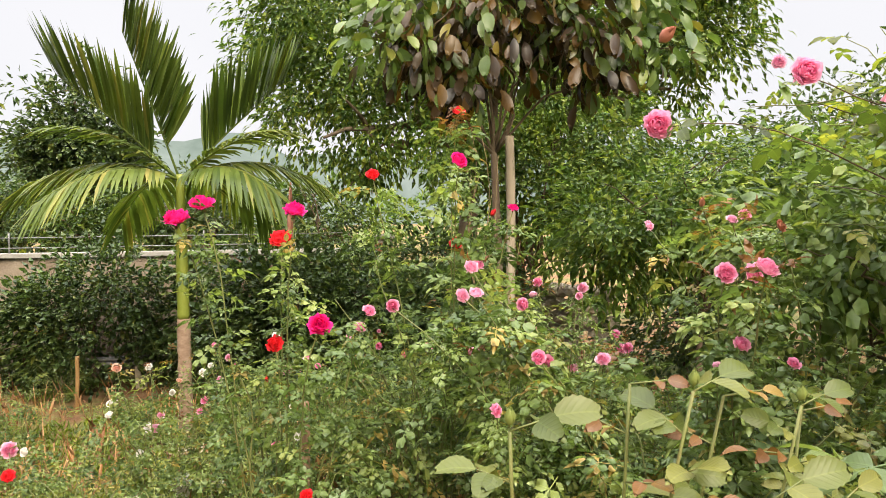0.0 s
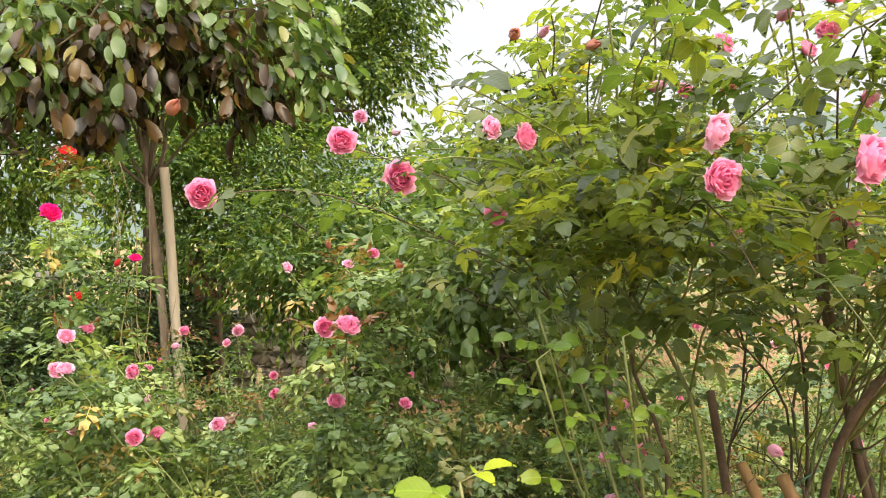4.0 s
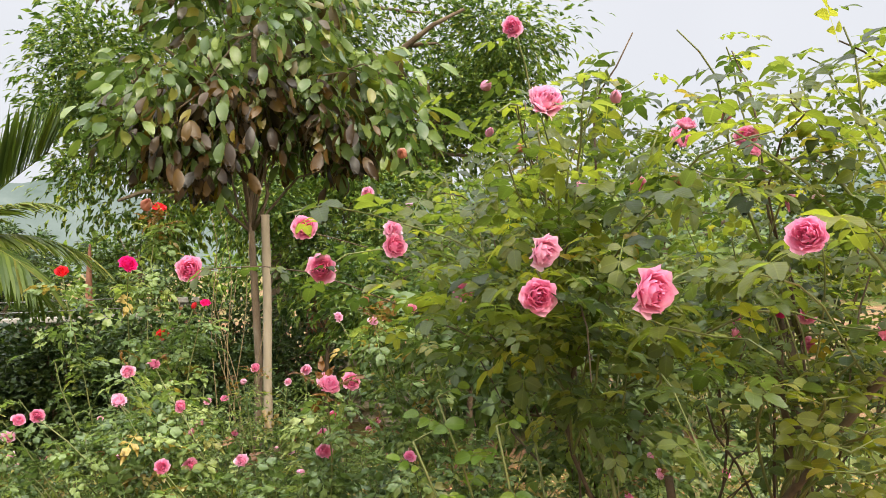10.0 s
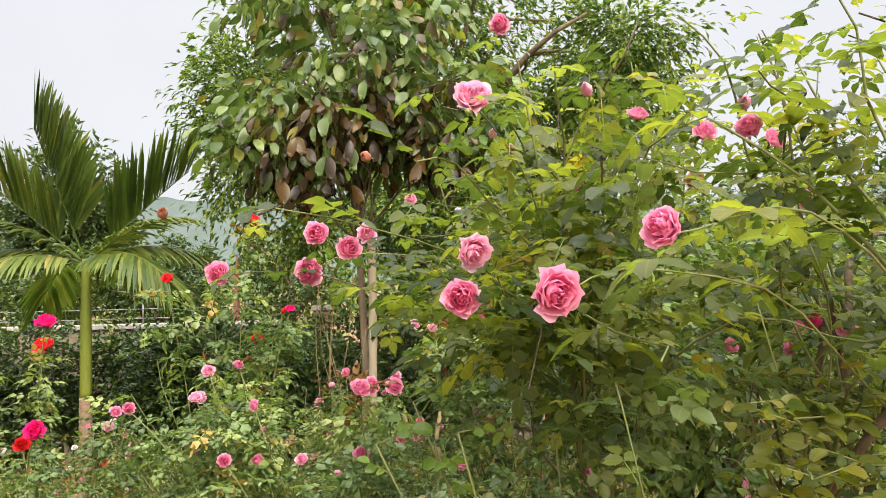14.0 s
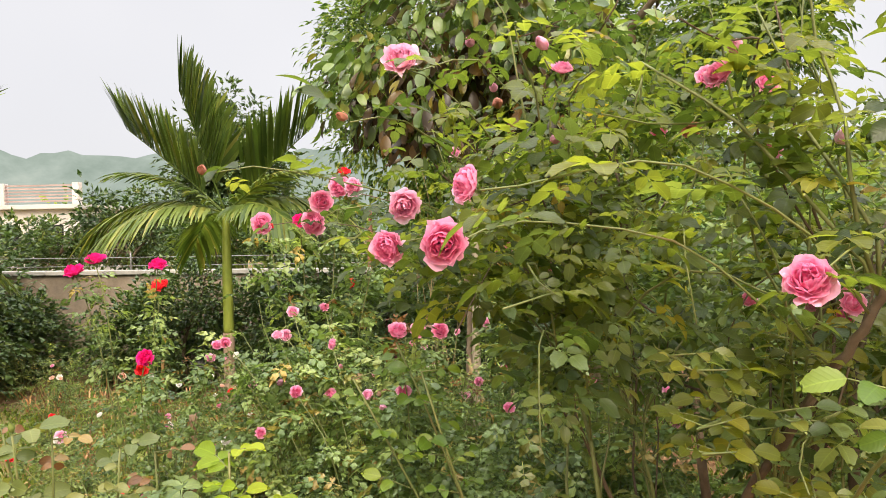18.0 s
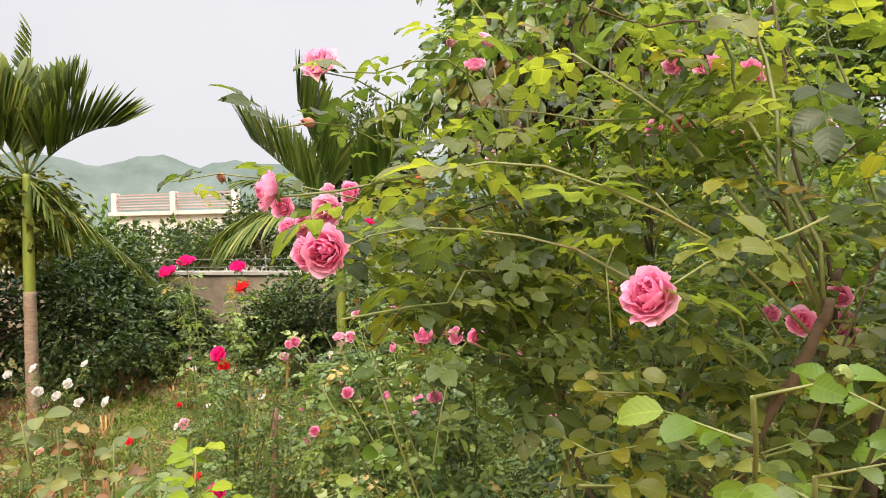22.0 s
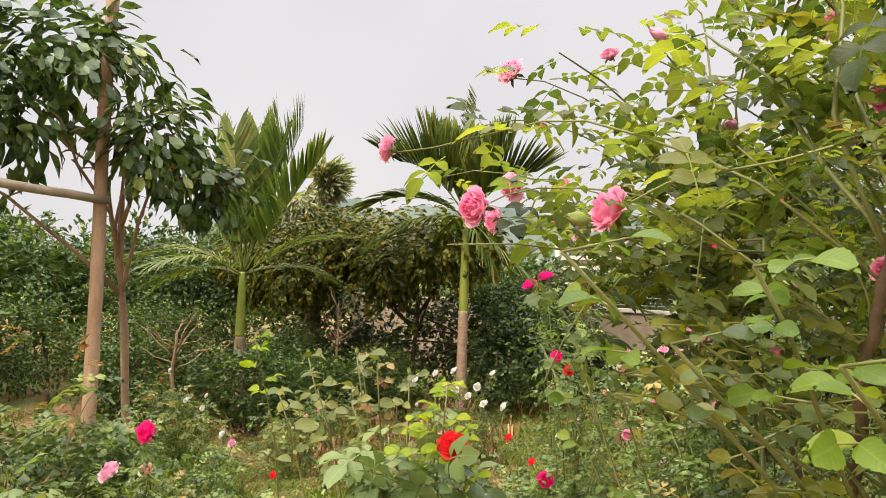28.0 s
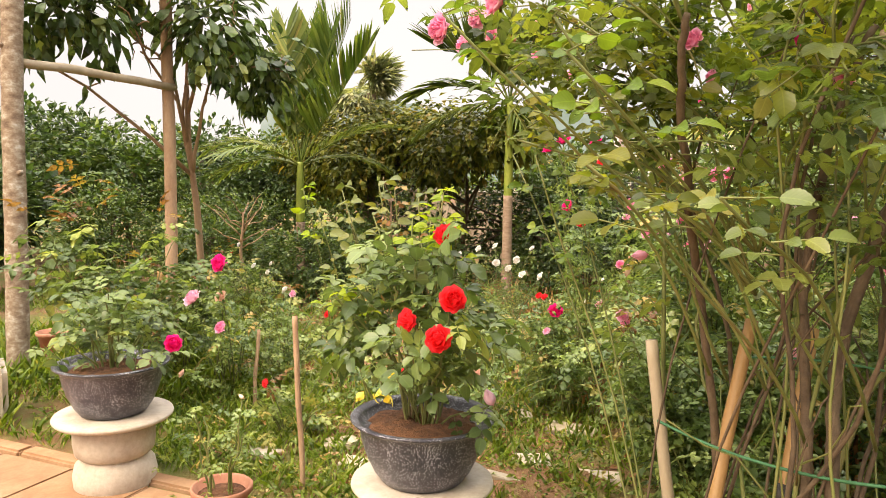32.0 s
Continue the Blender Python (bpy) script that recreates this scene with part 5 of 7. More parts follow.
# ---- palms ----
palm("areca_palm", (-0.62, 6.2, gz(-0.6, 6.2)), 2.6, 0.062, 1.45,
     [(191, 72, 1.55, 0.05, 42, 0.8, 0.9, 0, 0.03), (11, 48, 1.5, 0.08, 42, 0.85, 0.95, 0, 0.05), (193, 46, 1.5, 0.08, 42, 0.8, 0.95, 0, 0.05),
      (8, 30, 1.5, 0.5, 46, 0.52, 0.1, 1, 0.5), (188, 28, 1.6, 0.55, 46, 0.52, 0.1, 1, 0.5), (220, 24, 1.35, 0.55, 40, 0.5, 0.05, 1, 0.55), (325, 26, 1.3, 0.55, 40, 0.5, 0.05, 0, 0.55), (345, 42, 1.4, 0.35, 40, 0.46, 0.2, 1, 0.4), (205, 42, 1.4, 0.35, 40, 0.46, 0.2, 0, 0.4), (130, 15, 1.3, 0.55, 34, 0.45, 0.0, 0, 0.7), (50, 15, 1.2, 0.55, 34, 0.45, 0.0, 0, 0.7)],
     "young areca palm with a ringed brown trunk and green crownshaft", narrow=0.068)
palm("areca_palm", (-4.4, 5.4, gz(-4.4, 5.4)), 3.15, 0.072, 1.5,
     [(47, 87, 1.8, 0.0, 24, 0.34, 1.2, 1, 0.02), (227, 58, 1.9, 0.42, 46, 0.9, 1.0, 0, 0.06), (232, 68, 1.6, 0.3, 44, 0.85, 1.0, 1, 0.06), (47, 52, 1.65, 0.36, 44, 0.8, 1.0, 0, 0.08), (40, 66, 1.5, 0.25, 42, 0.75, 1.0, 1, 0.08), (80, 66, 1.5, 0.12, 40, 0.7, 0.9, 0, 0.08), (190, 66, 1.5, 0.15, 42, 0.75, 0.9, 0, 0.08), (300, 74, 1.3, 0.15, 40, 0.6, 1.0, 1, 0.1), (130, 60, 1.4, 0.2, 40, 0.6, 0.8, 0, 0.1),
      (224, 34, 1.7, 0.45, 42, 0.6, 0.5, 0, 0.4), (230, 8, 1.3, 0.4, 36, 0.5, 0.3, 1, 0.5), (47, -40, 1.75, 0.05, 42, 0.5, 0.1, 1, 0.4), (100, 10, 0.9, 0.7, 30, 0.42, 0.0, 0, 0.8), (170, 5, 0.9, 0.7, 30, 0.42, 0.0, 0, 0.8), (20, -50, 0.7, 0.2, 10, 0.34, 0.0, 1, 0.5)],
     "tall areca palm with stiff dark fronds and a pale ringed trunk", narrow=0.07)
palm("young_palm", (-6.2, 2.75, gz(-6, 2.75)), 1.95, 0.07, 0.95,
     [(60, 72, 2.5, 0.06, 46, 0.8, 0.7, 0, 0.1), (40, 60, 2.2, 0.1, 42, 0.7, 0.6, 0, 0.12), (240, 66, 2.0, 0.12, 42, 0.7, 0.6, 0, 0.12), (140, 76, 2.3, 0.06, 40, 0.7, 0.6, 0, 0.1), (320, 72, 2.1, 0.08, 40, 0.7, 0.6, 1, 0.1), (70, 80, 2.4, 0.05, 46, 0.7, 0.6, 0, 0.1), (20, 72, 2.1, 0.08, 44, 0.7, 0.6, 0, 0.1), (260, 78, 2.1, 0.08, 44, 0.7, 0.6, 0, 0.1), (200, 62, 1.9, 0.15, 42, 0.65, 0.6, 1, 0.15),
      (228, 38, 1.7, 0.45, 40, 0.65, 0.35, 1, 0.35), (52, 40, 1.7, 0.3, 40, 0.65, 0.35, 1, 0.3), (285, 30, 1.5, 0.4, 36, 0.6, 0.3, 1, 0.35), (215, 20, 1.4, 0.4, 36, 0.6, 0.3, 1, 0.35), (80, 25, 1.4, 0.4, 34, 0.6, 0.3, 1, 0.35)],
     "young palm with long upright feathery fronds and a yellow-green trunk", mat="palm_mid", narrow=0.05)


def fan_palm(foot, high, label):
    ob = thing("fan_palm", foot, label, "palm tree")
    x, y, z = foot
    part("trunk", mesh_of("trunk", *tube(bend((x, y, z - 0.05), (x, y, z + high), 0, 10, 0.03), np.linspace(0.16, 0.12, 10), 10), M["bark"]), ob)
    top = np.array([x, y, z + high])
    for i in range(30):
        az, el = i * 2.4, radians(-45 + 120 * ((i * 0.618) % 1.0))
        aim = np.array([math.cos(az) * math.cos(el), math.sin(az) * math.cos(el), math.sin(el)])
        hub = top + aim * rand(0.25, 0.45)
        sidev = unit(np.cross(aim, [0, 0, 1.0]))
        upv = np.cross(sidev, aim)
        pl, al, ul = [], [], []
        for j in range(26):
            a = radians(-115 + 230 * j / 25)
            pl.append(hub)
            al.append(aim * math.cos(a) + sidev * math.sin(a) - np.array([0, 0, 0.35]) + rng.normal(0, 0.16, 3))
            ul.append(upv + sidev * 0.4 * (-1) ** j + rng.normal(0, 0.4, 3))
        v, t = leaves(np.array(pl), np.array(al), np.array(ul), rand(0.42, 0.6), "long", 0.42)
        sv, sf = tube(bend(top, hub, 0.03, 5), 0.012, 4)
        st = np.array([(q[0], q[k], q[k + 1]) for q in sf for k in range(1, len(q) - 1)])
        part("fan_leaf", fast_mesh("fan_leaf", *merge([(v, t), (sv, st)]), M["fan_leaf"]), ob)
    return ob


fan_palm((-8.3, 5.1, G0), 3.6, "grey-green fan palm with a dense round head")

# ---- tangle behind the beds ----
tree("vine_thicket", (-6.6, 6.2, gz(0, 6.2)), (-6.6, 6.2, 1.6), [((-6.2, 5.9, 2.25), (2.0, 1.1, 0.45)), ((-8.2, 4.9, 2.3), (1.5, 1.1, 0.6)), ((-7.0, 5.7, 2.5), (1.2, 0.7, 0.35)), ((-6.0, 5.2, 1.8), (0.5, 0.4, 0.4)), ((-7.6, 4.3, 1.7), (0.5, 0.4, 0.45)), ((-9.2, 4.6, 1.9), (1.0, 0.8, 0.9))],
     "sprawling thicket hung with yellowing vines", 12000, 0.19, "far", "vine_leaf", 0.05, "old_cane", "thicket", clump=0.3, per=22, droop=0.9, shell=0.5, limbs=16)
tree("dark_thicket", (-5.9, 7.3, gz(0, 7.3)), (-5.9, 7.3, 0.8), [((-6.3, 7.1, 0.75), (2.0, 0.7, 1.15)), ((-5.6, 8.0, 0.9), (1.3, 0.8, 1.2)), ((-8.6, 5.7, 0.7), (1.5, 0.8, 1.1)), ((-4.6, 6.6, 0.5), (0.8, 0.7, 0.8)), ((-7.2, 5.9, 0.3), (0.9, 0.6, 0.6))],
     "dark shrubby thicket behind the rose beds", 9500, 0.15, "far", "dark_leaf", 0.05, "old_cane", "thicket", clump=0.25, per=16, shell=0.4, limbs=14)
for x, y, r, h in ((-6.4, 3.5, 0.9, 1.05), (-7.6, 4.0, 1.0, 1.5), (-5.5, 4.7, 0.8, 1.0), (-8.8, 1.6, 1.0, 1.5), (-4.4, 2.2, 0.75, 0.95), (-5.4, 1.2, 0.7, 0.9), (-5.2, 3.6, 0.6, 0.8), (-6.9, 1.6, 0.9, 1.2), (-7.4, 0.2, 0.9, 1.3), (-8.4, 2.9, 1.0, 1.4)):
    tree("round_shrub", (x, y, gz(x, y)), (x, y, h * 0.3), [((x, y, gz(x, y) + h * 0.55), (r, r, h * 0.45)), ((x + 0.2, y - 0.2, gz(x, y) + h * 0.6), (r * 0.7, r * 0.6, h * 0.4))],
         "low dense green shrub at the edge of the bed", 2600, 0.1, "far", "citrus_leaf", 0.03, "old_cane", "shrub", clump=0.16, per=14, group="low shrubs", limbs=6)


def bare_sapling(at, high, label):
    ob = thing("bare_sapling", at, label, "sapling")
    x, y, z = at
    pieces = [tube(bend((x, y, z - 0.05), (x + 0.03, y, z + high), 0, 10, 0.02), np.linspace(0.035, 0.012, 10), 7)]
    for i in range(14):
        h = z + high * rand(0.45, 0.98)
        a = rand(0, 6.28)
        pieces.append(tube(bend((x, y, h), (x + math.cos(a) * rand(0.2, 0.5), y + math.sin(a) * rand(0.2, 0.5), h + rand(0.15, 0.45)), 0, 6, 0.02), np.linspace(0.01, 0.003, 6), 4))
    for k, (v, f) in enumerate(pieces):
        part("twig" if k else "trunk", mesh_of("twig" if k else "trunk", v, f, M["pole_bark"]), ob)


bare_sapling((-6.3, 4.4, gz(0, 4.4)), 1.7, "thin bare brown sapling")
bare_sapling((-4.6, 1.3, gz(0, 1.3)), 1.1, "small twiggy leafless sapling")

# ---- trees near the pots ----
def prop_poles():
    ob = thing("slender_tree", (-1.95, -1.28, 0.0), "slender tree trunk with pale lichen patches", "tree")
    p = bend((-1.9, -1.3, -0.05), (-2.3, -1.18, 4.4), 0, 30, 0.012)
    r = np.linspace(0.078, 0.068, 30) * (1 + 0.05 * (np.arange(30) % 3 == 0))
    part("trunk", mesh_of("trunk", *tube(p, r, 14), M["lichen_bark"]), ob)
    for k, a in ((10, 0.4), (16, -1.2), (22, 0.9)):
        d = np.array([math.cos(a), math.sin(a), 0.25])
        part("branch_stub", mesh_of("branch_stub", *tube([p[k] + d * 0.05, p[k] + d * 0.08, p[k] + d * 0.1], [0.024, 0.02, 0.016], 8), M["lichen_bark"]), ob, "healed stub of a cut branch")
    ob = thing("prop_pole", (-2.6, -0.02, 0.0), "upright reddish-brown wooden prop pole", "pole")
    p = bend((-2.52, -0.06, -0.05), (-2.98, 0.08, 4.6), 0, 24, 0.01)
    part("pole", mesh_of("pole", *tube(p, np.linspace(0.056, 0.05, 24) * (1 + 0.06 * (np.arange(24) % 5 == 0)), 10), M["pole_bark"]), ob)
    ob = thing("crossbar", (-2.16, -1.22, 2.3), "grey wooden crossbar tied between trunk and pole", "crossbar")
    p = bend((-2.12, -1.24, 2.32), (-2.74, 0.06, 2.3), 0, 12, 0.015)
    part("bar", mesh_of("bar", *tube(p, 0.035, 8), M["grey_bamboo"]), ob)
    lumps = [((-3.0, -0.8, 3.0), (0.6, 0.6, 0.5)), ((-2.7, 0.3, 2.9), (0.5, 0.5, 0.45)), ((-3.0, 0.95, 2.65), (0.45, 0.4, 0.4)), ((-3.3, -1.6, 3.0), (0.7, 0.6, 0.5)), ((-3.0, -0.3, 3.5), (0.9, 0.9, 0.4))]
    tree("broad_leaved_tree", (-3.6, 0.55, gz(-3, 0.5)), (-3.25, 0.3, 2.4), lumps, "broad-leaved tree with large dark hanging leaves", 1700, 0.22, "broad", "dark_leaf", 0.045, "pole_bark", clump=0.22, per=9, droop=0.8, shell=0.2, limbs=7)


prop_poles()

# ---- pots ----
def glazed_bowl(at, label, wide=1.0):
    ob = thing("plant_pot", at, label, "plant pot", "speckled bowls on pedestals")
    prof = [(0.0, 0.0), (0.14, 0.0), (0.158, 0.008), (0.186, 0.045), (0.212, 0.1), (0.23, 0.155), (0.24, 0.205), (0.247, 0.222), (0.262, 0.233), (0.272, 0.238), (0.274, 0.243), (0.27, 0.247), (0.25, 0.245), (0.236, 0.235), (0.228, 0.215), (0.0, 0.19)]
    prof = [(a * wide, c) for a, c in prof]
    part("bowl", mesh_of("bowl", *lathe(prof, at, 56), M["speckled"]), ob)
    v, f = lathe([(0.0, 0.2), (0.06, 0.232), (0.12, 0.226), (0.18 * wide, 0.218), (0.224 * wide, 0.208), (0.215 * wide, 0.18)], at, 40, 0.02)
    v = [(a, b, c + 0.012 * noise.noise((a * 18, b * 18, 1))) for a, b, c in v]
    part("soil", mesh_of("soil", v, f, M["potting_soil"]), ob, "dark crumbly potting soil")
    return ob


def pedestal(at, label):
    ob = thing("pedestal", at, label, "pedestal", "cement pedestals")
    low = [(0.0, -0.02), (0.175, -0.02), (0.185, 0.0), (0.19, 0.05), (0.18, 0.1), (0.155, 0.13), (0.148, 0.14), (0.0, 0.14)]
    mid = [(0.0, 0.135), (0.15, 0.135), (0.178, 0.16), (0.186, 0.21), (0.184, 0.27), (0.178, 0.3), (0.0, 0.3)]
    top = [(0.0, 0.298), (0.2, 0.298), (0.262, 0.318), (0.272, 0.33), (0.268, 0.342), (0.2, 0.345), (0.0, 0.345)]
    part("foot", mesh_of("foot", *lathe(low, at, 48), M["cement"]), ob)
    part("drum", mesh_of("drum", *lathe(mid, at, 48), M["cement"]), ob)
    part("dish", mesh_of("dish", *lathe(top, at, 56), M["cement"]), ob)
    return ob


P1, P2 = (0.45, -1.04), (1.9, -0.2)
pedestal((*P1, 0.0), "pale cement pedestal with a wide dish top")
pedestal((*P2, 0.0), "pale cement pedestal under a speckled bowl")
glazed_bowl((*P1, 0.345), "dark speckled glazed bowl planted with a leafy rose", 0.95)
glazed_bowl((*P2, 0.345), "dark speckled glazed bowl planted with a red rose")
rose_bush((P1[0], P1[1], 0.53), "potted rose with dark leaves in a speckled bowl", 0.52, 0.3, 13, 135, 0.055, "dark_rose_leaf",
          [((0.87, -0.86, 0.74), "magenta", 0.085, (0.6, -0.5, 0.2)), ((0.26, -1.13, 0.72), "peach", 0.03)], "toothed", bare=0.35)
rose_bush((-0.6, -0.8, 0.0), "tall garden rose with reddish young shoots", 1.5, 0.5, 14, 330, 0.085, "dark_rose_leaf", [], bare=0.3, shoots=14)
rose_bush((-1.3, -0.3, 0.0), "leafy garden rose behind the potted ones", 1.1, 0.45, 14, 260, 0.08, "dark_rose_leaf", [], bare=0.25, shoots=8)
rose_bush((P2[0], P2[1], 0.53), "potted rose with scarlet blooms in a speckled bowl", 0.86, 0.38, 16, 235, 0.064, "dark_rose_leaf",
          [((2.24, -0.31, 1.09), "red", 0.095, (0.7, -0.6, 0.3)), ((2.12, -0.41, 1.01), "red", 0.08, (0.3, -0.9, 0.1)), ((2.26, -0.38, 0.97), "red", 0.095, (0.5, -0.8, 0.2)), ((1.96, -0.15, 1.28), "red", 0.09, (0.5, -0.6, 0.6)), ((2.22, -0.13, 0.72), "pale_pink_bud", 0.07)], "toothed", bare=0.42)


def yellow_leaves():
    c = (2.13, -0.52, 0.79)
    ob = [o for o in scene.objects if o.name.startswith("rose_bush") and "scarlet blooms" in o["label"]][0]
    for i in range(7):
        at = np.array(c) + rng.normal(0, 0.022, 3)
        v, t = leaves(at[None], (scatter_dirs(1)[0] - np.array([0, 0, 0.6]))[None], scatter_dirs(1), 0.045, "oval", 1.1)
        part("leaf", fast_mesh("leaf", v, t, M["yellow_leaf"], True, leaf_uv("oval", 1)), ob, "yellowed rose leaf")


yellow_leaves()


def small_pot(at, r, h, label):
    ob = thing("flower_pot", at, label, "flower pot")
    part("pot", mesh_of("pot", *lathe([(0.0, 0.0), (r * 0.68, 0.0), (r * 0.92, h * 0.82), (r * 1.02, h * 0.83), (r * 1.04, h * 0.97), (r, h), (r * 0.93, h * 0.97), (r * 0.86, h * 0.8), (0.0, h * 0.7)], at, 36), M["terracotta"]), ob)
    part("soil", mesh_of("soil", *lathe([(0.0, h * 0.78), (r * 0.4, h * 0.82), (r * 0.84, h * 0.79), (r * 0.8, h * 0.72), (0.0, h * 0.71)], at, 30, 0.03), M["potting_soil"]), ob, "dark potting soil")
    return ob


small_pot((1.16, -0.74, 0.00), 0.125, 0.17, "small terracotta flower pot standing on the paving")
E1 = (1.16, -0.74, 0.00)
rose_bush((E1[0], E1[1], 0.12), "little rose plant in a terracotta pot", 0.5, 0.16, 5, 40, 0.04, "rose_leaf", [((1.11, -0.63, 0.52), "peach_bud", 0.03)], bare=0.4)

# ---- paving ----
def paving():
    """The path, its edge running aslant by the first pedestal."""
    q = Matrix.Translation((0.67, -0.74, 0)) @ Matrix.Rotation(radians(33.4), 4, "Z")
    ob = new("pavement", mesh_of("pavement", [(q @ Vector(c))[:] for c in box(-3.6, 0.2, -4.5, 0.0, -0.09, -0.02)[0]], box(-3.6, 0.2, -4.5, 0.0, -0.09, -0.02)[1], M["mortar"], False))
    tagged(ob, "sandy beige paved garden path", "path", kind="structure")
    me = mesh_of("paving_slab", *box(-0.247, 0.247, -0.247, 0.247, -0.025, 0.012, 0.006), M["paving"], False)
    for i in range(18):
        for j in range(9):
            c = q @ Vector((-3.4 + i * 0.5, -0.36 - j * 0.5, -0.012 + rand(-0.003, 0.003)))
            if c.y < -0.95:
                b = new("paving_slab", me)
                b.parent = ob
                b.matrix_basis = Matrix.Translation(c) @ Matrix.Rotation(radians(33.4), 4, "Z")
    kerb = mesh_of("kerb_stone", *box(-0.3, 0.3, -0.05, 0.05, -0.1, 0.02, 0.012), M["paving"], False)
    for i in range(6):
        b = new("kerb_stone", kerb)
        b.parent = ob
        b.matrix_basis = Matrix.Translation(q @ Vector((-3.2 + i * 0.61, -0.05, 0.0))) @ Matrix.Rotation(radians(33.4), 4, "Z")


paving()

# ---- climbing rose ----
def climber():
    """The big climbing rose that the path runs along: old canes from one root, long arching shoots, sprays of leaves and pink blooms."""
    foot = np.array([3.05, 0.15, 0.0])
    ob = thing("climbing_rose", foot, "large climbing rose with arching canes and full pink blooms", "climbing rose")
    old, young, PL, AL, UL = [], [], [], [], []

    def dress(p, k, lo=0.2, spread=0.05):
        q = rng.uniform(lo, 1.0, k)
        n = len(p)
        pos = np.stack([np.interp(q, np.linspace(0, 1, n), p[:, j]) for j in range(3)], 1)
        PL.append(pos + rng.normal(0, spread, (k, 3)))
        AL.append(scatter_dirs(k, 0.32))
        UL.append(np.array([0, 0, 1.0]) + rng.normal(0, 0.18, (k, 3)))

    hubs = []
    for i in range(15):
        a = rand(0, 6.283)
        d = np.array([math.cos(a), math.sin(a), 0])
        start = foot + d * np.array([0.3, 0.3, 0]) * rand(0.3, 1) + np.array([0, 0, -0.05])
        end = start + d * np.array([0.55, 0.5, 0]) * rand(0.1, 1) + np.array([rand(-0.15, 0.3), rand(-0.1, 0.3), rand(1.4, 2.05)])
        p = bend(start, end, 0, 12, 0.06, start + np.array([rand(-0.1, 0.1), rand(-0.1, 0.1), rand(0.7, 1.2)]) + (end - start) * np.array([0.15, 0.15, 0.1]))
        old.append(tube(p, np.linspace(rand(0.005, 0.011), 0.0035, 12), 6))
        hubs.append(p)
        dress(p, 12, 0.6, 0.08)
        for k in range(2):
            s = p[int(rng.integers(2, 9))]
            young.append(tube(bend(s, s + np.array([rand(-0.3, 0.3), rand(-0.3, 0.3), rand(0.1, 0.5)]), 0.03, 6, 0.02), np.linspace(0.003, 0.0015, 6), 4))
    for i in range(82):
        aim = np.array([rand(-0.75, 1.25), rand(-0.75, 1.3), rand(1.35, 2.4)]) + np.array([3.0, 0.1, 0])
        if aim[1] < -0.45 and aim[2] < 1.45:
            aim[2] += 0.4
        p0 = min((hubs[int(rng.integers(len(hubs)))] for _ in range(9)), key=lambda h: np.linalg.norm(h[-1] - aim))
        s = p0[int(rng.integers(8, 12))]
        p = bend(s, aim, rand(0.03, 0.22), 10, 0.05)
        young.append(tube(p, np.linspace(0.0035, 0.0015, 10), 5))
        dress(p, 19, 0.1, 0.05)
    # strong long canes that arch through the bush
    for i in range(11):
        s = foot + np.array([rand(-0.25, 0.45), rand(-0.3, 0.1), -0.03])
        end = np.array([rand(2.6, 4.3), rand(-0.5, 0.5), rand(1.7, 2.25)])
        p = bend(s, end, 0, 16, 0.03, s + (end - s) * np.array([0.2, 0.3, 0.0]) + np.array([0, 0, (end[2] - s[2]) * 0.85]))
        young.append(tube(p, np.linspace(rand(0.003, 0.0048), 0.0018, 16), 6))
        dress(p, 14, 0.5, 0.03)
    # thick old wood
    for knots, r0 in ((((2.96, 0.1, -0.05), (2.99, 0.06, 0.7), (2.96, -0.05, 1.25), (3.065, -0.275, 1.615), (3.12, -0.355, 1.76), (3.14, -0.37, 1.82)), 0.0125),
                      (((3.3, -0.06, -0.05), (3.252, -0.01, 0.93), (3.227, 0.012, 1.045), (3.19, 0.04, 1.31), (3.22, 0.1, 1.65), (3.27, 0.14, 1.85)), 0.014),
                      (((3.36, 0.02, -0.05), (3.318, -0.02, 0.81), (3.28, 0.05, 1.1), (3.36, 0.2, 1.6), (3.5, 0.34, 1.95)), 0.018)):
        c = np.array(knots)
        u = np.linspace(0, 1, 28)
        p = np.stack([np.interp(u, np.linspace(0, 1, len(c)), c[:, j]) for j in range(3)], 1)
        for _ in range(3):
            p[1:-1] = (p[:-2] + p[1:-1] * 2 + p[2:]) / 4
        p += rng.normal(0, 0.003, p.shape)
        old.append(tube(p, np.linspace(r0, r0 * 0.6, 28) * (1 + 0.12 * (np.arange(28) % 6 == 0)), 9))
        hubs.append(p[2::2])
    first = sum(len(q) for q in PL)
    # long thin sprays that carry the outlying blooms
    for tip in ((1.68, 0.71, 1.94), (1.98, 0.55, 2.05), (1.98, 0.25, 1.94), (1.85, -0.14, 2.05), (2.2, -0.29, 2.13), (2.27, -0.31, 1.88), (2.39, -0.48, 1.89), (2.44, -0.74, 1.97), (2.3, -0.29, 2.23), (2.88, -0.67, 1.84)):
        s = min((h[k] for h in hubs for k in (8, 9, 10, 11)), key=lambda h: np.linalg.norm(h - np.array([tip[0] + 0.55, tip[1] + 0.3, 1.8])))
        p = bend(s, tip, 0.12, 10, 0.02)
        young.append(tube(p, np.linspace(0.0028, 0.0014, 10), 5))
        dress(p, 9, 0.1, 0.015)
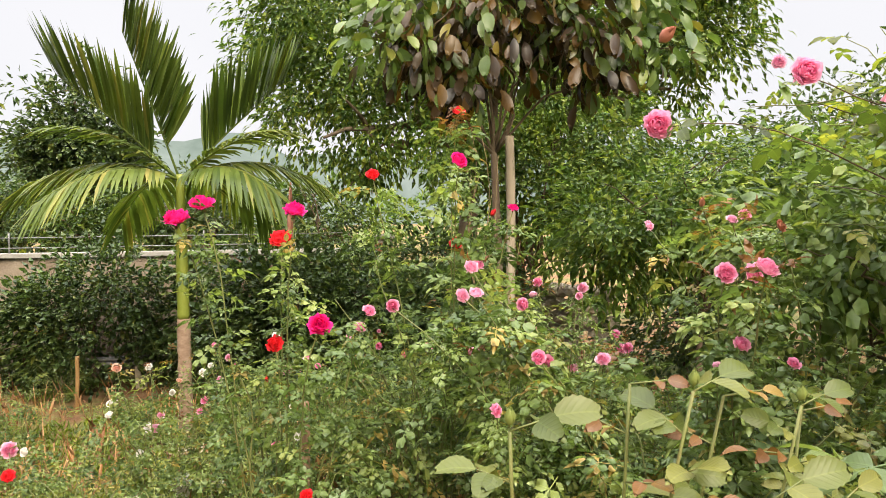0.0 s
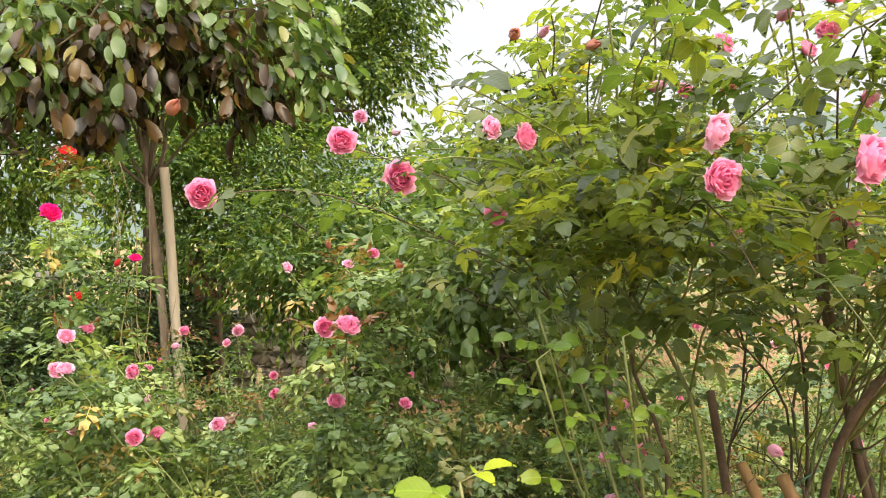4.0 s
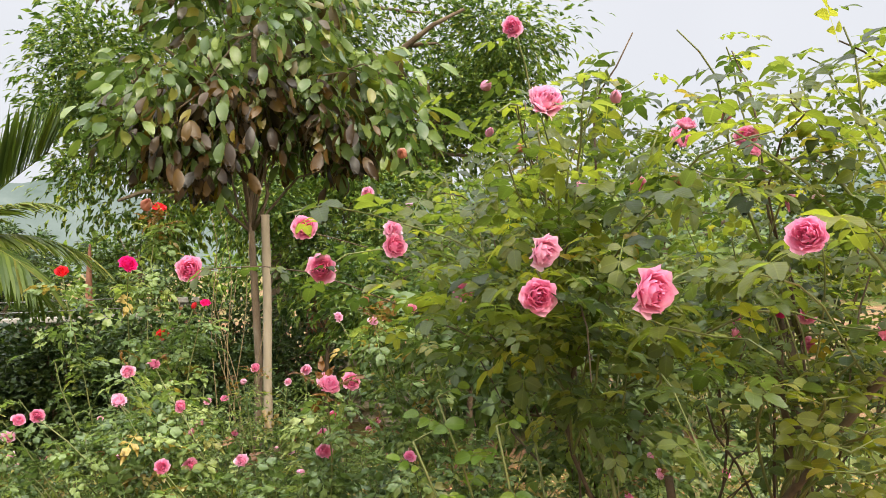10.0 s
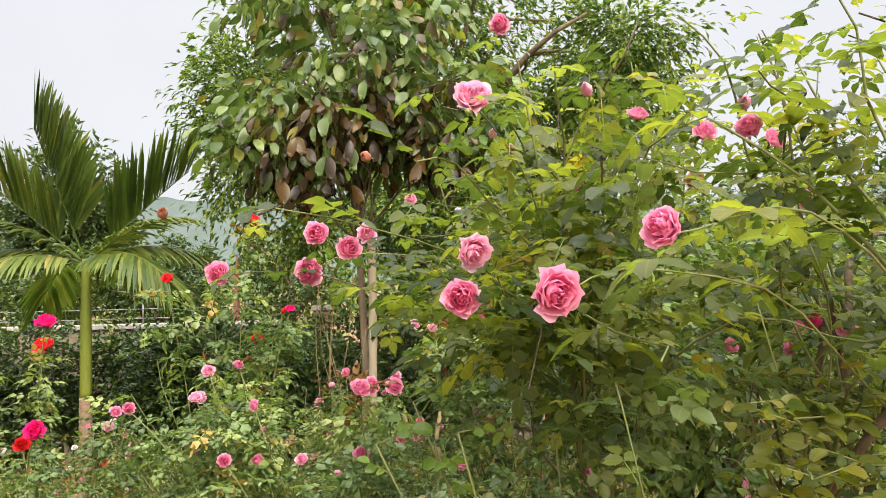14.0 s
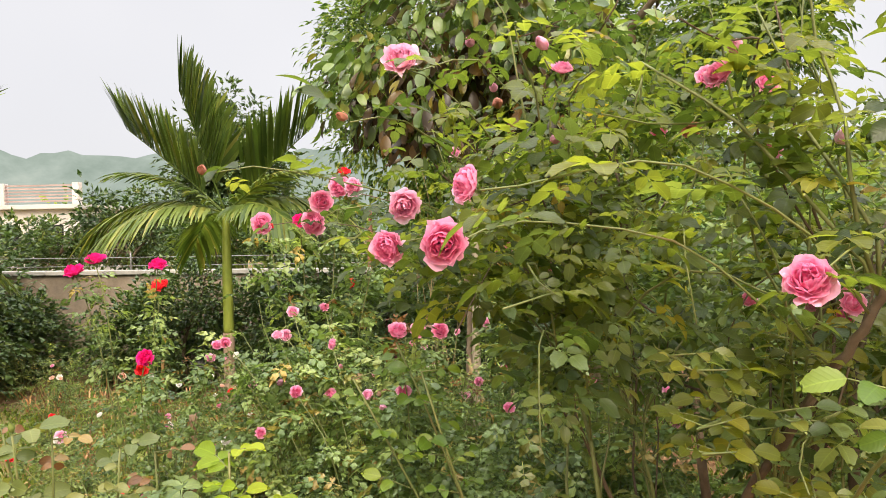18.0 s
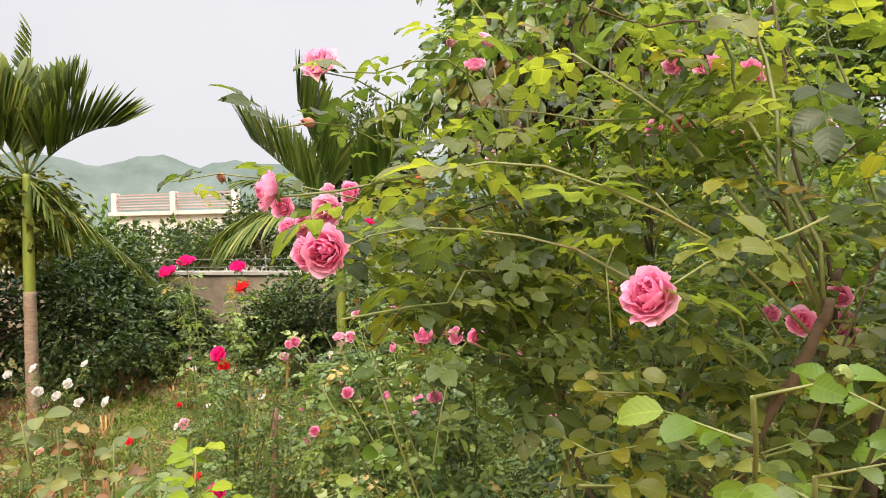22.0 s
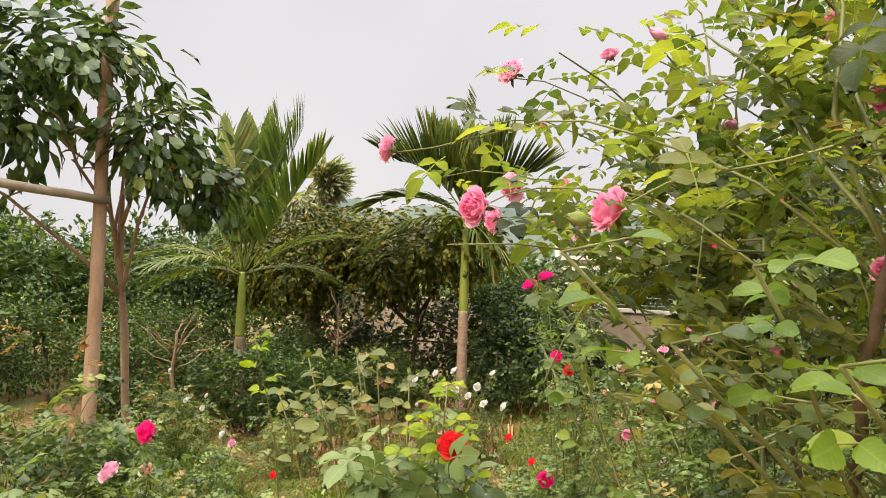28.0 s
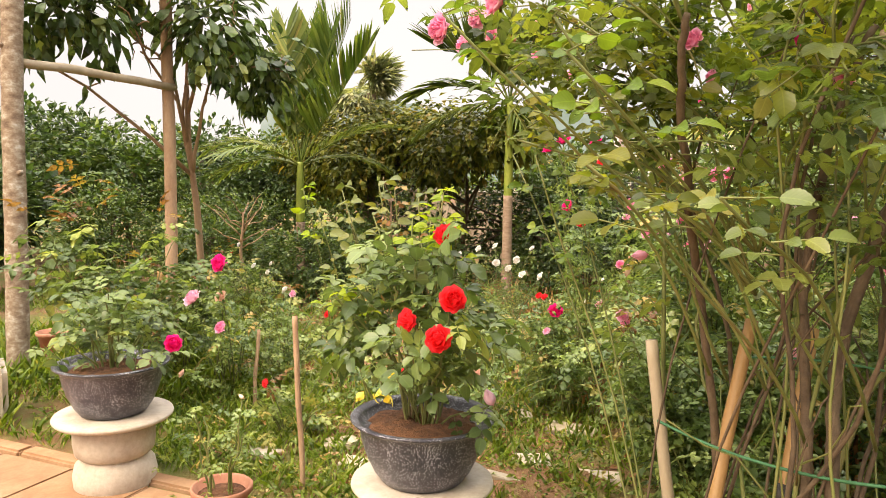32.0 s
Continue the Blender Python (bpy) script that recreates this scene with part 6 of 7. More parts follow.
    # tall whips against the sky
    for tip in ((2.46, 0.15, 2.52), (2.81, 0.16, 2.56), (2.85, 0.03, 2.53), (2.97, -0.23, 2.34), (2.98, -0.34, 2.43), (3.14, -0.19, 2.46), (3.12, 0.14, 2.53), (2.52, -0.07, 2.36), (2.65, 0.08, 2.40), (2.73, -0.22, 2.24), (2.82, 0.08, 2.27), (3.3, 0.05, 2.5), (3.2, 0.25, 2.58), (2.62, 0.5, 2.42), (2.78, 0.75, 2.5), (2.95, 0.55, 2.58), (3.1, 0.95, 2.6), (2.7, 1.0, 2.42), (3.0, 1.2, 2.5), (3.3, 0.8, 2.62), (3.5, 1.1, 2.6)):
        tip = np.array(tip)
        p0 = min(hubs, key=lambda h: np.linalg.norm(h[-1] - tip))
        s = p0[-2]
        p = bend(s, tip, 0.08, 9, 0.03)
        young.append(tube(p, np.linspace(0.0045, 0.002, 9), 5))
        dress(p, 15, 0.2, 0.03)
    last = sum(len(q) for q in PL)
    for i, (v, f) in enumerate(old):
        part("old_cane", mesh_of("old_cane", v, f, M["old_cane"] if rng.random() < 0.4 or i >= 15 else M["cane"]), ob, "woody brown cane")
    for v, f in young:
        part("shoot", mesh_of("shoot", v, f, M["cane"] if rng.random() < 0.6 else M["old_cane"]), ob)
    # the body of the bush
    k = 1100
    pos = rng.uniform(-1, 1, (k, 3))
    pos = pos[np.linalg.norm(pos, axis=1) < 1]
    w = len(pos)
    lump = np.array([[2.75, 0.25, 1.85, 0.6, 0.5, 0.33], [3.5, 0.5, 1.9, 0.9, 0.7, 0.45], [2.45, 0.15, 1.95, 0.35, 0.45, 0.25], [4.3, 0.7, 1.8, 0.8, 0.7, 0.55], [3.7, 1.2, 1.9, 0.9, 0.6, 0.5], [3.15, 0.6, 2.32, 0.4, 0.35, 0.26]])
    pick = lump[rng.choice(len(lump), w, p=[0.37, 0.2, 0.26, 0.03, 0.04, 0.1])]
    PL.append(pick[:, :3] + pos * pick[:, 3:])
    AL.append(scatter_dirs(w, 0.32))
    UL.append(np.array([0, 0, 1.0]) + rng.normal(0, 0.18, (w, 3)))
    PL_, AL_, UL_ = np.concatenate(PL), np.concatenate(AL), np.concatenate(UL)
    floor_ = 1.75 - 0.85 * ((PL_[:, 0] - 2.0) / 0.75).clip(0, 1)
    keep = PL_[:, 2] > floor_ + rng.normal(0, 0.08, len(PL_))
    keep &= (PL_[:, 2] > 1.3 + rng.normal(0, 0.06, len(PL_))) | (rng.random(len(PL_)) < 0.3)
    keep &= ~((PL_[:, 0] < 2.45) & (PL_[:, 2] > 1.98)) | (rng.random(len(PL_)) < 0.35)
    thick = (np.abs(PL_[:, 0] - 3.2) < 0.5) & (np.abs(PL_[:, 1] - 0.1) < 0.5) & (np.abs(PL_[:, 2] - 1.9) < 0.4)
    keep &= ~thick | (rng.random(len(PL_)) < 0.68)
    keep[first:last] = True
    PL_, AL_, UL_ = PL_[keep], AL_[keep], UL_[keep]
    low = PL_[:, 2] < 1.72 + rng.normal(0, 0.1, len(PL_))
    for m, tone_ in ((~low, "climber_leaf"), (low, "dark_climber_leaf")):
        v, t, u = compound(PL_[m], AL_[m], UL_[m], 0.048 * rng.uniform(0.55, 1.35, int(m.sum())), 5, "toothed")
        part("foliage", fast_mesh("foliage", v, t, M[tone_], True, u), ob, "", "stuff")
    face = (-0.2, -1, 0.1)
    for b in ((2.39, -0.48, 1.9), "pink", 0.085, (0.1, -1, -0.1)), ((2.44, -0.74, 1.98), "pink", 0.055, (-0.8, -0.5, 0.2)), ((2.27, -0.31, 1.89), "pink", 0.07, (-0.3, -1, 0)), ((2.30, -0.28, 1.97), "pale_pink", 0.07, (0.2, -0.8, -0.3)), \
            ((2.30, -0.30, 2.245), "pale_pink", 0.075, (0.0, -0.9, 0.5)), ((2.885, -0.67, 1.85), "pink", 0.072, (-0.35, -0.8, 0.45)), ((3.02, 0.24, 2.3), "pink", 0.07, (0, -0.8, 0.4)), ((1.985, 0.55, 2.06), "pink", 0.075, face), ((1.68, 0.71, 1.95), "pink", 0.08, face), \
            ((1.98, 0.25, 1.945), "pink", 0.075, face), ((2.6, -0.31, 2.215), "pink", 0.042, (0, -0.5, 0.8)):
        bloom(ob, *b)
    for spot, key, across in (((2.45, 0.15, 2.54), "pink", 0.055), ((3.03, 0.07, 2.33), "pink_bud", 0.06), ((2.62, 0.14, 2.14), "pink_bud", 0.05), ((2.31, 1.14, 2.22), "pale_pink", 0.05), ((2.51, 1.28, 2.19), "pale_pink_bud", 0.05), ((2.49, 0.64, 1.86), "pink", 0.07),
                              ((2.48, 0.20, 2.24), "faded_bud", 0.05), ((2.94, -0.10, 2.24), "pink", 0.06), ((2.12, 0.11, 2.03), "pale_pink", 0.05), ((2.12, 0.02, 2.19), "faded_bud", 0.04), ((1.58, 0.47, 2.11), "faded_bud", 0.05), ((3.11, -0.31, 1.78), "pink", 0.05),
                              ((2.47, 0.36, 2.31), "pink_bud", 0.04), ((2.58, -0.10, 2.31), "pink_bud", 0.045), ((3.17, 0.04, 1.80), "magenta_bud", 0.06), ((3.04, -0.13, 2.08), "pink", 0.05), ((3.21, -0.05, 2.10), "pale_pink_bud", 0.05), ((2.08, -0.05, 1.99), "pink", 0.055),
                              ((2.41, 0.24, 2.41), "pink_bud", 0.05), ((3.09, 0.04, 2.24), "pink", 0.06), ((2.96, 0.19, 2.16), "faded", 0.05), ((3.24, 0.02, 1.79), "pink", 0.05), ((3.26, 0.04, 1.71), "pink", 0.05), ((2.77, -0.03, 1.27), "pink_bud", 0.05),
                              ((3.49, 0.57, 1.74), "pink", 0.06), ((3.18, 0.43, 1.71), "pink", 0.05), ((3.34, 0.40, 1.70), "pink", 0.05), ((2.90, 0.28, 2.17), "pink", 0.05), ((3.03, -0.9, 1.81), "green_bud", 0.027)):
        bloom(ob, spot, key, across, (rand(-0.7, 0.4), -1, rand(-0.1, 0.7)))
    return ob


climber()


def stake(name, a, b, r, mat, label, category="stake", band=False):
    ob = thing(name, a, label, category)
    a, b = np.array(a), np.array(b)
    n = 20
    p = bend(a - (b - a) * 0.05, b, 0, n, 0.004)
    rr = np.full(n, r)
    rr[::5] *= 1.1
    part("shaft", mesh_of("shaft", *tube(p, rr, 9), M[mat]), ob)
    if band:
        c = a + (b - a) * band
        part("binding", mesh_of("binding", *tube([c - (b - a) * 0.02, c, c + (b - a) * 0.02], [r * 1.25, r * 1.32, r * 1.25], 10), M["black_tape"]), ob, "black tape binding")
    return ob


def down(top, low, z=0.0):
    """Where the line from top through low meets the ground."""
    top, low = np.array(top), np.array(low)
    return tuple(top + (low - top) * ((top[2] - z) / (top[2] - low[2])))


stake("old_rose_trunk", down((3.02, 0.35, 1.36), (3.08, 0.33, 0.79)), (3.02, 0.34, 1.3), 0.013, "old_cane", "thick brown pruned rose trunk among the canes", "rose trunk")
stake("bamboo_stake", down((3.02, 0.12, 1.11), (3.06, -0.07, 0.68)), (3.02, 0.12, 1.11), 0.0175, "bamboo", "golden split bamboo stake bound with black tape", band=0.55)
stake("bamboo_stake", down((3.09, 0.30, 1.08), (3.13, 0.12, 0.66)), (3.09, 0.30, 1.08), 0.0165, "bamboo", "golden bamboo stake leaning in the climbing rose", band=0.62)
stake("wooden_stake", down((2.74, 0.06, 1.01), (2.80, 0.08, 0.60)), (2.74, 0.06, 1.01), 0.018, "grey_bamboo", "grey weathered stake beside the climbing rose")
stake("wooden_stake", down((0.93, -0.31, 0.82), (1.00, -0.31, 0.15), gz(0, 0.5)), (0.93, -0.31, 0.82), 0.0135, "pole_bark", "brown wooden stake in the flower bed")


def rope(points, r, label):
    ob = new("rope", mesh_of("rope", *tube(points, r, 6), M["green_rope"]))
    tagged(ob, label, "rope")


rope(bend((2.90, -0.10, 0.84), (3.44, -0.03, 0.84), -0.03, 14), 0.004, "green cord tied round the climbing rose")
rope(bend((3.00, 0.16, 1.00), (3.32, 0.20, 1.03), 0.01, 10), 0.003, "thin green cord between the stakes")

# ---- rose beds ----
rose_bush((1.35, 2.45, gz(1.3, 2.4)), "tall loose rose bush with red blooms", 1.75, 0.7, 26, 720, 0.062, "rose_leaf",
          [((1.41, 2.12, 1.98), "magenta", 0.09), ((1.52, 2.73, 2.29), "red", 0.08), ((1.05, 2.67, 1.95), "red", 0.07), ((1.52, 2.86, 1.58), "red", 0.08), ((1.75, 2.48, 1.77), "magenta", 0.06), ((1.69, 2.69, 1.74), "red_bud", 0.05)], shoots=14)
rose_bush((0.6, 1.95, gz(0.6, 1.9)), "tall slender rose bush with magenta blooms", 1.25, 0.35, 9, 170, 0.045, "rose_leaf",
          [((0.69, 1.95, 1.76), "magenta", 0.1, (0.1, -0.45, 1.0)), ((0.62, 2.1, 1.64), "red", 0.1), ((0.31, 2.01, 1.79), "magenta", 0.11, (0.0, -0.4, 1.0)), ((0.22, 1.96, 1.73), "magenta", 0.11, (-0.1, -0.5, 1.0)), ((0.79, 1.6, 1.33), "magenta", 0.09), ((0.60, 1.93, 1.21), "red", 0.075), ((0.99, 1.97, 1.33), "pink", 0.06), ((0.95, 1.98, 1.26), "pale_pink", 0.06)])
rose_bush((2.1, 1.3, gz(2.1, 1.3)), "spreading rose bush with small pink blooms", 1.25, 0.75, 30, 880, 0.062, "rose_leaf",
          [((2.15, 1.18, 1.52), "pink", 0.075), ((2.11, 0.89, 1.56), "pink", 0.075), ((1.51, 2.2, 1.5), "pink", 0.06), ((1.38, 1.91, 1.39), "pale_pink", 0.065), ((1.63, 1.87, 1.35), "pink", 0.06), ((1.67, 1.66, 1.14), "pink", 0.07), ((1.67, 1.86, 1.23), "pink_bud", 0.05),
           ((1.42, 1.91, 1.51), "pale_pink", 0.065), ((1.40, 1.72, 1.42), "pale_pink", 0.065), ((1.08, 1.86, 1.36), "pink", 0.06), ((2.11, 1.02, 1.31), "pink", 0.06), ((2.03, 1.03, 1.24), "pink_bud", 0.05), ((1.57, 1.43, 1.21), "pink", 0.06), ((2.24, 1.16, 1.52), "pink", 0.075)], shoots=10)
rose_bush((2.9, 1.7, gz(2.9, 1.7)), "leafy rose bush with a few pink blooms", 1.3, 0.7, 24, 640, 0.062, "rose_leaf",
          [((2.74, 2.02, 1.72), "pink", 0.06), ((2.43, 2.37, 1.67), "pale_pink", 0.06), ((2.51, 1.33, 1.17), "pink", 0.055), ((2.49, 1.96, 1.77), "faded_bud", 0.05), ((2.72, 1.72, 1.67), "faded", 0.06), ((2.50, 1.75, 1.50), "faded", 0.05), ((2.44, 1.63, 1.70), "pale_pink", 0.05)], shoots=12)
bed = ((0.7, 1.0, 0.42, 0.5, 140), (2.55, 0.75, 0.95, 0.5, 1000), (3.5, 1.2, 1.0, 0.55, 920), (0.2, 0.6, 0.38, 0.4, 98), (-0.3, 1.4, 0.54, 0.4, 251), (2.2, 2.3, 1.1, 0.6, 840), (3.2, 3.1, 1.0, 0.6, 840), (0.4, 3.2, 0.81, 0.5, 315), (-0.4, 3.0, 0.68, 0.5, 273),
       (1.0, 3.9, 1.0, 0.6, 570), (2.9, 4.3, 1.0, 0.6, 510), (-1.2, 2.2, 0.63, 0.45, 251), (-1.1, 4.0, 0.72, 0.5, 273), (-2.0, 3.2, 0.68, 0.5, 273), (-2.2, 1.6, 0.63, 0.45, 251), (-1.9, 5.0, 0.68, 0.5, 251), (0.2, 5.0, 0.81, 0.55, 294), (1.6, 5.6, 1.0, 0.6, 450),
       (-3.0, 2.4, 0.68, 0.5, 251), (-3.0, 4.2, 0.68, 0.5, 273), (-2.8, 0.8, 0.72, 0.45, 251), (-1.4, 0.6, 0.59, 0.4, 230), (-0.7, 0.3, 0.54, 0.4, 210), (0.35, -0.1, 0.38, 0.35, 98), (-3.7, 3.4, 0.63, 0.45, 230), (-3.9, 0.9, 0.72, 0.45, 230), (-1.0, 6.0, 0.63, 0.45, 210),
       (1.65, 1.75, 1.15, 0.55, 700), (0.9, 1.6, 0.85, 0.5, 520), (2.7, 2.4, 1.15, 0.55, 520), (0.2, 2.2, 0.68, 0.45, 266), (1.9, 3.2, 1.15, 0.55, 450), (0.1, 6.2, 0.81, 0.6, 224), (1.0, 6.6, 1.0, 0.6, 320), (2.4, 6.4, 1.1, 0.6, 320), (-0.3, 4.3, 0.72, 0.5, 210),
       (-2.2, 6.2, 0.72, 0.5, 182), (3.4, 5.0, 1.0, 0.6, 300))
bed += ((-3.4, 7.6, 0.9, 0.6, 260), (-2.4, 8.0, 0.8, 0.5, 220), (-4.4, 7.9, 0.85, 0.6, 240), (-3.0, 6.6, 0.7, 0.5, 220), (0.5, 3.7, 1.25, 0.6, 520), (-0.25, 3.6, 1.0, 0.5, 380), (0.9, 4.7, 1.35, 0.6, 480), (0.1, 4.6, 1.2, 0.6, 420), (1.7, 4.4, 1.2, 0.55, 420), (3.7, 1.5, 0.95, 0.55, 460), (4.4, 1.7, 1.0, 0.6, 460), (5.0, 1.1, 0.95, 0.55, 420), (5.6, 2.1, 1.1, 0.6, 420), (4.1, 0.95, 0.7, 0.4, 260), (6.3, 3.2, 1.2, 0.7, 420), (4.9, 0.35, 0.75, 0.5, 380), (4.2, 0.45, 0.8, 0.45, 380), (5.3, 1.2, 1.0, 0.55, 420), (5.9, 1.3, 1.1, 0.5, 380), (7.6, 1.1, 1.2, 0.7, 420), (8.6, 2.2, 1.3, 0.8, 420), (5.7, 0.5, 0.95, 0.6, 420), (6.5, 1.5, 1.1, 0.6, 420), (7.4, 2.4, 1.2, 0.7, 420), (6.9, 0.2, 1.0, 0.6, 380), (1.75, 3.4, 1.65, 0.5, 460), (2.4, 3.3, 1.6, 0.5, 460), (2.1, 2.85, 1.5, 0.45, 380), (1.1, 3.3, 1.35, 0.5, 420), (5.0, 3.3, 1.1, 0.6, 380))
kinds = ("pale_pink", "pink", "white", "white", "peach", "red")
for i, (x, y, h, r, k) in enumerate(bed):
    z = gz(x, y)
    few = []
    for j in range(int(rng.integers(1, 4))):
        a, q = rand(0, 6.28), r * rand(0.2, 0.9)
        key = ("pink", "pale_pink", "pink_bud")[j % 3] if x > 0.9 else kinds[int(rng.integers(len(kinds)))]
        few.append(((x + math.cos(a) * q, y + math.sin(a) * q, z + h * rand(0.8, 1.08)), key, rand(0.045, 0.075)))
    words = "low bushy garden rose with scattered small blooms" if h < 0.8 else "bushy garden rose with dark green leaves"
    rose_bush((x, y, z), words, h, r, 12, int(k * 0.9), 0.053, ("light_rose_leaf" if i % 3 else "rose_leaf") if x < 0.9 else ("rose_leaf" if i % 3 else "light_rose_leaf"), few, "bush" if y < 2.2 else "far", "garden roses", shoots=6 if i % 2 else 0, bare=0.12)
rose_bush((-2.5, 3.9, gz(0, 3.9)), "rose bush covered with white blooms", 0.75, 0.55, 16, 260, 0.045, "rose_leaf",
          [((-2.92, 3.72, 0.66), "white", 0.09), ((-2.77, 3.86, 0.70), "white", 0.1), ((-2.49, 3.85, 0.45), "white", 0.1), ((-2.41, 3.91, 0.56), "white", 0.1), ((-2.58, 4.30, 0.67), "white", 0.09), ((-2.21, 3.83, 0.41), "white", 0.1), ((-1.98, 3.90, 0.41), "white", 0.11), ((-2.94, 3.44, 0.60), "white", 0.09), ((-2.60, 3.75, 0.51), "white", 0.1)], "far", "white roses")
rose_bush((-0.5, 2.2, gz(0, 2.2)), "low rose bush with white blooms", 0.5, 0.45, 12, 200, 0.045, "rose_leaf",
          [((-0.10, 3.51, 0.08), "white", 0.15), ((0.08, 3.68, 0.02), "white", 0.08), ((-1.44, 4.32, 0.12), "pale_pink", 0.12), ((-0.57, 4.60, 0.15), "white", 0.08), ((-0.91, 4.86, 0.29), "white", 0.09)], "bush", "white roses")
rose_bush((0.6, 1.6, gz(0, 1.6)), "slender rose with a single dark red bloom", 0.75, 0.2, 4, 40, 0.04, "rose_leaf", [((0.84, 1.48, 0.67), "magenta", 0.1), ((0.89, 1.36, 0.56), "pale_pink", 0.06)])
rose_bush((-0.77, -0.12, 0.00), "slender rose with magenta and peach blooms", 0.7, 0.3, 8, 120, 0.045, "rose_leaf", [((0.10, -0.42, 1.00), "magenta", 0.11), ((-0.17, -0.50, 0.77), "pale_pink", 0.12), ((-0.07, -0.36, 0.78), "peach", 0.08), ((0.14, -0.43, 0.64), "pink", 0.08), ((0.24, -0.67, 0.43), "peach", 0.05)])


# ---- sprays close to the path ----
def spray(foot, tip, sets, size, mat, label, bud=None, lean=0.15):
    """A single strong shoot from the ground with large separate leaves near its end."""
    foot, tip = np.array(foot), np.array(tip)
    ob = thing("rose_shoot", foot, label, "rose shoot", "strong young shoots")
    mid = (foot + tip) / 2 + np.array([rand(-0.05, 0.05), rand(0.0, 0.08), 0.1])
    p = bend(foot, tip, 0, 10, 0.01, mid)
    part("stem", mesh_of("stem", *tube(p, np.linspace(0.0042, 0.0026, 10), 7), M["cane"]), ob)
    for i in range(sets):
        q = 1.0 - 0.3 * i / max(sets, 1)
        c = np.array([np.interp(q, np.linspace(0, 1, 10), p[:, j]) for j in range(3)])
        a = i * 2.4 + rand(-0.4, 0.4)
        short = 0.5 if size > 0.058 else 1.0
        d = np.array([math.cos(a), math.sin(a), rand(0.0, 0.35) + 0.5 * (1 - short)])
        side = unit(np.cross([0, 0, 1.0], d))
        L = size * rand(0.75, 1.1)
        stalk = tube([c, c + unit(d) * L * 0.9 * short, c + unit(d) * L * 1.6 * short], [0.0018, 0.0014, 0.001], 4)
        part("leaf_stalk", mesh_of("leaf_stalk", *stalk, M["cane"]), ob)
        for w, s, big in ((1.6, 0, 1.0), (1.05, 1, 0.85), (1.05, -1, 0.85), (0.5, 1, 0.65), (0.5, -1, 0.65))[: 5 if i % 2 else 3]:
            at = c + unit(d) * L * w * short
            al = unit(d) * (1.0 if s == 0 else 0.35) + side * s
            v, t = leaves(at[None], (al + np.array([0, -0.1, -0.25]) + rng.normal(0, 0.12, 3))[None], (np.array([0.05, -0.6, 0.75]) + rng.normal(0, 0.32, 3))[None], L * big, "fine", 0.92)
            part("leaf", fast_mesh("leaf", v, t, M[mat], True, leaf_uv("fine", 1)), ob)
    if bud:
        bloom(ob, tuple(tip + np.array([0, 0, 0.015])), bud, 0.028, (0, -0.2, 1))
    return ob


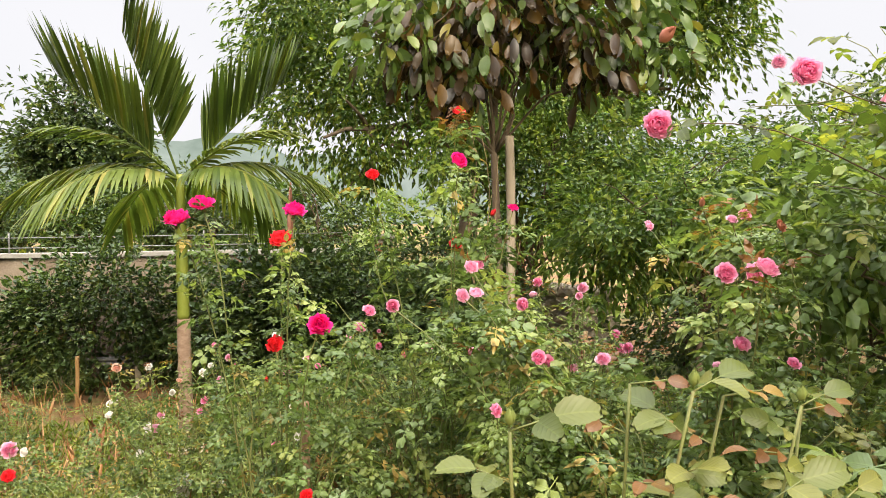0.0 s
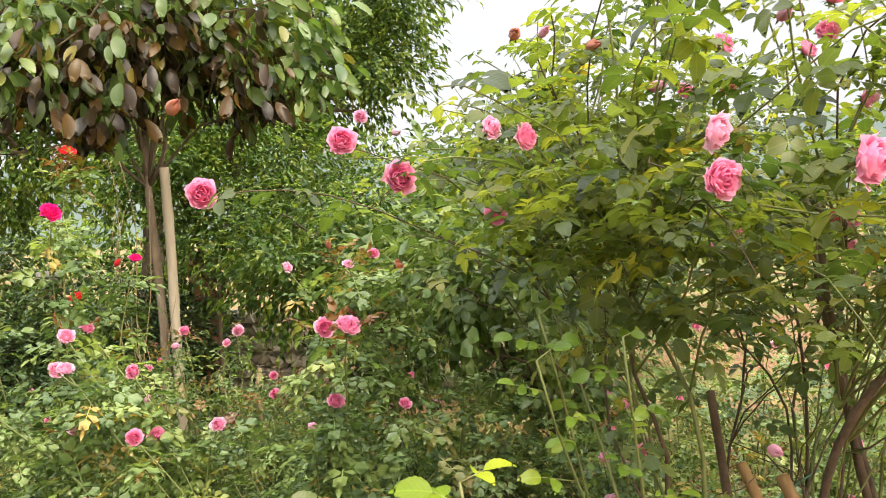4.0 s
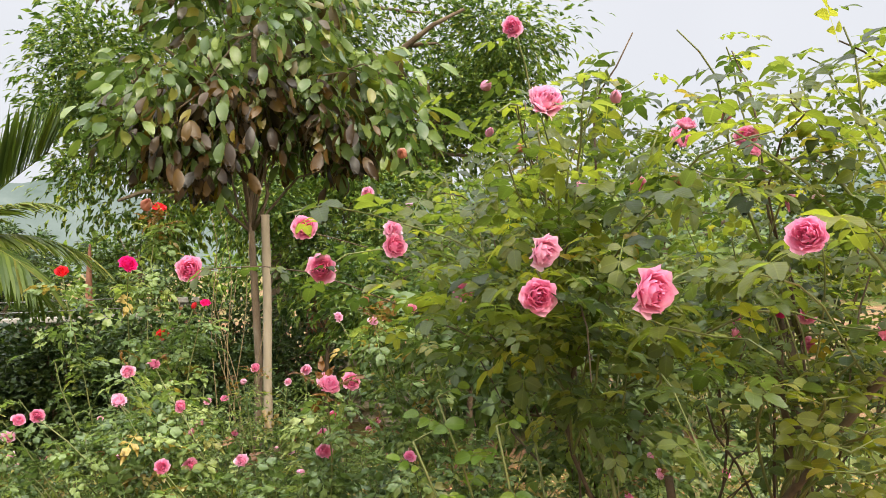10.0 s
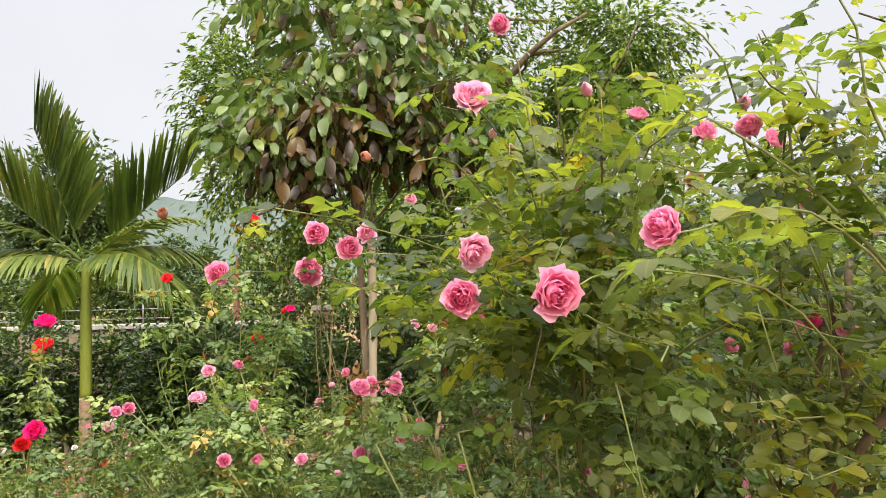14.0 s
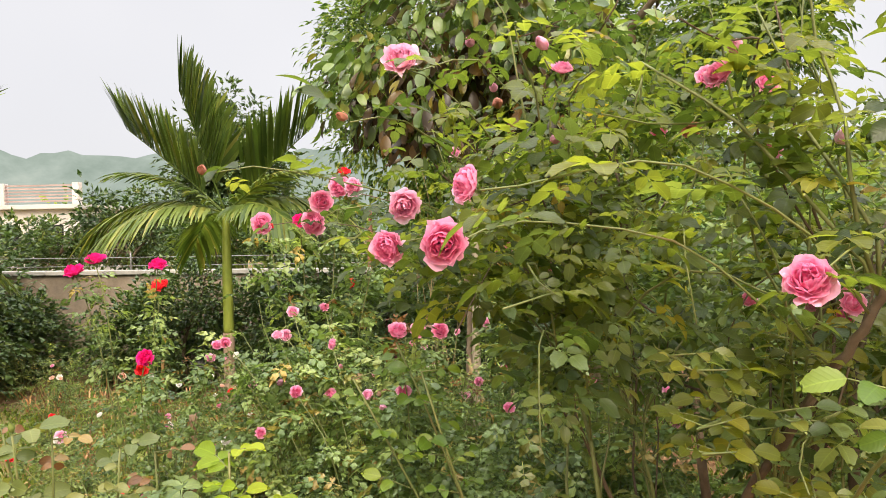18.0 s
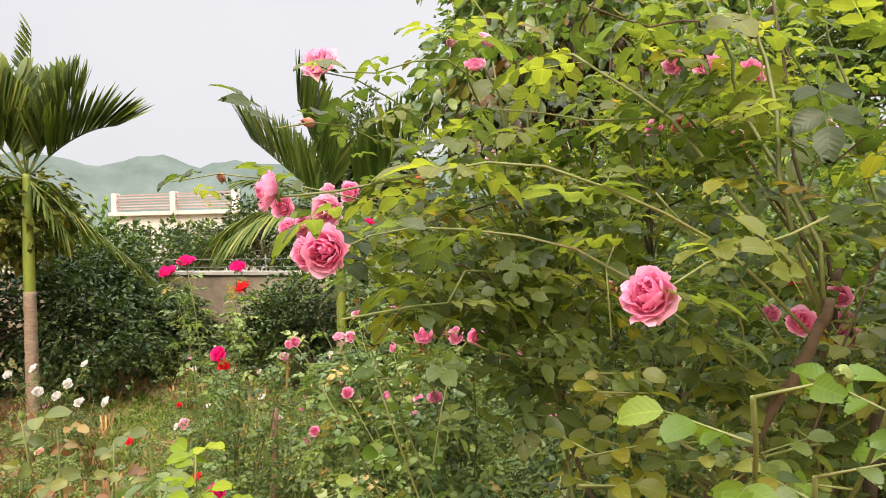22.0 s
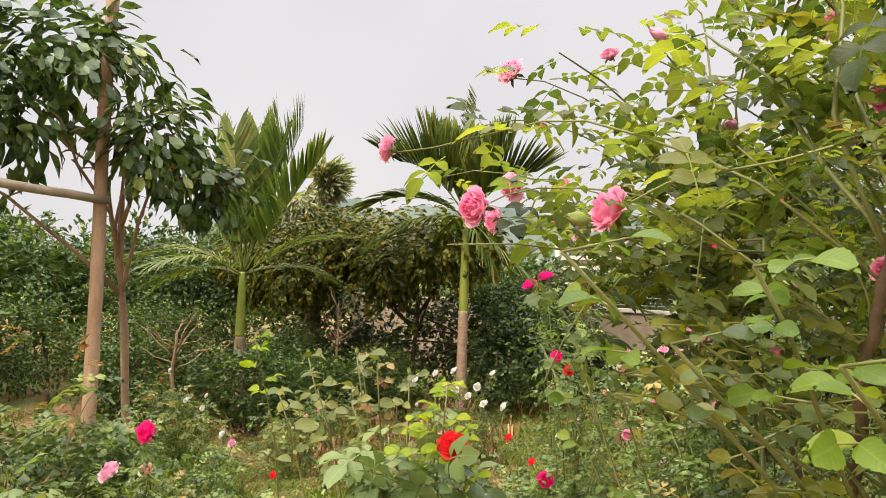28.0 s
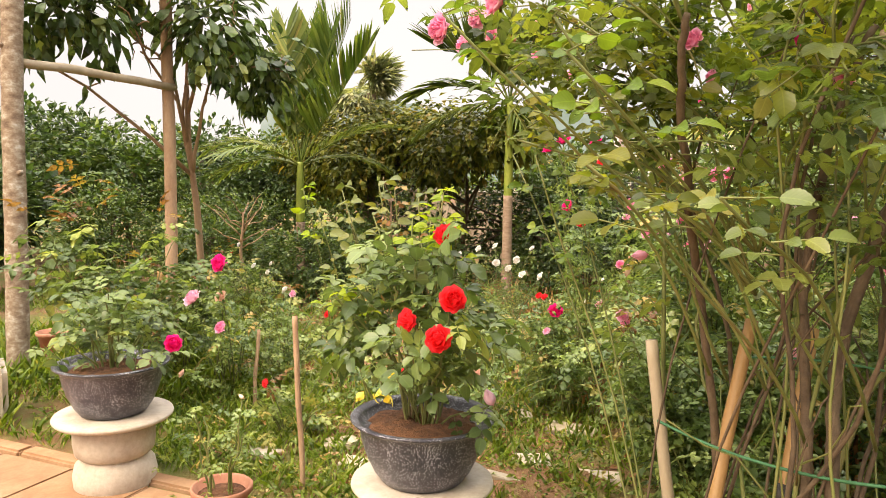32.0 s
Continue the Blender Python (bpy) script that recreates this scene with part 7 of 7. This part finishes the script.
for foot, tip, sets, size, mat, bud in (((1.2, 0.1, 0.0), (1.07, -0.13, 1.43), 5, 0.074, "pale_leaf", "green_bud"), ((1.3, 0.1, 0.0), (1.35, -0.09, 1.46), 6, 0.076, "pale_leaf", "green_bud"), ((1.4, 0.1, 0.0), (1.57, -0.02, 1.41), 8, 0.06, "pale_leaf", "green_bud"), ((1.25, 0.0, 0.0), (1.17, -0.3, 1.33), 5, 0.078, "pale_leaf", None),
                                        ((1.35, 0.0, 0.0), (1.36, -0.25, 1.36), 5, 0.078, "pale_leaf", None), ((1.5, 0.05, 0.0), (1.5, -0.2, 1.33), 5, 0.06, "pale_leaf", None), ((1.35, 0.1, 0.0), (1.42, -0.05, 1.44), 5, 0.045, "red_shoot", None), ((1.3, 0.1, 0.0), (1.28, -0.03, 1.46), 5, 0.042, "red_shoot", None), ((1.5, 0.1, 0.0), (1.62, 0.05, 1.38), 5, 0.045, "red_shoot", None),
                                        ((1.9, -0.2, 0.53), (1.87, -0.1, 1.43), 6, 0.068, "young_leaf", None), ((1.88, -0.22, 0.53), (1.81, -0.2, 1.33), 4, 0.066, "young_leaf", None), ((1.92, -0.2, 0.53), (1.95, -0.12, 1.32), 4, 0.064, "young_leaf", None), ((1.9, -0.2, 0.53), (1.84, -0.54, 1.07), 4, 0.05, "young_leaf", None),
                                        ((3.05, -0.1, 1.0), (2.97, -0.86, 1.78), 3, 0.056, "fresh_leaf", None), ((3.1, -0.1, 1.0), (3.12, -0.72, 1.77), 5, 0.056, "fresh_leaf", None), ((3.2, -0.05, 1.0), (3.24, -0.8, 1.68), 4, 0.056, "fresh_leaf", None), 
                                        ((3.2, -0.1, 1.0), (3.04, -0.75, 1.68), 4, 0.05, "dark_climber_leaf", None), ((3.3, -0.1, 0.9), (3.36, -0.88, 1.5), 5, 0.054, "olive_leaf", None), ((3.4, 0.0, 0.9), (3.5, -0.75, 1.45), 5, 0.05, "dark_climber_leaf", None), ((3.5, 0.0, 1.0), (3.7, -0.6, 1.62), 5, 0.05, "dark_climber_leaf", None), ((3.3, 0.0, 1.0), (3.2, -0.55, 1.45), 5, 0.05, "dark_climber_leaf", None),
                                        ((-0.2, 0.5, 0.0), (0.15, 0.07, 1.42), 5, 0.075, "young_leaf", None),
                                        ((2.75, 0.15, 0.0), (2.13, 0.02, 1.57), 6, 0.05, "fresh_leaf", None), ((2.8, 0.15, 0.0), (2.3, -0.04, 1.6), 6, 0.05, "fresh_leaf", None), ((2.75, 0.2, 0.0), (2.22, 0.12, 1.64), 6, 0.048, "fresh_leaf", None),
                                        ((3.1, 0.0, 1.2), (2.81, -0.42, 1.68), 5, 0.047, "olive_leaf", None), ((3.1, 0.0, 1.2), (2.79, -0.52, 1.57), 5, 0.047, "olive_leaf", None), ((3.1, 0.0, 1.2), (3.00, -0.49, 1.46), 5, 0.047, "olive_leaf", None), ((3.1, 0.0, 1.2), (3.00, -0.33, 1.73), 5, 0.047, "olive_leaf", None), ((3.1, 0.0, 1.2), (2.93, -0.42, 1.61), 5, 0.05, "dark_climber_leaf", None), ((3.1, 0.0, 1.2), (3.05, -0.34, 1.58), 5, 0.05, "dark_climber_leaf", None),
                                        ((3.1, 0.0, 1.3), (2.79, -0.49, 1.60), 5, 0.047, "olive_leaf", None), ((3.1, 0.0, 1.3), (3.04, -0.29, 1.68), 5, 0.047, "olive_leaf", None), ((3.1, 0.0, 1.3), (3.07, -0.29, 1.41), 5, 0.05, "dark_climber_leaf", None), ((3.1, 0.0, 1.3), (3.27, -0.14, 1.64), 5, 0.047, "olive_leaf", None), ((3.1, 0.0, 1.3), (2.80, -0.28, 1.68), 5, 0.05, "dark_climber_leaf", None)):
    spray(foot, tip, sets, size, mat, "strong rose shoot with large fresh leaves beside the path", bud)


# ---- stones ----
def flat_stone(at, sx, sy, h, turn, label):
    bm = bmesh.new()
    bmesh.ops.create_cube(bm, size=1)
    bmesh.ops.subdivide_edges(bm, edges=bm.edges[:], cuts=2, use_grid_fill=True)
    for q in bm.verts:
        d = noise.noise_vector((q.co * 1.7 + Vector((at[0] * 3, at[1] * 5, 0)))) * 0.16
        q.co = Vector(((q.co.x + d.x) * sx, (q.co.y + d.y) * sy, q.co.z * h + d.z * h * 0.6))
    bmesh.ops.bevel(bm, geom=bm.edges[:], offset=0.006, segments=1, affect="EDGES")
    me = bpy.data.meshes.new("stone")
    bm.to_mesh(me)
    bm.free()
    me.materials.append(M["stone"])
    ob = new("stone", me)
    ob.location = (at[0], at[1], at[2] + h * 0.25)
    ob.rotation_euler = (rand(-0.12, 0.12), rand(-0.12, 0.12), turn)
    tagged(ob, label, "stone", "loose stone slabs")


for c, sx, sy, turn in (((0.55, -0.32, 0.00), 0.16, 0.12, 0.4), ((0.62, 0.07, -0.00), 0.2, 0.1, 1.2), ((1.39, 0.81, 0.00), 0.2, 0.13, 0.8), ((1.70, 0.95, 0.00), 0.26, 0.1, 0.6), ((1.09, 1.39, 0.00), 0.3, 0.14, 0.7), ((0.77, 1.31, 0.00), 0.16, 0.12, 0.2), ((1.49, 0.54, 0.00), 0.2, 0.07, 0.7), ((-0.27, 0.14, 0.00), 0.18, 0.1, 0.1), ((0.97, 0.03, 0.00), 0.22, 0.12, 0.5), ((-0.53, 5.76, -0.40), 0.28, 0.2, 0.1), ((-0.74, 4.52, -0.30), 0.25, 0.15, 0.5), ((-0.34, 4.39, -0.30), 0.2, 0.14, 1.0), ((7.46, 10.81, -0.20), 0.5, 0.3, 0.0), ((7.24, 8.48, -0.20), 0.4, 0.3, 0.4)):
    flat_stone((c[0], c[1], gz(c[0], c[1])), sx, sy, 0.05, turn, "rough pale flat stone lying on the soil")


def cycad(at, label):
    ob = thing("cycad", at, label, "cycad")
    for i in range(16):
        az, el = i * 2.4, radians(rand(15, 60))
        aim = (math.cos(az) * math.cos(el), math.sin(az) * math.cos(el), math.sin(el))
        part("frond", frond((at[0], at[1], at[2] + 0.08), aim, rand(0.25, 0.36), 0.5, 26, 0.08, 0.2, "palm_light" if i % 7 else "dead_leaf", 0.1, 0.009), ob)
    part("stump", mesh_of("stump", *lathe([(0.0, -0.05), (0.08, -0.05), (0.09, 0.05), (0.06, 0.12), (0.0, 0.13)], at, 14, 0.06), M["old_cane"]), ob)


cycad((2.75, 0.85, gz(2.7, 0.85)), "small cycad with stiff fronds under the roses")
cycad((3.15, 0.95, gz(3.1, 0.95)), "small cycad with some dry brown fronds")


# ---- small things further off ----
def red_post():
    ob = thing("red_post", (0.14, 11.0, G0), "slim reddish pointed post beyond the garden wall", "post")
    part("shaft", mesh_of("shaft", *tube([(0.14, 11.0, G0 - 0.05), (0.14, 11.0, 1.7), (0.15, 11.0, 2.1), (0.16, 11.0, 2.36)], [0.05, 0.05, 0.035, 0.012], 8), M["terracotta"]), ob)


red_post()


def pipe_stack():
    a = (-2.76, 8.58, 0.15)
    ob = thing("pipe_stack", (a[0], a[1], gz(a[0], a[1])), "stack of grey metal pipes lying by the wall", "pipes")
    z = gz(a[0], a[1])
    for i in range(7):
        r, k = divmod(i, 4)
        y = a[1] + k * 0.055 + r * 0.027
        part("pipe", mesh_of("pipe", *tube([(a[0] - 0.1, y, z + 0.32 + r * 0.048), (a[0] + 1.3, y + 0.05, z + 0.32 + r * 0.048)], 0.024, 8), M["wire"]), ob)
    for x in (a[0] + 0.15, a[0] + 1.05):
        part("block", mesh_of("block", *box(x, x + 0.14, a[1] - 0.05, a[1] + 0.28, z - 0.02, z + 0.295, 0.01), M["stone"], False), ob, "stone block")


pipe_stack()
stake("wooden_stake", down((0.70, 2.30, 0.87), (0.70, 2.29, 0.60), gz(0.6, 2.0)), (0.70, 2.30, 0.87), 0.02, "pole_bark", "short brown wooden stake in the rose bed")
stake("wooden_stake", down((-2.03, 7.46, 0.22), (-2.04, 7.44, -0.15), gz(0, 6.5)), (-2.03, 7.46, 0.22), 0.022, "bamboo", "thin pale stake in the grass")
stake("wooden_stake", down((-1.12, -0.46, 0.82), (-1.10, -0.49, 0.50)), (-1.12, -0.46, 0.82), 0.025, "bamboo", "pale bamboo stake behind the potted roses")
stake("wooden_stake", down((-0.31, -0.05, 0.44), (-0.29, -0.08, 0.08)), (-0.32, -0.04, 0.5), 0.012, "pole_bark", "thin leaning brown stake among the roses")
small_pot((-2.6, -1.0, 0.0), 0.13, 0.18, "terracotta flower pot standing on the soil")


def mossy_block():
    ob = thing("stone_block", (-0.95, -1.62, 0.0), "mossy stone block at the edge of the paving", "stone block")
    part("block", mesh_of("block", *box(-1.2, -0.72, -1.82, -1.42, -0.03, 0.34, 0.03), M["stone"], False), ob)
    k = 160
    P_ = np.stack([rng.uniform(-1.18, -0.74, k), rng.uniform(-1.8, -1.44, k), np.full(k, 0.335)], 1)
    v, t = leaves(P_, scatter_dirs(k, 0.3) + np.array([0, 0, 0.3]), scatter_dirs(k), rng.uniform(0.015, 0.04, k), "far")
    part("moss", fast_mesh("moss", v, t, M["weed"]), ob, "yellow-green moss", "stuff")


mossy_block()
